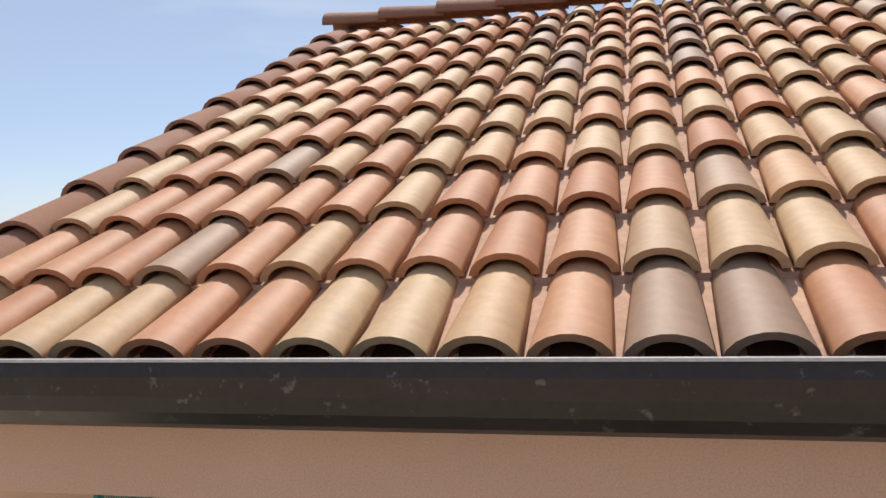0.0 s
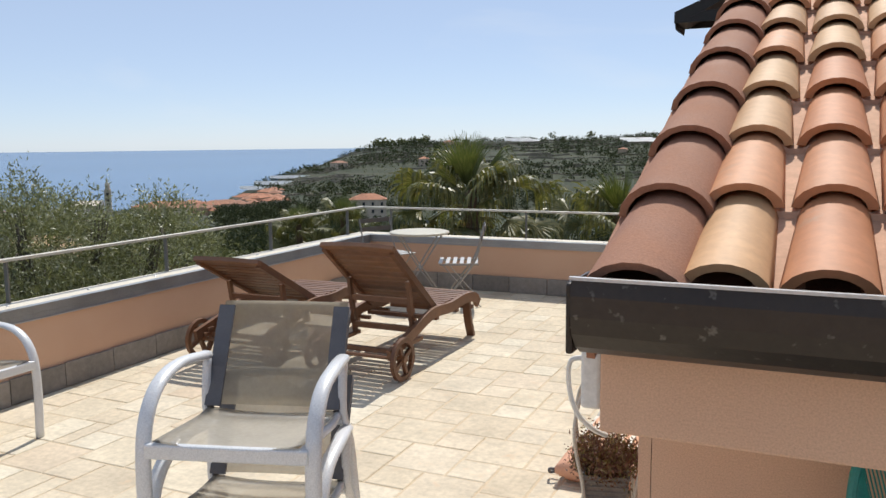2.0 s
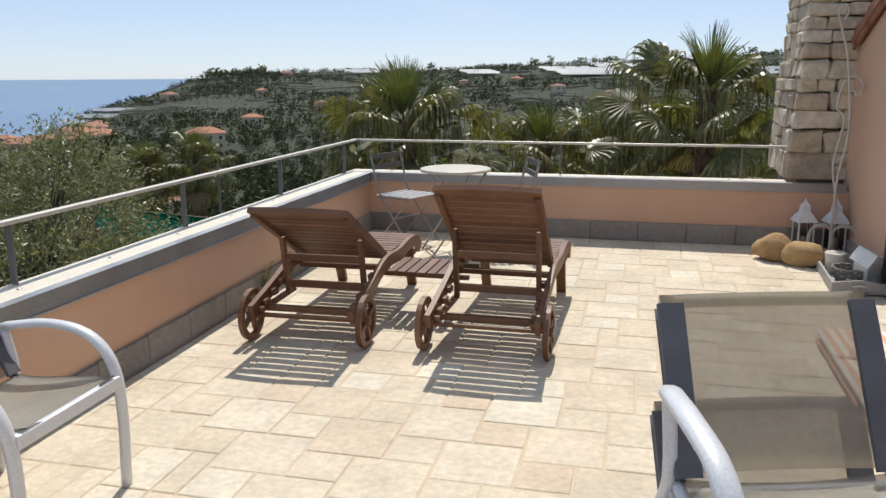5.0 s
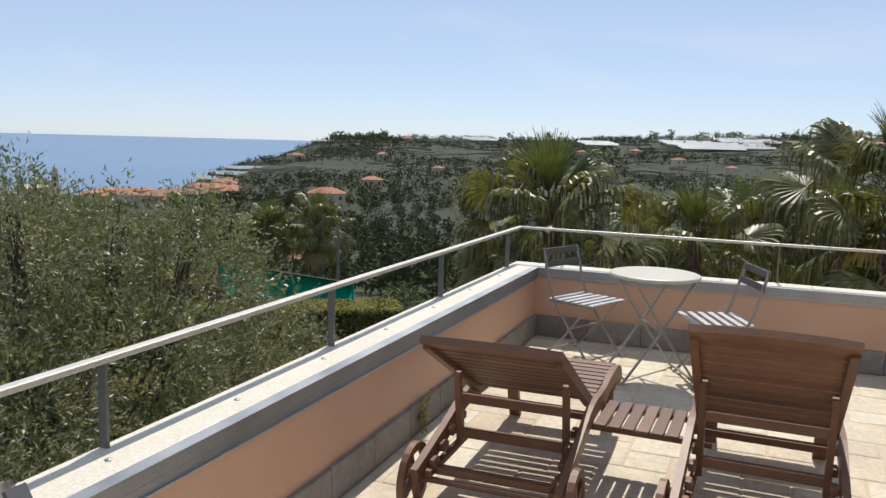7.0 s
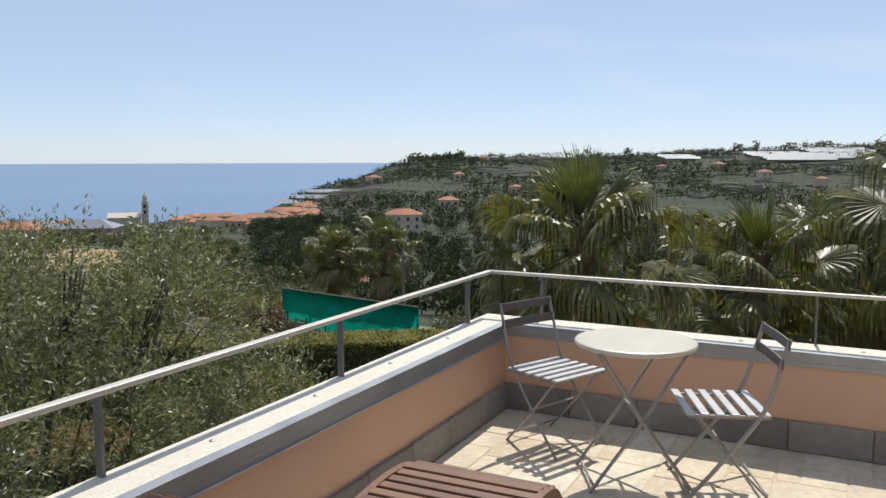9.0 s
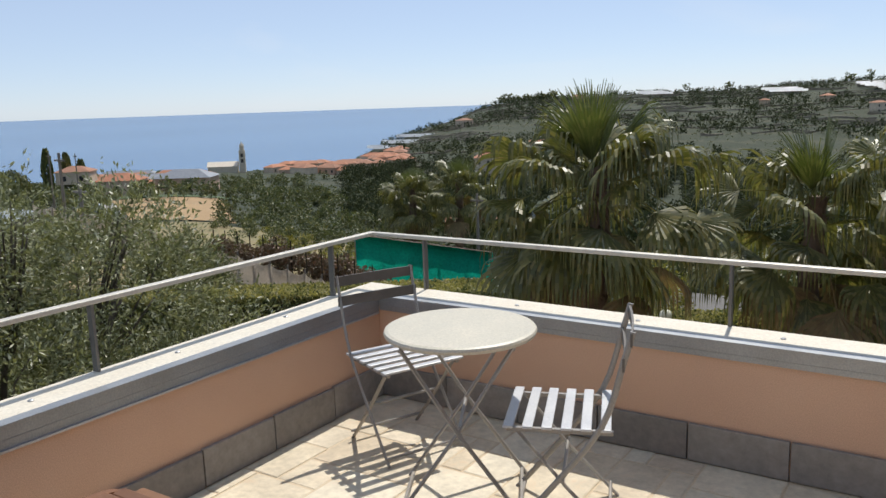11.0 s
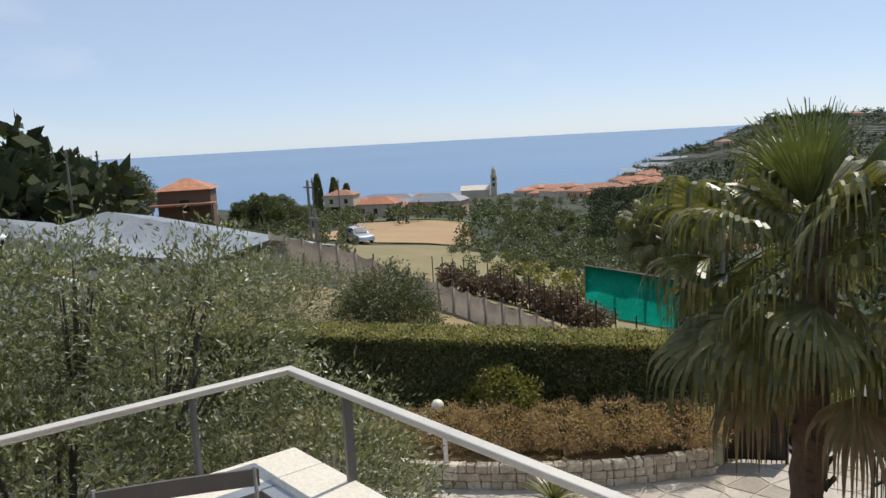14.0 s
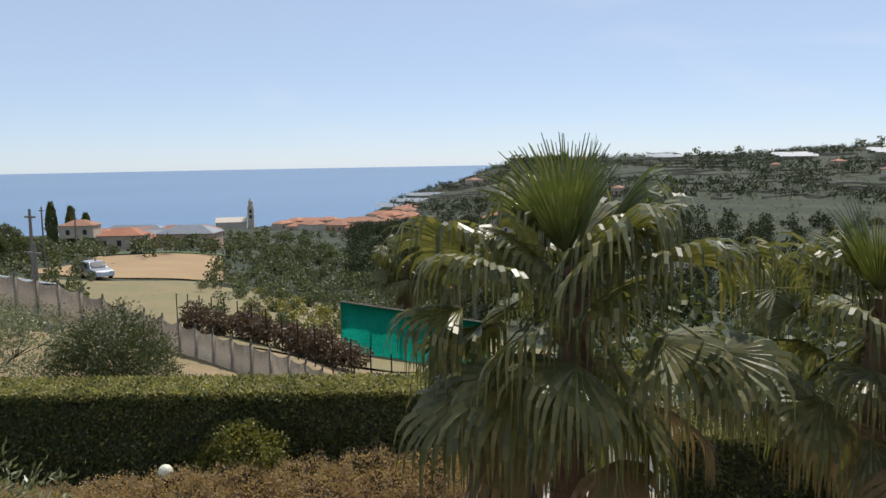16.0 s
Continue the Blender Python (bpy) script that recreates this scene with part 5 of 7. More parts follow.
def planter(x, y, z, w, d, h, material, label, seed, name="planter"):
    t = thing(name, pose(x, y, z, 0, 0, 14), label, "planter", "planters on the stand")
    bm = bmesh.new()
    prof = [(0.82, 0), (1.0, h), (1.06, h), (1.06, h + 0.012), (0.97, h + 0.012), (0.93, h - 0.03), (0.0001, h - 0.03)]
    rings = [[bm.verts.new((sx * w * f, sy * d * f, q)) for sx, sy in ((-1, -1), (1, -1), (1, 1), (-1, 1))] for f, q in prof]
    for a, b in zip(rings, rings[1:]):
        for k in range(4):
            bm.faces.new((a[k], a[(k + 1) % 4], b[(k + 1) % 4], b[k]))
    bm.faces.new(rings[0][::-1])
    part("box", bm, material, t)
    if material is M_WICKER:
        for k in range(7):
            f = 0.85 + 0.15 * k / 7
            bm = bmesh.new()
            tube(bm, [(sx * w * f, sy * d * f, 0.012 + k * h / 7) for sx, sy in ((-1, -1), (1, -1), (1, 1), (-1, 1), (-1, -1))], 0.006, 5)
            part("weave_band", bm, M_WICKER, t)
    part("soil", boxes((-w * 0.92, w * 0.92, -d * 0.92, d * 0.92, h - 0.03, h - 0.012)), M_SOIL, t, "dark dry soil")
    rs = np.random.RandomState(seed)
    stem = bmesh.new()
    tips = []
    for k in range(80):
        a = rs.uniform(0, 6.28)
        rr = rs.uniform(0.3, 1)
        tip = Vector((math.cos(a) * w * 1.5 * rr, math.sin(a) * d * 1.5 * rr, h + rs.uniform(0.05, 0.17) * (1.25 - 0.5 * rr)))
        tube(stem, [(tip.x * 0.3, tip.y * 0.3, h - 0.02), (tip.x * 0.7, tip.y * 0.7, h + (tip.z - h) * 0.6), tip], [0.0025, 0.002, 0.001], 4)
        tips.append(tip)
    tagged(part("dried_plant", stem, M_SHRUB, t), kind="stuff")
    c = np.concatenate([np.array([tip]) * 1.0 + rs.normal(0, 0.018, (60, 3)) - np.array([0, 0, 1]) * rs.uniform(0, 0.07, (60, 1)) for tip in tips])
    quads("heather", leaf_quads(c, rs.normal(0, 1, c.shape) + [0, 0, 0.8], 0.02, 0.007, rs), M_HEATHER, t)
    return t


planter(PX, PY, 0.645, 0.095, 0.085, 0.155, M_ZINC, "grey zinc planter with dried heather on the plant stand", 3)
planter(PX - 0.01, PY, 0.105, 0.085, 0.08, 0.15, M_WICKER, "grey wicker planter with withered plants on the plant stand", 4)

# cable and box at the eave's corner, turquoise mesh chair in the recess
cab = thing("cable", pose(0, 0, 0), "white cable hanging from a small box at the eave", "cable")
part("box", boxes((HX - 0.085, HX - 0.04, EY + 0.1, EY + 0.16, 0.99, 1.12), bevel=0.008), M_CABLE, cab)
bm = bmesh.new()
tube(bm, arc([(HX - 0.08, EY + 0.12, 1.10), (HX - 0.11, EY + 0.11, 1.09), (HX - 0.115, EY + 0.12, 1.03), (HX - 0.1, EY + 0.13, 0.97), (HX - 0.07, EY + 0.15, 0.93), (HX - 0.05, EY + 0.2, 0.9)], 6), 0.006, 6)
part("cord", bm, M_CABLE, cab)

gc = thing("mesh_chair", pose(4.72, EY + 0.28, 0, 0, 0, 0), "turquoise metal mesh garden chair under the eave", "chair")
bm = bmesh.new()
tube(bm, arc([(-0.2, 0.0, 0.44), (-0.2, 0.06, 0.7), (-0.185, 0.09, 0.86), (-0.12, 0.1, 0.895), (0.12, 0.1, 0.895), (0.185, 0.09, 0.86), (0.2, 0.06, 0.7), (0.2, 0.0, 0.44)], 4), 0.011, 8)
part("back_frame", bm, M_TEAL, gc)
mesh_bm = bmesh.new()
for k in range(48):
    x = -0.185 + k * 0.00787
    for s in (-1, 1):
        bar(mesh_bm, (x, 0.004, 0.45), (max(-0.19, min(0.19, x + s * 0.12)), 0.096, 0.89), 0.0032, 0.002)
tagged(part("back_mesh", mesh_bm, M_TEAL, gc), kind="stuff")
part("seat", boxes((-0.2, 0.2, -0.4, 0.0, 0.43, 0.442), bevel=0.004), M_TEAL, gc)
for sx in (-1, 1):
    for y in (-0.38, 0.02):
        bm = bmesh.new()
        tube(bm, [(sx * 0.19, y, 0.44), (sx * 0.21, y * 1.05, 0.0)], 0.011, 7)
        part("leg", bm, M_TEAL, gc)
# weed growing out of the joint at the foot of the parapet
weed = thing("weed", pose(0.045, -2.3, floor_z(-2.3)), "thin green weed growing at the parapet's foot", "weed")
rs_w = np.random.RandomState(5)
for k in range(5):
    bm = bmesh.new()
    top = (rs_w.uniform(-0.01, 0.05), rs_w.uniform(-0.06, 0.06), rs_w.uniform(0.12, 0.3))
    tube(bm, [(0, 0, -0.005), (top[0] * 0.4, top[1] * 0.4, top[2] * 0.55), top], [0.003, 0.0025, 0.001], 5)
    part("stem", bm, M_YELLOW, weed)
    at_stem = np.array([np.array(top) * q for q in np.linspace(0.25, 1, 9)])
    quads("leaves", leaf_quads(at_stem, rs_w.normal(0, 1, at_stem.shape) + [0, 0, 0.6], 0.05, 0.014, rs_w), M_YELLOW, weed)
# screws in the coping
for k, (x, y) in enumerate([(-0.12, -0.55 - 0.62 * i) for i in range(11)] + [(0.75 + 0.6 * i, 0.12) for i in range(5)]):
    sc = mesh_object("coping_screw", lathe(bmesh.new(), [(0.011, 0), (0.011, 0.003), (0.006, 0.006)], 10), M_FLASHING)
    sc.matrix_world = pose(x, y, COPE)
    tagged(sc, "small round metal screw cap in the coping", "screw", "coping screws")

# small fringed hood high on the gable wall
hood = thing("wall_hood", pose(HX, -3.42, 2.12), "small dark fringed hood fixed high on the gable wall", "hood")
hb = bmesh.new()
prof_h = [(-0.30, 0.0), (-0.30, 0.05), (-0.004, 0.17), (-0.004, 0.13), (-0.27, 0.0)]
ends = [[hb.verts.new((x, y, z)) for x, z in prof_h] for y in (-0.13, 0.13)]
hb.faces.new(ends[0]), hb.faces.new(ends[1][::-1])
for k in range(5):
    hb.faces.new((ends[0][k], ends[1][k], ends[1][(k + 1) % 5], ends[0][(k + 1) % 5]))
bmesh.ops.recalc_face_normals(hb, faces=hb.faces)
part("canopy", hb, M_DARK, hood)
part("wall_plate", boxes((-0.012, -0.002, -0.1, 0.1, 0.0, 0.2)), M_DARK, hood)
for side_y in (-0.125, 0.125):
    part("cheek", boxes((-0.29, -0.012, side_y - 0.004, side_y + 0.004, 0.0, 0.05)), M_DARK, hood)
for k in range(14):
    fr = bmesh.new()
    yk = -0.12 + 0.24 * k / 13
    bmesh.ops.create_cone(fr, segments=6, radius1=0.002, radius2=0.007, depth=0.035, cap_ends=True, matrix=Matrix.Translation((-0.292, yk, -0.015)))
    part("fringe_tooth", fr, M_DARK, hood)

# ---- garden below the terrace ----
def flat(name, pts, z, material, label, category):
    bm = bmesh.new()
    bm.faces.new([bm.verts.new((x, y, z)) for x, y in pts])
    bmesh.ops.triangulate(bm, faces=bm.faces)
    bm.normal_update()
    if bm.faces[:][0].normal.z < 0:
        bmesh.ops.reverse_faces(bm, faces=bm.faces)
    return structure(name, bm, material, label, category)


flat("driveway", [(-13, 4.5), (-12.2, 7.0), (-10, 8.35), (-8.0, 10.4), (-6.6, 12.6), (-6.0, 15.5), (-3.4, 15.5), (-3.2, 12.0), (-3.0, 8.6), (-1.0, 7.6), (4, 7.2), (4, 1.0), (-6, 1.0)], GARDEN + 0.02, M_DRIVE, "pale stone-paved driveway in the garden", "driveway")
flat("lawn", [(-3.0, 9.0), (-0.6, 8.0), (5, 7.8), (9, 14), (4, 19), (-2.8, 18.5), (-3.0, 12.5)], GARDEN + 0.03, M_LAWN, "sunny mown lawn with yellowing grass", "lawn")
flat("lane", [(-6.0, 15.5), (-7.5, 20.0), (-6.0, 24.0), (-3.0, 24.0), (-4.2, 19.5), (-3.4, 15.5)], GARDEN + 0.024, M_ROAD, "grey lane beyond the garden gate", "lane")

# curved dry-stone wall holding the shrub bed
wall_line = arc([(-12.1, 6.8, 0), (-9.8, 8.2, 0), (-7.8, 10.2, 0), (-6.5, 12.3, 0)], 6)
low = tagged(new("garden_wall"), "low curved grey stone wall along the driveway", "wall", kind="structure")
rng = random.Random(21)
sd = 5000
for a, b in zip(wall_line, wall_line[1:]):
    d = (b - a)
    ang = math.degrees(math.atan2(d.y, d.x))
    for row in range(3):
        s = 0.0
        while s < d.length - 0.02:
            w = min(rng.uniform(0.16, 0.34), d.length - s)
            p = a + d * ((s + w / 2) / d.length)
            stone(w - 0.012, 0.22, 0.155, pose(p.x, p.y, GARDEN + 0.09 + row * 0.165, rng.uniform(-3, 3), rng.uniform(-3, 3), ang), low, seed=sd)
            s, sd = s + w, sd + 1
bm = bmesh.new()
beam(bm, [p + Vector((0, 0, GARDEN + 0.25)) for p in wall_line], 0.16, 0.46)
part("wall_core", bm, M_MORTAR, low)
flat("shrub_bed", [(p.x, p.y) for p in wall_line] + [(-8.0, 13.4), (-15.3, 8.6), (-15.0, 5.6)], GARDEN + 0.3, M_EARTH, "raised bed of dry earth behind the stone wall", "flower bed")

rs_h = np.random.RandomState(31)


# paler copy of the hedge leaves: sunlight on the tops, put into the colour
M_HEDGE_LIT_TOP = random_mat("hedge_leaves_lit_top", ((0, (0.25, 0.24, 0.07)), (0.6, (0.42, 0.38, 0.15)), (1, (0.55, 0.49, 0.27))), translucent=0.45, **LEAF)


def hedge(name, a, b, z0, z1, thick, n, label, seed, material=M_HEDGE, leaf=(0.075, 0.05)):
    """A clipped hedge: dark twiggy core and leaves over its faces, with paler leaves on top as painted sunlight."""
    rs = np.random.RandomState(seed)
    a, b = np.array(a, float), np.array(b, float)
    L = np.hypot(*(b - a))
    u = (b - a) / L
    v = np.array([-u[1], u[0]])
    t = thing(name, pose(a[0], a[1], z0, 0, 0, math.degrees(math.atan2(u[1], u[0]))), label, "hedge")
    H = z1 - z0
    part("core", boxes((0.1, L - 0.1, 0.12, thick - 0.12, 0, H - 0.14)), M_BARK, t)
    p = np.stack([rs.uniform(0, L, n), rs.uniform(0, thick, n), rs.uniform(0, H, n)], 1)
    side = rs.choice(3, n, p=[0.5, 0.15, 0.35])
    depth = np.abs(rs.normal(0, 0.07, n)) + 0.05 * np.sin(p[:, 0] * 3.1) * np.sin(p[:, 2] * 4 + p[:, 0])
    p[side == 0, 1] = depth[side == 0]
    p[side == 1, 1] = thick - depth[side == 1]
    p[side == 2, 2] = H - depth[side == 2] * 1.3
    out = np.zeros((n, 3))
    out[side == 0, 1], out[side == 1, 1], out[side == 2, 2] = -1, 1, 1
    # extra layer of paler leaves, painting the sunlit top of the hedge
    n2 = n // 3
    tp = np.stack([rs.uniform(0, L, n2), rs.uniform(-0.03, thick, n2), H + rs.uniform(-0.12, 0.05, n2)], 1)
    quads("top_growth", leaf_quads(tp, np.stack([rs.normal(0, 0.6, n2), rs.normal(0, 0.6, n2), np.full(n2, 0.5)], 1), leaf[0], leaf[1], rs), M_HEDGE_LIT_TOP, t, )
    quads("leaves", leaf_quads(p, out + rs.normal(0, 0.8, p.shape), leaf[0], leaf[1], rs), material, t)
    return t


hedge("clipped_hedge", (-17.2, 6.3), (-7.0, 12.95), GARDEN - 0.1, -2.92, 1.3, 95000, "long clipped dark green hedge behind the shrub bed", 3)
hedge("clipped_hedge", (-3.5, 14.4), (3.5, 16.8), GARDEN - 0.1, -3.55, 1.0, 34000, "clipped dark hedge at the end of the lawn", 4)
bush("hedge_shoot_bush", -10.3, 10.35, [(0, 0, 1.3, 0.95, 0.5, 0.55), (0.3, 0.2, 0.8, 0.8, 0.4, 0.5), (-0.6, -0.1, 0.9, 0.7, 0.4, 0.5)], 9000, "yellowish leafy shoots growing before the hedge", M_YELLOW, 12, (0.07, 0.045), z=GARDEN)
for i, (x, y, s) in enumerate(((-12.4, 7.4, 0.7), (-11.4, 8.2, 0.85), (-10.5, 8.9, 0.95), (-9.6, 9.6, 1.0), (-8.7, 10.4, 1.05), (-7.9, 11.3, 1.1), (-13.5, 7.0, 0.6), (-7.2, 12.2, 1.0))):
    bush("dry_shrub", x, y, [(0, 0, 0.62 * s, 0.85, 0.8, 0.42 * s), (0.3, 0.3, 0.5 * s, 0.7, 0.7, 0.35)], 6500, "low shrub with dry brown foliage in the raised bed", M_SHRUB, 40 + i, (0.06, 0.03), group="dry shrubs", z=GARDEN + 0.3)
for i, (x, y, s) in enumerate(((-6.2, 15.6, 1.0), (-7.6, 16.4, 1.1), (-9.0, 15.8, 1.1), (-5.4, 19.5, 1.3), (-9.5, 18.5, 1.2), (-2.4, 20.5, 1.4), (0.5, 20.5, 1.3))):
    bush("garden_bush", x, y, [(0, 0, 0.9 * s, 0.8 * s, 0.8 * s, 0.9 * s), (0.4, 0.1, 0.5 * s, 0.7 * s, 0.7 * s, 0.6 * s)], 5000, "yellow-green evergreen bush beyond the hedge", M_YELLOW if i % 3 == 0 else M_BUSH, 60 + i, (0.09, 0.06), group="garden bushes", z=GARDEN - 0.3)


def globe_lamp(x, y, base, h, label):
    t = thing("globe_lamp", pose(x, y, base), label, "garden lamp", "globe lamps")
    bm = bmesh.new()
    tube(bm, [(0, 0, 0), (0, 0, h - 0.12)], 0.035, 10)
    part("pole", bm, M_DARK, t)
    part("collar", lathe(bmesh.new(), [(0.06, h - 0.14), (0.075, h - 0.12), (0.05, h - 0.10)], 14), M_DARK, t)
    bm = bmesh.new()
    bmesh.ops.create_uvsphere(bm, u_segments=24, v_segments=14, radius=0.135, matrix=Matrix.Translation((0, 0, h)))
    part("globe", bm, M_GLOBE, t, "cream opal glass globe", smooth=True)
    return t


M_GLOBE = surface("cream_opal_glass", (0.78, 0.74, 0.55), (0.80, 0.76, 0.6), 0.3, fine=20, coarse=4, bumps=0.02)
globe_lamp(-10.85, 8.95, GARDEN + 0.3, 0.92, "cream globe lamp on a dark pole in the shrub bed")
globe_lamp(-3.1, 13.9, GARDEN, 1.95, "cream globe lamp on a dark pole beside the lawn")
bol = mesh_object("bollard", lathe(bmesh.new(), [(0.045, 0), (0.045, 0.95), (0.05, 0.96), (0.05, 0.99), (0.02, 1.0)], 12), M_WHITE, True)
bol.matrix_world = pose(-9.75, 8.25, GARDEN + 0.02)
tagged(bol, "slim pale post on the driveway before the wall", "bollard")


def gate_leaf(a, b, label, solid):
    t = thing("garden_gate", pose(0, 0, GARDEN + 0.03), label, "gate", "garden gate leaves")
    a, b = Vector((*a, 0)), Vector((*b, 0))
    for z in (0.1, 0.62, 1.15):
        bm = bmesh.new()
        bar(bm, a + Vector((0, 0, z)), b + Vector((0, 0, z)), 0.04, 0.05)
        part("rail", bm, M_DARK, t)
    n = 12
    for k in range(n + 1):
        p = a.lerp(b, k / n)
        bm = bmesh.new()
        bar(bm, p, p + Vector((0, 0, 1.2)), 0.05 if k in (0, n) else 0.018, 0.05 if k in (0, n) else 0.018)
        part("upright", bm, M_DARK, t)
    if solid:
        bm = bmesh.new()
        bar(bm, a + Vector((0, 0, 0.62)), b + Vector((0, 0, 0.62)), 0.008, 1.0)
        part("sheet", bm, M_DARK, t)


gate_leaf((-6.6, 12.9), (-5.7, 13.6), "dark sheet-metal garden gate leaf standing open", True)
gate_leaf((-3.55, 12.4), (-3.35, 13.9), "dark barred garden gate leaf standing open", False)


def spiky(x, y, s, n, label, seed, trunk=0.0, base=GARDEN):
    rs = np.random.RandomState(seed)
    t = thing("spiky_plant", pose(x, y, base), label, "yucca", "spiky plants")
    bm = bmesh.new()
    tube(bm, [(0, 0, -0.05), (0, 0, trunk + 0.12)], [0.09, 0.06], 8)
    part("stem", bm, M_PALM_BARK, t)
    out = []
    for k in range(n):
        a, e = k * 2.399, radians(rs.uniform(-5, 80))
        d = np.array([math.cos(a) * math.cos(e), math.sin(a) * math.cos(e), math.sin(e)])
        sd_ = np.array([-math.sin(a), math.cos(a), 0]) * 0.03 * s
        p0 = np.array([0, 0, trunk + 0.1])
        p1, p2 = p0 + d * 0.5 * s, p0 + d * s + np.array([0, 0, -0.12 * s])
        out += [(p0 - sd_, p0 + sd_, p1 + sd_, p1 - sd_), (p1 - sd_, p1 + sd_, p2 + sd_ * 0.1, p2 - sd_ * 0.1)]
    quads("leaves", out, M_FROND, t)


spiky(-1.7, 13.6, 0.8, 70, "dark spiky yucca on the lawn", 1, 0.35)
spiky(-7.5, 8.9, 0.75, 60, "feathery cycad on the driveway's edge", 2, 0.15)
spiky(0.9, 14.2, 0.9, 70, "tall spiky yucca by the lawn hedge", 3, 1.0)

# ---- fields, sheds and greenhouses down the slope ----
M_MESH = random_mat("white_shade_netting", ((0, (0.56, 0.5, 0.43)), (1, (0.64, 0.58, 0.5))), 0.85, fine=12, local=False, translucent=0.5, shade=0.2, through_tint=(1.0, 0.95, 0.88))
M_GREEN_CLOTH = random_mat("green_shade_cloth", ((0, (0.01, 0.50, 0.37)), (1, (0.015, 0.58, 0.43))), 0.7, fine=8, local=False, translucent=0.65, through_tint=(1.0, 1.0, 1.0), shade=0.35)
M_PLASTIC = surface("greenhouse_plastic", (0.46, 0.50, 0.54), (0.58, 0.61, 0.64), 0.35, fine=6, coarse=0.6, bumps=0.3, dist=0.02, spot=(0.3, 0.33, 0.36))
M_PLASTIC_WALL = surface("dusty_greenhouse_side", (0.34, 0.34, 0.32), (0.42, 0.42, 0.39), 0.7, fine=6, coarse=0.8)
M_CORR = surface("grey_corrugated_sheet", (0.20, 0.21, 0.23), (0.28, 0.29, 0.31), 0.45, 0.4, fine=30, coarse=1.5)
M_ROOF_RED = random_mat("village_roof_tiles", ((0, (0.42, 0.17, 0.09)), (0.5, (0.50, 0.22, 0.12)), (1, (0.36, 0.18, 0.11))), 0.85, fine=2, local=False, shade=0.4)
M_HOUSE = random_mat("village_render", ((0, (0.52, 0.40, 0.28)), (0.5, (0.62, 0.52, 0.40)), (1, (0.55, 0.34, 0.24))), 0.9, fine=1, local=False)
M_DARKWIN = surface("dark_window", (0.03, 0.03, 0.035), (0.05, 0.05, 0.055), 0.2)
M_BROWN_HOUSE = surface("brown_timber_house", (0.12, 0.075, 0.05), (0.17, 0.11, 0.075), 0.8, fine=10, coarse=1)
M_POLE = surface("grey_timber_pole", (0.16, 0.14, 0.12), (0.22, 0.2, 0.17), 0.9, fine=20, coarse=2)

drape("field", -68, 47, -112, 83, 19, 0.12, M_FIELD, "golden dry stubble field", "field")
drape("crop_strip", -102, 99, -128, 76, 7, 0.2, M_CROP, "low green crop strip beyond the field", "crop field")
drape("field_upper", -45, 16, -95, 26, 14, 0.12, M_FIELD, "dry golden field below the brown house", "field")
M_DRY_GRASS = surface("dry_grass", (0.17, 0.15, 0.06), (0.26, 0.20, 0.10), 0.95, fine=6, coarse=0.25, bumps=0.8, dist=0.05, spot=(0.09, 0.11, 0.04))
drape("slope_grass", -26, 22, -66, 40, 24, 0.16, M_DRY_GRASS, "dry olive-brown grass on the slope above the fence", "grass")
drape("earth_bank", -14.5, 16.0, -28.5, 11.5, 8, 0.1, M_EARTH, "dry earth bank by the white fence", "earth bank")
drape("orchard_ground", -27, 37, -52, 57, 20, 0.1, M_DRY_GRASS, "dry grass between the orchard bushes", "grass")
drape("vegetable_plot", -17, 26, -32, 33, 12, 0.08, M_EARTH, "dry vegetable plot inside the wire fence", "plot")

fence = thing("netting_fence", pose(0, 0, 0), "white netting fence on dark timber posts", "fence")
fl_pts = arc([(-16.2, 20.4, 0), (-18.5, 19.6, 0), (-20.8, 18.3, 0), (-22.9, 17.1, 0), (-25.2, 15.4, 0), (-28.0, 13.9, 0)], 4)
tops = np.interp(np.linspace(0, 1, len(fl_pts)), [0, 0.4, 0.6, 0.8, 1], [-5.8, -4.2, -3.45, -2.4, -1.8])
for k, (p, zt) in enumerate(zip(fl_pts, tops)):
    bm = bmesh.new()
    tube(bm, [(p.x, p.y, min(zt - 1.6, float(ground_z(p.x, p.y)) - 0.1)), (p.x, p.y, zt + 0.12)], 0.035, 6)
    part("post", bm, M_POLE, fence)
    if k:
        q, zq = fl_pts[k - 1], tops[k - 1]
        bm = bmesh.new()
        rows = []
        for j in range(7):
            f = j / 6
            sag = -0.16 * 4 * f * (1 - f)
            c = q.lerp(p, f)
            z = zq + (zt - zq) * f
            rows.append([bm.verts.new((c.x, c.y - 0.04, z + sag)), bm.verts.new((c.x + 0.03, c.y - 0.02, z - 0.7)), bm.verts.new((c.x, c.y - 0.04, z - 1.5))])
        for a, b in zip(rows, rows[1:]):
            for i in range(2):
                bm.faces.new((a[i], a[i + 1], b[i + 1], b[i]))
        bmesh.ops.solidify(bm, geom=list(bm.faces), thickness=0.01)
        part("netting", bm, M_MESH, fence, smooth=True)

wire = thing("wire_fence", pose(0, 0, 0), "thin dark posts and wires round the vegetable plot", "fence")
for k in range(15):
    f = k / 14
    x, y = -17.5 - 17 * f, 24.0 + 3.2 * f
    z = float(ground_z(x, y))
    bm = bmesh.new()
    tube(bm, [(x, y, z - 0.1), (x, y, z + 1.9)], 0.03, 5)
    part("post", bm, M_DARK, wire)

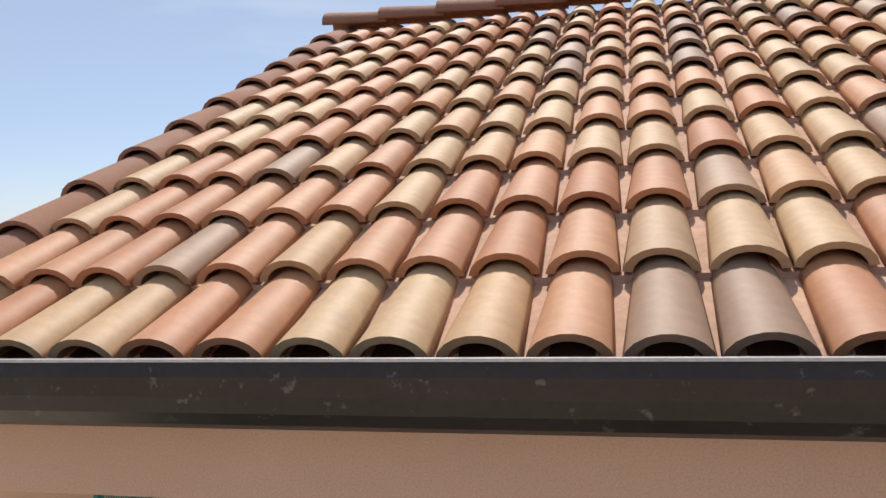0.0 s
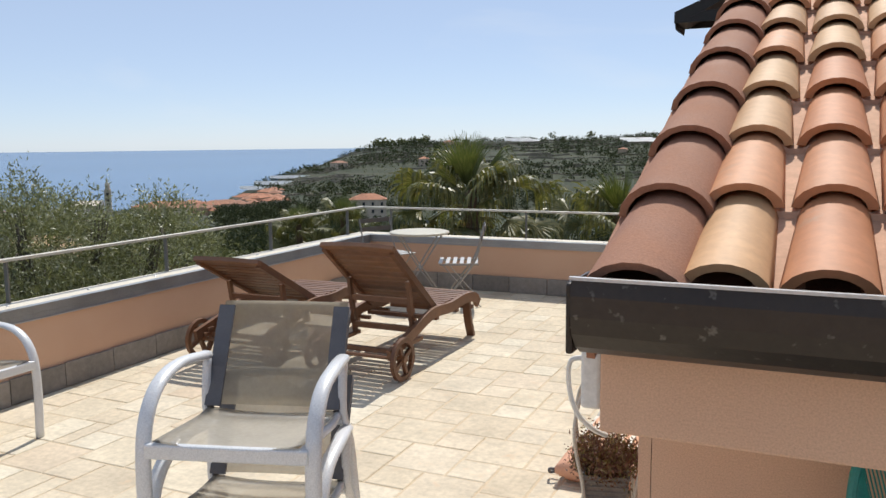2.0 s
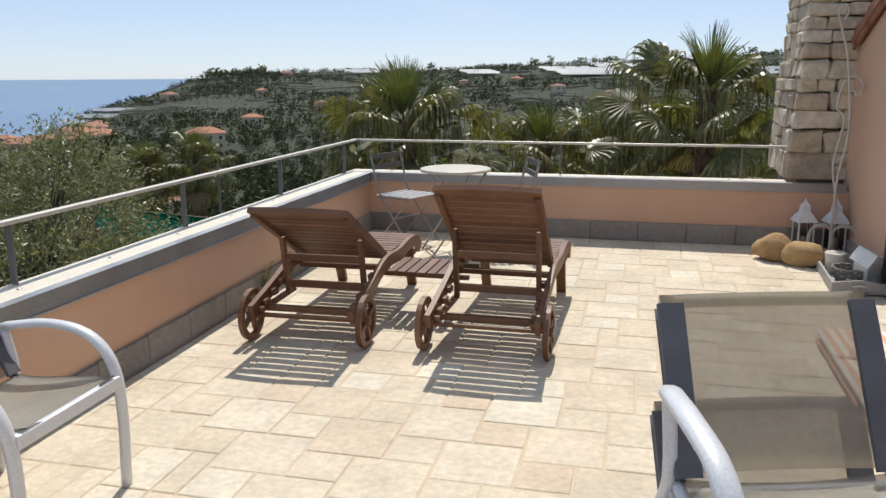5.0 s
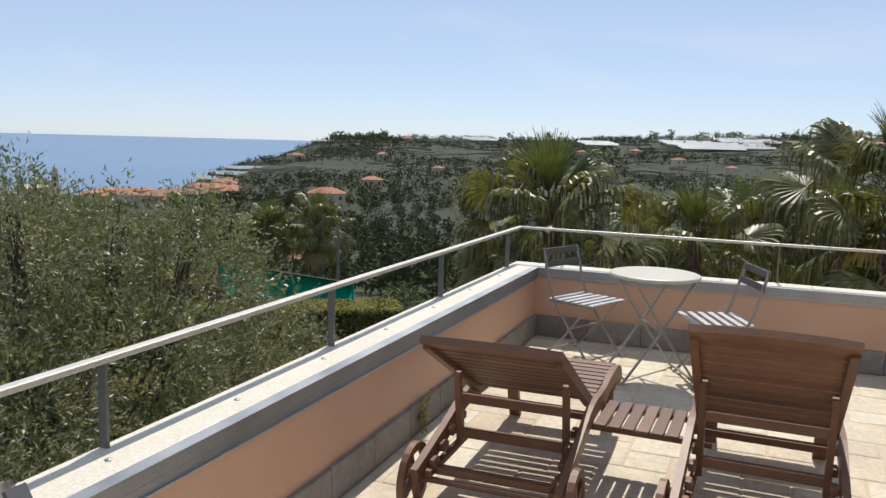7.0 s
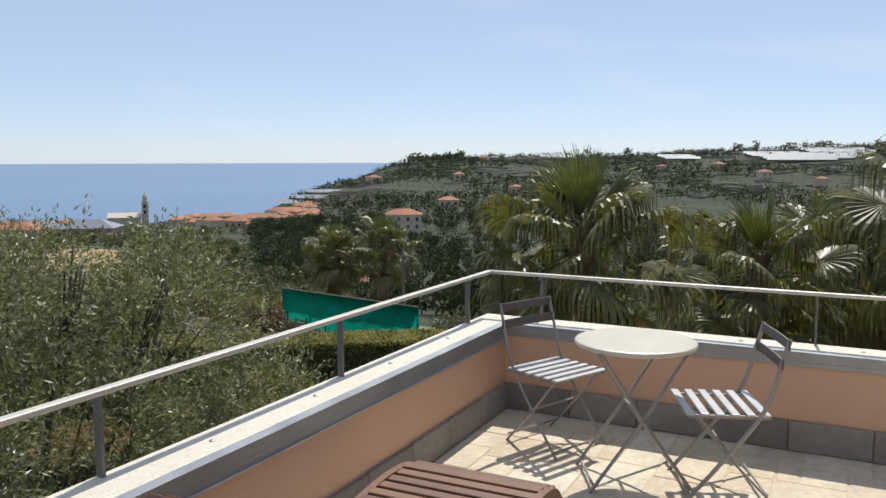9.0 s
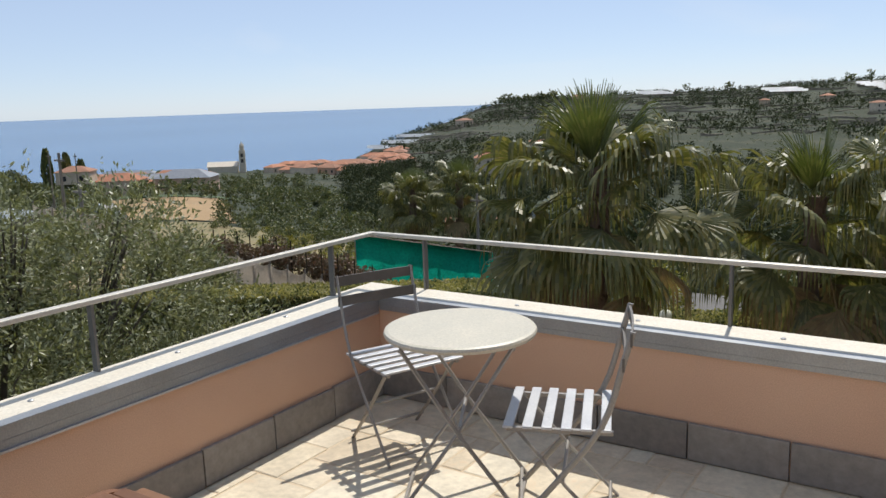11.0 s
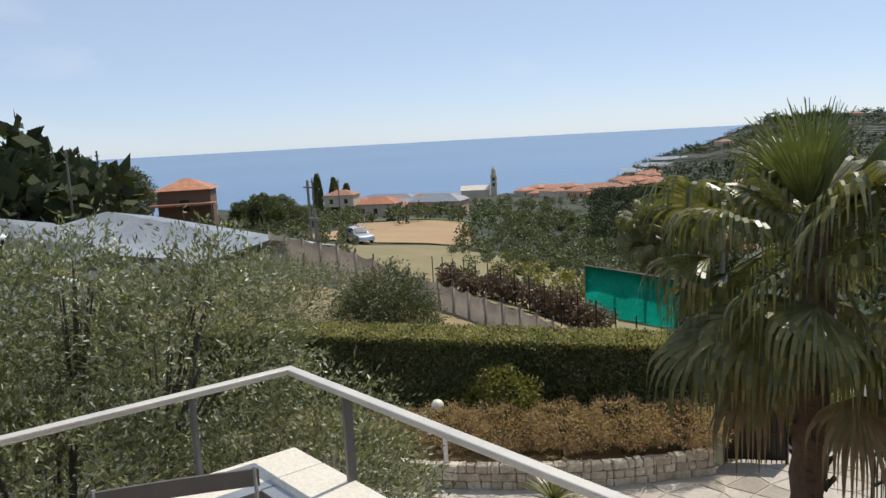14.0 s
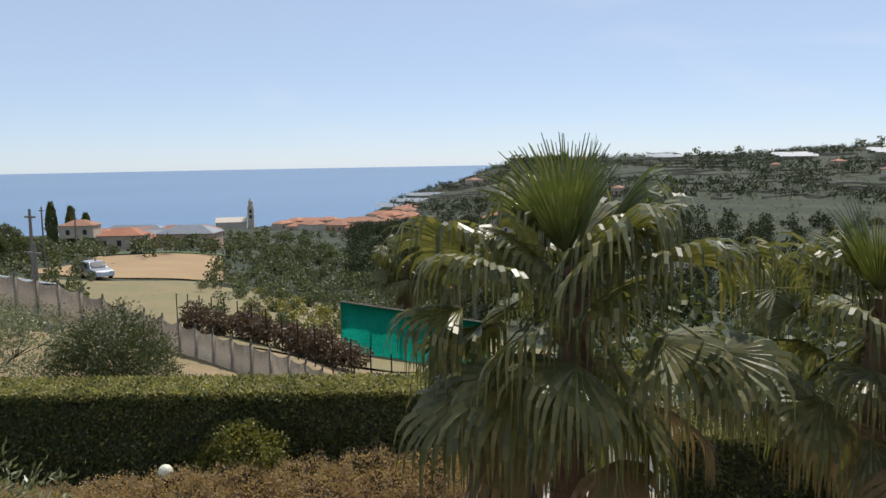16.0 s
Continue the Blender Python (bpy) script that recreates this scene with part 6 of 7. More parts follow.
# green shade-cloth shelter
sh = thing("shade_shelter", pose(0, 0, 0), "field shelter with green shade-cloth side and flat roof", "shelter")
A, B = Vector((-27.8, 32.7, -5.95)), Vector((-21.9, 38.4, -7.55))
nrm = Vector((B.y - A.y, -(B.x - A.x), 0)).normalized()
bm = bmesh.new()
rows = []
for k in range(13):
    p = A.lerp(B, k / 12)
    rows.append([bm.verts.new((p.x + nrm.x * 0.06 * math.sin(k * 2.1 + j), p.y + nrm.y * 0.06 * math.sin(k * 2.1 + j), p.z - j * 0.75)) for j in range(5)])
for a, b in zip(rows, rows[1:]):
    for j in range(4):
        bm.faces.new((a[j], a[j + 1], b[j + 1], b[j]))
bmesh.ops.solidify(bm, geom=list(bm.faces), thickness=0.02)
part("shade_cloth", bm, M_GREEN_CLOTH, sh, "translucent green shade cloth", smooth=True)
for k in range(6):
    p = A.lerp(B, k / 5)
    bm = bmesh.new()
    tube(bm, [(p.x - nrm.x * 0.1, p.y - nrm.y * 0.1, p.z - 3.2), (p.x - nrm.x * 0.1, p.y - nrm.y * 0.1, p.z + 0.02)], 0.05, 6)
    part("post", bm, M_POLE, sh)
back_v = -nrm * 0.7
bm = bmesh.new()
v = [bm.verts.new(q) for q in (A + nrm * 0.15 + Vector((0, 0, 0.03)), B + nrm * 0.15 + Vector((0, 0, 0.03)), B + back_v + Vector((0, 0, -0.02)), A + back_v + Vector((0, 0, -0.02)))]
bm.faces.new(v)
bmesh.ops.solidify(bm, geom=list(bm.faces), thickness=0.1)
part("roof", bm, M_BARK, sh, "weathered brown flat roof")


def greenhouse(ox, oy, ux, uy, length, width, zb, ze, zr, label, name="greenhouse", wall=True):
    t = thing(name, pose(0, 0, 0), label, "greenhouse", "greenhouses")
    u = Vector((ux, uy, 0)).normalized()
    w = Vector((-u.y, u.x, 0))
    o = Vector((ox, oy, 0))
    n = max(2, int(length / 6)) if wall else 1
    for s in (0, 1):
        bm = bmesh.new()
        for k in range(n):
            p0, p1 = o + u * (length * k / n + 0.03), o + u * (length * (k + 1) / n - 0.03)
            e, r = w * (width * s), w * width * 0.5
            bm.faces.new([bm.verts.new(q) for q in (p0 + e + Vector((0, 0, ze)), p1 + e + Vector((0, 0, ze)), p1 + r + Vector((0, 0, zr)), p0 + r + Vector((0, 0, zr)))])
        bmesh.ops.solidify(bm, geom=list(bm.faces), thickness=0.04)
        part("roof_slope", bm, M_PLASTIC, t)
    if wall:
        for a, b in ((o, o + u * length), (o + w * width, o + w * width + u * length), (o, o + w * width), (o + u * length, o + u * length + w * width)):
            bm = bmesh.new()
            bar(bm, a + Vector((0, 0, (zb + ze) / 2)), b + Vector((0, 0, (zb + ze) / 2)), 0.06, ze - zb)
            part("side_wall", bm, M_PLASTIC_WALL, t)
            for k in range(9):
                p = a.lerp(b, k / 8)
                bm = bmesh.new()
                tube(bm, [(p.x, p.y, zb), (p.x, p.y, ze)], 0.06, 5)
                part("post", bm, M_POLE, t)


greenhouse(-27.2, 16.6, -0.98, 0.05, 26, 6.0, -5.0, -2.75, -2.15, "long plastic-covered greenhouse with dusty sides")
greenhouse(-28.6, 10.4, -0.98, 0.05, 26, 6.0, -5.0, -2.6, -2.0, "long plastic-covered greenhouse with dusty sides")
shed = thing("tool_shed", pose(-27.6, 3.6, -4.6, 0, 0, 12), "small shed with grey corrugated roof and stove pipe", "shed")
part("body", boxes((-3, 2.4, -2.0, 2.0, 0, 2.2)), M_WHITE, shed)
bm = bmesh.new()
rows = []
for k in range(57):
    x = -3.3 + 6.0 * k / 56
    z = 0.05 * math.sin(k * math.pi / 2)
    rows.append([bm.verts.new((x, -2.3, 2.1 + z)), bm.verts.new((x, 2.3, 3.3 + z))])
for a, b in zip(rows, rows[1:]):
    bm.faces.new((a[0], b[0], b[1], a[1]))
bmesh.ops.solidify(bm, geom=list(bm.faces), thickness=0.02)
part("corrugated_roof", bm, M_CORR, shed, "grey corrugated metal roof")
bm = bmesh.new()
tube(bm, [(0.6, 0.3, 2.6), (0.6, 0.3, 3.7)], 0.12, 10)
part("stove_pipe", bm, M_DARK, shed)
part("pipe_cap", lathe(bmesh.new(), [(0.26, 3.68), (0.24, 3.74), (0.05, 3.86)], 12, 0.6, 0.3), M_WHITE, shed)

for x, y, h in ((-31, 17.8, 4.3), (-43.5, 24.5, 6.6), (-88, 50, 7), (-62, 15, 8.5), (-72, 20, 8), (-118, 72, 8), (-24.5, 41, 6)):
    z = float(ground_z(x, y))
    t = thing("utility_pole", pose(x, y, z), "thin grey utility pole on the slope", "pole", "utility poles")
    bm = bmesh.new()
    tube(bm, [(0, 0, -0.2), (0, 0, h)], [0.13, 0.08], 7)
    part("shaft", bm, M_POLE, t)
    part("crossarm", boxes((-0.5, 0.5, -0.05, 0.05, h - 0.5, h - 0.4)), M_POLE, t)

# parked silver car by the field
car = thing("parked_car", pose(-69.5, 44.6, float(ground_z(-69.5, 44.6)) + 0.05, 0, 0, -10), "silver estate car parked by the field", "car")
M_CAR = surface("silver_car_paint", (0.55, 0.56, 0.58), (0.6, 0.61, 0.63), 0.25, 0.5, fine=80, coarse=3, bumps=0.02)
M_TYRE = surface("black_rubber", (0.02, 0.02, 0.02), (0.03, 0.03, 0.03), 0.8)
bm = bmesh.new()
cp = [(-2.2, 0.35), (-2.2, 0.85), (-2.05, 1.05), (-1.9, 1.5), (-1.5, 1.62), (0.1, 1.6), (0.85, 1.05), (1.9, 0.92), (2.2, 0.75), (2.25, 0.35)]
la, lb = [bm.verts.new((x, -0.86 if z < 1.1 else -0.68, z)) for x, z in cp], [bm.verts.new((x, 0.86 if z < 1.1 else 0.68, z)) for x, z in cp]
bm.faces.new(la), bm.faces.new(lb[::-1])
for i in range(len(cp)):
    j = (i + 1) % len(cp)
    bm.faces.new((la[i], lb[i], lb[j], la[j]))
bmesh.ops.recalc_face_normals(bm, faces=bm.faces)
bmesh.ops.bevel(bm, geom=list(bm.edges), offset=0.05, segments=1, affect="EDGES")
part("body", bm, M_CAR, car)
bm = bmesh.new()
bm.faces.new([bm.verts.new(q) for q in ((0.2, -0.6, 1.56), (0.2, 0.6, 1.56), (0.82, 0.72, 1.11), (0.82, -0.72, 1.11))])
bmesh.ops.translate(bm, verts=bm.verts, vec=(0.03, 0, 0.03))
bmesh.ops.solidify(bm, geom=list(bm.faces), thickness=0.01)
part("windscreen", bm, M_DARKWIN, car)
for sy in (-1, 1):
    part("side_window", boxes((-1.75, 0.3, sy * 0.74 - 0.04, sy * 0.74 + 0.04, 1.12, 1.5), bevel=0.03), M_DARKWIN, car)
    part("headlight", boxes((2.12, 2.24, sy * 0.62 - 0.16, sy * 0.62 + 0.16, 0.66, 0.82), bevel=0.03), M_WHITE, car)
    for x in (-1.4, 1.4):
        bm = bmesh.new()
        tube(bm, [(x, sy * 0.7, 0.32), (x, sy * 0.9, 0.32)], 0.32, 18)
        wh = part("wheel", bm, M_TYRE, car)
        bm = bmesh.new()
        tube(bm, [(x, sy * 0.88, 0.32), (x, sy * 0.915, 0.32)], 0.19, 14)
        part("rim", bm, M_CAR, wh)


def house(x, y, w, d, h, rz, label, wall=None, roof_m=None, hip=0.5, name="village_house", group="village houses", z=None, windows=2, rise=0.22):
    z = float(ground_z(x, y)) - 0.5 if z is None else z
    t = thing(name, pose(x, y, z, 0, 0, rz), label, "house", group)
    part("wall", boxes((-w / 2, w / 2, -d / 2, d / 2, 0, h)), wall or M_HOUSE, t)
    bm = bmesh.new()
    o = 0.35
    e = [bm.verts.new(q) for q in ((-w / 2 - o, -d / 2 - o, h), (w / 2 + o, -d / 2 - o, h), (w / 2 + o, d / 2 + o, h), (-w / 2 - o, d / 2 + o, h))]
    hx = max(0.05, w / 2 - d / 2 * hip * 2 * 0.9) if hip else w / 2 + o
    r = [bm.verts.new((-hx, 0, h + d * rise)), bm.verts.new((hx, 0, h + d * rise))]
    for f in ((e[0], e[1], r[1], r[0]), (e[2], e[3], r[0], r[1]), (e[1], e[2], r[1]), (e[3], e[0], r[0]), (e[3], e[2], e[1], e[0])):
        bm.faces.new(f)
    part("roof", bm, roof_m or M_ROOF_RED, t)
    for s in range(windows):
        for k in range(max(1, int(w / 3))):
            xx = -w / 2 + w * (k + 0.5) / max(1, int(w / 3))
            zz = h - 1.6 - 2.7 * s
            if zz > 0.5:
                part("window", boxes((xx - 0.45, xx + 0.45, -d / 2 - 0.03, -d / 2 + 0.02, zz - 0.6, zz + 0.6)), M_DARKWIN, t)
    return t


bh = house(-80.5, 31.0, 5.2, 5.0, 4.4, 60, "brown timber hillside house with a hipped terracotta roof", M_BROWN_HOUSE, hip=0.5, name="hillside_house", group="", z=float(ground_z(-80.5, 31.0)) - 0.3)
part("veranda_roof", boxes((-3.2, 3.2, -4.2, -2.4, 2.9, 3.1)), M_ROOF_RED, bh)
for x in (-2.9, 0, 2.9):
    part("veranda_post", boxes((x - 0.08, x + 0.08, -4.0, -3.84, 0, 2.9)), M_BROWN_HOUSE, bh)
house(-184, 113, 8, 6, 3, 40, "orange-roofed house beside the cypresses", z=-15.5)

house(-64, 104, 8, 5, 2.6, 35, "low terracotta-roofed shed below the terrace", z=-20.0, windows=0, hip=0)
house(-146, 251, 13, 9, 7, 30, "pale house with a terracotta roof among the trees")

# the church with its bell tower
ch = thing("church", pose(-298, 256, -30.0, 0, 0, 222), "pale stone church with a tall bell tower by the sea", "church")
M_CHURCH = surface("pale_church_stone", (0.50, 0.44, 0.34), (0.58, 0.51, 0.40), 0.9, fine=2, coarse=0.2)
M_CHURCH_ROOF = surface("weathered_church_tiles", (0.60, 0.52, 0.42), (0.66, 0.58, 0.48), 0.9, fine=2, coarse=0.2)
part("nave", boxes((-9, 4.5, -4, 4, 0, 4.8)), M_CHURCH, ch)
bm = bmesh.new()
v = [bm.verts.new(q) for q in ((-9.3, -4.4, 4.8), (4.8, -4.4, 4.8), (4.8, 4.4, 4.8), (-9.3, 4.4, 4.8), (-9.3, 0, 6.9), (4.8, 0, 6.9))]
for f in ((0, 1, 5, 4), (2, 3, 4, 5), (1, 2, 5), (3, 0, 4), (3, 2, 1, 0)):
    bm.faces.new([v[i] for i in f])
part("nave_roof", bm, M_CHURCH_ROOF, ch, "weathered pale tile roof")
tw = part("bell_tower", boxes((-12.6, -9.8, -1.4, 1.4, 0, 11.5)), M_CHURCH, ch)
for zz in (7.0, 9.6):
    part("belfry_opening", boxes((-11.8, -10.6, -1.45, 1.45, zz - 0.8, zz + 0.8), (-12.65, -9.75, -0.6, 0.6, zz - 0.8, zz + 0.8)), M_DARKWIN, tw)
part("belfry_stage", lathe(bmesh.new(), [(1.5, 11.5), (1.5, 11.9), (1.05, 12.0), (1.05, 13.6), (1.25, 13.7), (0.9, 14.6), (0.3, 15.2), (0.1, 16.2)], 10, -11.2, 0), M_CHURCH, tw)

rng = random.Random(77)


def at(yaw, r):
    return -r * math.sin(radians(yaw)), r * math.cos(radians(yaw))


for k in range(46):
    x, y = at(rng.uniform(36.5, 45.6), rng.uniform(345, 425))
    house(x, y, rng.uniform(7, 12), rng.uniform(5, 7), rng.uniform(2.4, 3.8), rng.uniform(0, 180), "pastel village house with a terracotta roof")
for k in range(14):
    yaw = rng.uniform(-22, 34)
    rr, rz = ridge(yaw)
    x, y = at(yaw, rng.uniform(0.45, 0.99) * float(rr))
    house(x, y, rng.uniform(6, 11), rng.uniform(5, 8), rng.uniform(3, 5), rng.uniform(0, 180), "pale villa on the terraced hillside", wall=None)
for k in range(12):
    x, y = at(rng.uniform(46, 58), rng.uniform(180, 300))
    house(x, y, rng.uniform(9, 22), rng.uniform(6, 8), rng.uniform(2.5, 4), rng.uniform(30, 60), "low grey-roofed farm building below the fields", roof_m=M_CORR if k % 2 else None, name="farm_building", group="farm buildings")
for k, (yaw, r, L) in enumerate(((38.6, 470, 40), (37.6, 490, 46), (36.5, 520, 40), (5.5, 600, 44), (4.2, 610, 50), (6.5, 640, 40), (3.0, 660, 44), (-8, 560, 50), (-11, 520, 44), (-9.5, 640, 46), (-14, 500, 50), (12, 640, 26), (-3, 720, 40), (20, 690, 24))):
    for j in range(3):
        x, y = at(yaw + j * 0.25, r + j * 16)
        z = float(ground_z(x, y))
        greenhouse(x, y, math.cos(radians(yaw)), math.sin(radians(yaw)), L, 9, z - 1, z + 2.6, z + 4.2, "white plastic greenhouse on the far terraces", name="far_greenhouse", wall=False)


M_WOOD = random_mat("distant_woods", ((0, (0.04, 0.052, 0.026)), (0.6, (0.062, 0.077, 0.036)), (1, (0.1, 0.108, 0.052))), translucent=0.15, **{**LEAF, "rough": 0.85, "spec": 0.2})


def leafy_stuff(name, label, spots, size, per, material, seed, squash=0.9, leaf=0.28, category="trees"):
    """Many distant trees of leaf clumps on short trunks, as one object."""
    rs = np.random.RandomState(seed)
    out = []
    for (x, y), s in zip(spots, size):
        z = float(ground_z(x, y))
        lumps = rs.normal(0, 0.33, (5, 3)) * s + np.array([x, y, z + s * 0.95])
        pick = rs.randint(0, 5, per)
        d = rs.normal(0, 1, (per, 3))
        d /= np.linalg.norm(d, axis=1, keepdims=True)
        c = lumps[pick] + d * rs.uniform(0.45, 0.8, (per, 1)) * s * np.array([1, 1, squash]) * 0.75
        out.append(leaf_quads(c, d + rs.normal(0, 0.8, d.shape), leaf * s * 2, leaf * s * 1.4, rs))
        tr = np.array([x, y, z])
        o = np.array([0.06 * s, 0, 0])
        out.append(np.array([[tr - o, tr + o, tr + o + [0, 0, s], tr - o + [0, 0, s]]]))
    return tagged(quads(name, np.concatenate(out), material), label, category, kind="stuff")


def spread(n, yaw0, yaw1, r0, r1, seed, power=1.0):
    rs = np.random.RandomState(seed)
    yaw, r = rs.uniform(yaw0, yaw1, n), r0 + (r1 - r0) * rs.uniform(0, 1, n) ** power
    return np.stack([-r * np.sin(np.radians(yaw)), r * np.cos(np.radians(yaw))], 1)


def sizes(n, a, b, seed):
    return np.random.RandomState(seed).uniform(a, b, n)


leafy_stuff("valley_woods", "dark green woods filling the valley", np.concatenate([spread(1000, -34, 33, 55, 330, 1, 0.8), spread(330, 30, 41, 125, 340, 101)]), sizes(1330, 1.4, 2.9, 2), 220, M_WOOD, 3, leaf=0.13)
hill = spread(9000, -30, 38, 330, 850, 4)
hill = hill[np.sin(hill[:, 0] * 0.035 + 1.3 * np.sin(hill[:, 1] * 0.021)) + np.sin(hill[:, 1] * 0.05 + hill[:, 0] * 0.013) > -0.35]
leafy_stuff("hillside_scrub", "groves and scrub scattered over the terraced hill", hill, sizes(len(hill), 0.7, 2.6, 5), 18, M_WOOD, 6, squash=0.6)
leafy_stuff("hillside_bushes", "low olive-coloured bushes dotting the far terraces", spread(5000, -30, 40, 250, 820, 44), sizes(5000, 0.4, 1.1, 45), 14, M_BUSH, 46, squash=0.7, category="bushes")
# dry-stone terrace walls along the contours of the far hill
M_TERRACE = surface("pale_dry_stone_terrace", (0.20, 0.17, 0.125), (0.29, 0.25, 0.19), 0.95, fine=1.5, coarse=0.1, bumps=0.6, dist=0.1)
rs_t = np.random.RandomState(61)
tv, tf = [], []
for k in range(330):
    yaw, span = rs_t.uniform(-26, 36), rs_t.uniform(1.2, 4.5)
    r = rs_t.uniform(0.5, 0.97) * float(ridge(yaw)[0])
    h = rs_t.uniform(0.45, 1.1)
    for q in range(9):
        a = yaw + span * (q / 8 - 0.5)
        x, y = at(a, r + 6 * math.sin(a * 1.7 + k))
        z = float(ground_z(x, y))
        ux, uy = x / r, y / r
        n = len(tv)
        tv += [(x, y, z - 0.6), (x, y, z + h), (x + ux * 0.9, y + uy * 0.9, z + h), (x + ux * 0.9, y + uy * 0.9, z - 0.6)]
        if q:
            tf += [(n - 4, n, n + 1, n - 3), (n - 3, n + 1, n + 2, n - 2), (n - 2, n + 2, n + 3, n - 1)]
tagged(raw("terrace_walls", tv, tf, M_TERRACE), "pale dry-stone terrace walls lining the far hillside", "terrace walls", kind="stuff")
leafy_stuff("orchard_bushes", "orchard trees and bushes below the fence", spread(70, 31, 51, 44, 76, 7), sizes(70, 0.4, 0.75, 8), 160, M_BUSH, 9, leaf=0.16)
leafy_stuff("yellow_bushes", "yellow-green garden bushes in the orchard", spread(60, 32, 48, 44, 78, 10), sizes(60, 0.4, 0.75, 11), 200, M_YELLOW, 12, leaf=0.16)
row = np.stack([np.linspace(-22, -31, 16), np.linspace(27.0, 25.4, 16)], 1)
leafy_stuff("reddish_row", "row of reddish bushes beside the netting fence", row, sizes(16, 0.7, 0.9, 13), 900, M_RED, 14, leaf=0.09, category="bushes")
leafy_stuff("plain_trees", "trees between the fields and the sea", np.concatenate([spread(90, 34, 47, 112, 200, 15), spread(260, 42, 66, 128, 320, 115)]), sizes(350, 0.9, 1.9, 16), 200, M_BUSH, 17, leaf=0.16)
leafy_stuff("knoll_woods", "wooded knoll beside the greenhouses", spread(260, 74, 100, 62, 150, 18), sizes(260, 2.0, 4.2, 19), 130, M_WOOD, 20)
leafy_stuff("near_slope_scrub", "scrub on the slope beyond the garden", spread(150, -40, 22, 24, 48, 21), sizes(150, 0.8, 1.8, 22), 220, M_BUSH, 23, leaf=0.15)
leafy_stuff("slope_bushes", "low bushes and dry shrubs on the farmed slope", np.concatenate([spread(120, 57.5, 70, 48, 120, 31), spread(190, 34, 50, 68, 130, 32)]), sizes(310, 0.4, 1.0, 33), 120, M_BUSH, 34, leaf=0.18, category="bushes")
leafy_stuff("ridge_pines", "dark umbrella pines and cypresses along the ridge", np.array([at(a, 0.985 * float(ridge(a)[0])) for a in np.concatenate([np.linspace(29.6, 26, 26), np.sort(np.random.RandomState(2).uniform(-20, 24, 30))])]), sizes(56, 1.6, 4.4, 24), 70, M_BUSH, 25, squash=0.7)
for x, y, zt in ((-194, 111.5, -7.6), (-189.5, 114, -8.8), (-196, 122, -11)):
    rs = np.random.RandomState(int(-x))
    z = float(ground_z(x, y))
    t = thing("cypress", pose(x, y, z), "slender dark cypress beside the orange-roofed house", "tree", "cypresses")
    bm = bmesh.new()
    tube(bm, [(0, 0, -0.3), (0, 0, zt - z - 1)], [0.3, 0.05], 6)
    part("trunk", bm, M_BARK, t)
    h = rs.uniform(0, 1, 900) ** 0.8
    a = rs.uniform(0, 6.28, 900)
    rad = 1.25 * np.sin(np.pi * np.clip(h * 0.9 + 0.1, 0, 1)) ** 0.7 * rs.uniform(0.7, 1, 900)
    c = np.stack([rad * np.cos(a), rad * np.sin(a), h * (zt - z)], 1)
    quads("crown", leaf_quads(c, np.stack([np.cos(a) * 0.4, np.sin(a) * 0.4, np.ones(900)], 1), 1.0, 0.5, rs), M_HEDGE, t)
for i, (x, y, s) in enumerate(((-101, 52, 2.7), (-95, 47, 2.3), (-107, 49, 2.2), (-84, 41, 2.2), (-97, 30, 3.4), (-90, 24, 3.0))):
    bush("round_tree", x, y, [(0, 0, 1.2 * s, s * 0.8, s * 0.8, s * 0.7), (s * 0.7, 0.3, 0.8 * s, s * 0.7, s * 0.8, s * 0.55), (-s * 0.6, 0.1, 0.9 * s, s * 0.6, s * 0.6, s * 0.6)], 12000, "leafy green tree on the slope", M_BUSH, 90 + i, (0.26, 0.17), category="tree", group="slope trees")
for i, (x, y, zc) in enumerate(((-27.6, 43.7, -3.9), (-31.8, 44.0, -4.6), (-33.2, 46.0, -4.9))):
    b = float(ground_z(x, y))
    fan_palm(x, y, b, zc - b, 1.7, "shaggy palm standing in the orchard", 70 + i, 34)

# ---- roof covering and paving, piece by piece ----
for c in range(28):
    x = 4.278 + PITCH * c
    for i in range(11):
        s = i * COURSE
        y = EY + s * math.cos(RA)
        if y > RY - 0.25:
            continue
        t = new("roof_tile", cover)
        t.parent = roof
        t.matrix_local = Matrix.Translation((x + rng.uniform(-0.004, 0.004), y + rng.uniform(-0.008, 0.008), EZ - 0.002 + s * math.sin(RA))) @ Matrix.Rotation(RA, 4, "X") @ Matrix.Rotation(radians(rng.uniform(-0.8, 0.8)), 4, "Z")

MOD = 0.1065
paver_meshes = {}


def paver_mesh(w, d):
    if (w, d) not in paver_meshes:
        a, b, g = w * MOD / 2 - 0.0045, d * MOD / 2 - 0.0045, 0.005
        v = [(sx * a, sy * b, z) for z in (-0.012, -0.003) for sx, sy in ((-1, -1), (1, -1), (1, 1), (-1, 1))] + [(sx * (a - g), sy * (b - g), 0.0) for sx, sy in ((-1, -1), (1, -1), (1, 1), (-1, 1))]
        f = [(0, 1, 5, 4), (1, 2, 6, 5), (2, 3, 7, 6), (3, 0, 4, 7), (4, 5, 9, 8), (5, 6, 10, 9), (6, 7, 11, 10), (7, 4, 8, 11), (8, 9, 10, 11)]
        me = bpy.data.meshes.new("paver")
        me.from_pydata(v, [], f)
        me.materials.append(M_PAVER)
        paver_meshes[w, d] = me
    return paver_meshes[w, d]


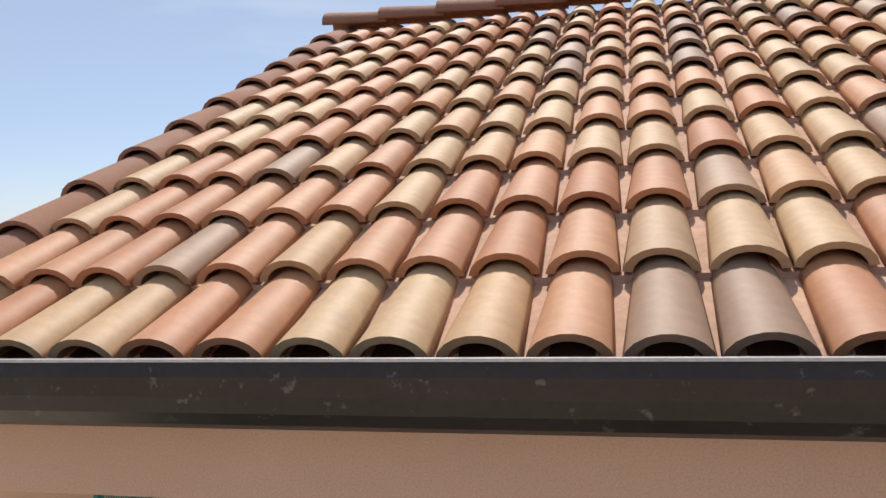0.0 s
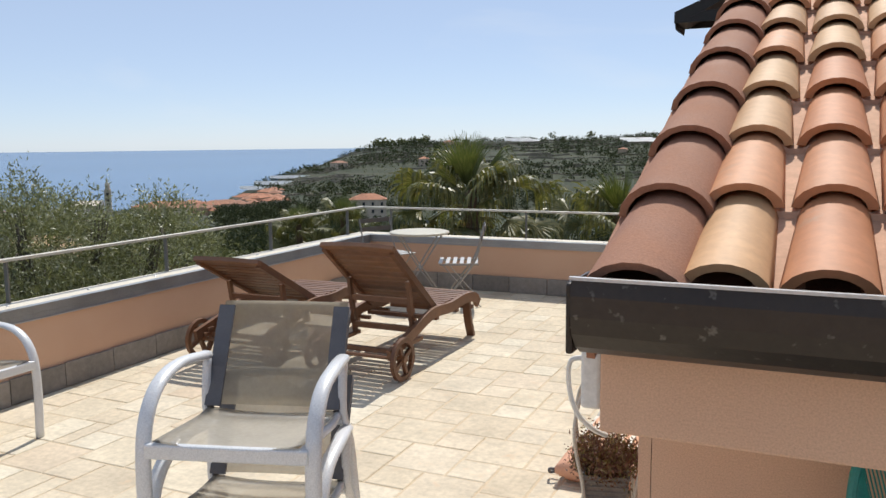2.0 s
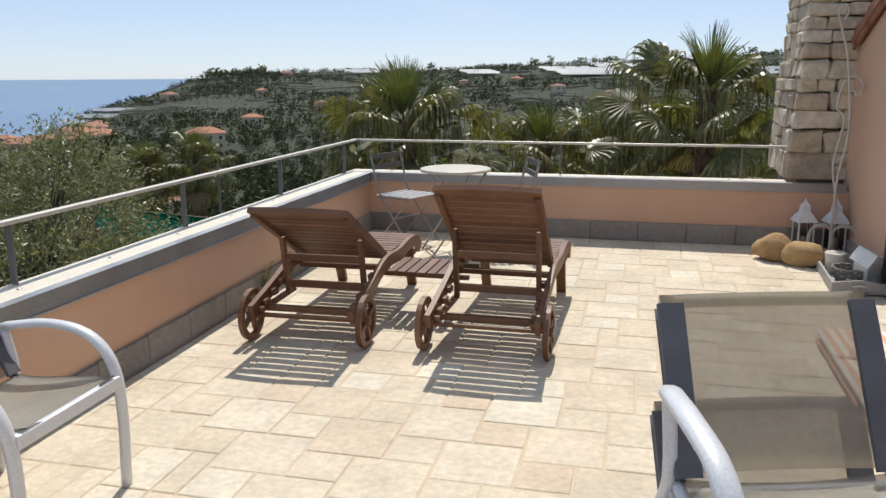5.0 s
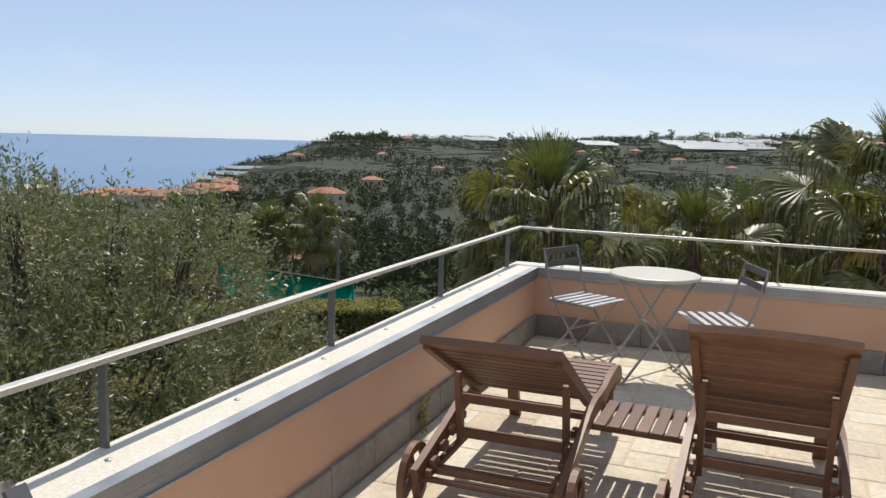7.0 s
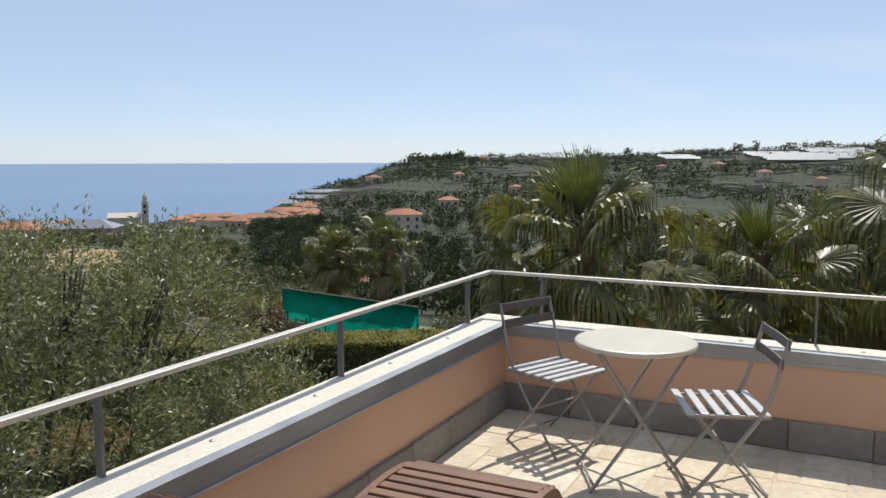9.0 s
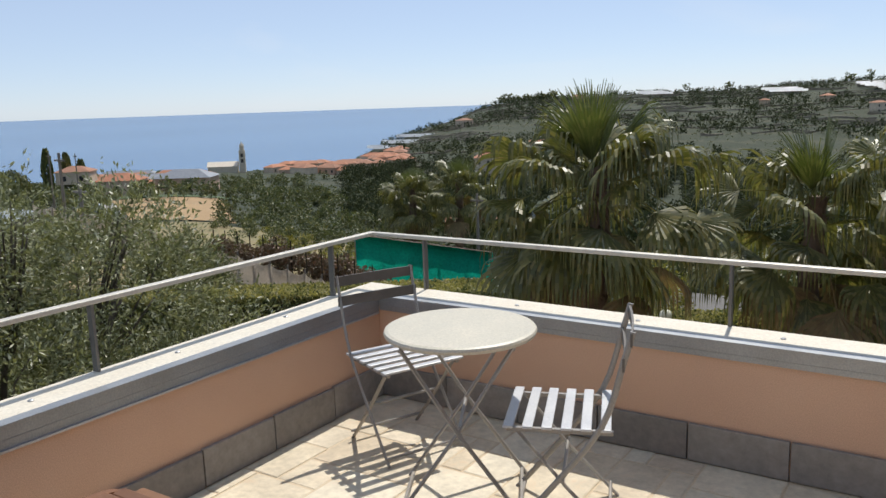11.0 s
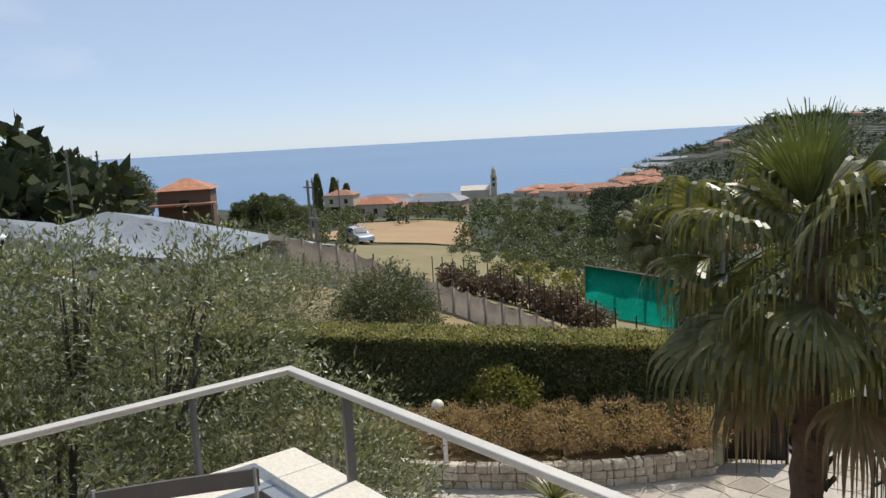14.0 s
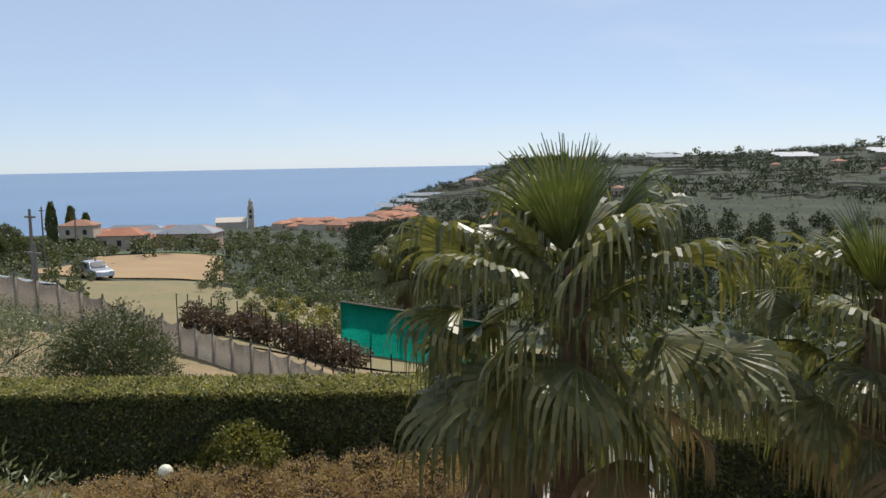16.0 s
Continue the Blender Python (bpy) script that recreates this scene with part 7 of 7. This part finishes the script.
# large and small square stones stepping round one another, some large ones laid as two
floor_ob = bpy.data.objects["floor"]
rng = random.Random(7)
laid = []
for a in range(-40, 60):
    for b in range(-60, 60):
        i, j = 3 * a - 2 * b, 2 * a + 3 * b
        cut = rng.random()
        laid += [(i, j, 3, 3)] if cut < 0.8 else [(i, j, 2, 3), (i + 2, j, 1, 3)]
        laid.append((i + 3, j, 2, 2))
EAST = HX - 0.02


def clip_stone(x0, x1, y0, y1):
    """The part of a stone that lies on the terrace, or None."""
    x0, x1, y0, y1 = max(x0, 0.024), min(x1, X1), max(y0, Y0), min(y1, -0.024)
    if y1 > EY + 0.5 and x1 > EAST:
        if x0 < EAST:
            x1 = EAST
        else:
            y1 = min(y1, EY + 0.5)
    return (x0, x1, y0, y1) if x1 - x0 > 0.03 and y1 - y0 > 0.03 else None


made, rest_v, rest_f = 0, [], []
laid.sort(key=lambda q: -q[1])
for i, j, w, d in laid:
    whole = (i * MOD, (i + w) * MOD, j * MOD - 6.0, (j + d) * MOD - 6.0)
    piece = clip_stone(*whole)
    if piece is None:
        continue
    lift = rng.uniform(-0.0015, 0.0015)
    px, py = (piece[0] + piece[1]) / 2, (piece[2] + piece[3]) / 2
    slope = radians(TILT) if py > FALL_Y else 0.0
    if piece == whole and made < 300 and -4.2 < py < -0.9 and px < 4.1:
        t = new("paver", paver_mesh(w, d))
        t.parent, t.location, t.rotation_euler = floor_ob, (px, py, floor_z(py) + lift), (slope, 0, 0)
        made += 1
    else:
        k = len(rest_v)
        me = paver_mesh(w, d)
        fx, fy = (piece[1] - piece[0]) / (w * MOD), (piece[3] - piece[2]) / (d * MOD)
        rest_v += [(v.co.x * fx + px, v.co.y * fy + py, v.co.z + lift + floor_z(v.co.y * fy + py)) for v in me.vertices]
        rest_f += [tuple(k + q for q in p.vertices) for p in me.polygons]
M_PAVER_REST = random_mat("cream_paving_stone_rest", ((0, (0.63, 0.53, 0.39)), (0.35, (0.70, 0.61, 0.46)), (0.6, (0.67, 0.57, 0.43)), (0.85, (0.74, 0.67, 0.53)), (1, (0.64, 0.51, 0.37))), 0.85, fine=28, bumps=0.45, dist=0.004, stain=(0.55, 0.40, 0.26), local=False, island=True)
tagged(raw("pavers_beyond", rest_v, rest_f, M_PAVER_REST, floor_ob), kind="stuff")

# crazy paving on the driveway
rng = random.Random(15)
drive = bpy.data.objects["driveway"]
poly = [tuple(v.co[:2]) for v in drive.data.vertices]
jit = {}


def inside(x, y):
    hit = False
    for (xa, ya), (xb, yb) in zip(poly, poly[1:] + poly[:1]):
        if (ya > y) != (yb > y) and x < (xb - xa) * (y - ya) / (yb - ya) + xa:
            hit = not hit
    return hit


def corner(i, j):
    if (i, j) not in jit:
        jit[i, j] = np.array([-13 + i * 0.55 + rng.uniform(-0.17, 0.17), 6.0 + j * 0.55 + rng.uniform(-0.17, 0.17)])
    return jit[i, j]


for i in range(20):
    for j in range(18):
        q = np.array([corner(i, j), corner(i + 1, j), corner(i + 1, j + 1), corner(i, j + 1)])
        c = q.mean(axis=0)
        if not inside(*c) or not all(inside(*p) for p in q):
            continue
        q = c + (q - c) * 0.94
        v = [(p[0], p[1], GARDEN + 0.018) for p in q] + [(*(c + (p - c) * 0.97), GARDEN + 0.034) for p in q]
        raw("paving_slab", v, [(4, 5, 6, 7), (0, 1, 5, 4), (1, 2, 6, 5), (2, 3, 7, 6), (3, 0, 4, 7)], M_SLAB, drive)

# slate skirting along the walls
for wall, n, place in (("wall_west", 26, lambda k: pose(0.012, -0.2 - k * 0.4, 0.08 + floor_z(-0.2 - k * 0.4), 0, 0, 90)), ("wall_north", 10, lambda k: pose(0.22 + k * 0.4, -0.012, 0.08 + FALL)), ("wall_gable", 10, lambda k: pose(HX - 0.012, -0.25 - k * 0.37, 0.06 + floor_z(-0.25 - k * 0.37), 0, 0, 90))):
    h = 0.16 if wall != "wall_gable" else 0.12
    bm = boxes((-0.197 if h > 0.15 else -0.182, 0.197 if h > 0.15 else 0.182, -0.01, 0.01, -h / 2, h / 2), bevel=0.003)
    me = bpy.data.meshes.new("skirting_stone")
    bm.to_mesh(me)
    bm.free()
    me.materials.append(M_SKIRT)
    for k in range(n):
        t = new("skirting_stone", me)
        t.parent, t.matrix_local = bpy.data.objects[wall], place(k)
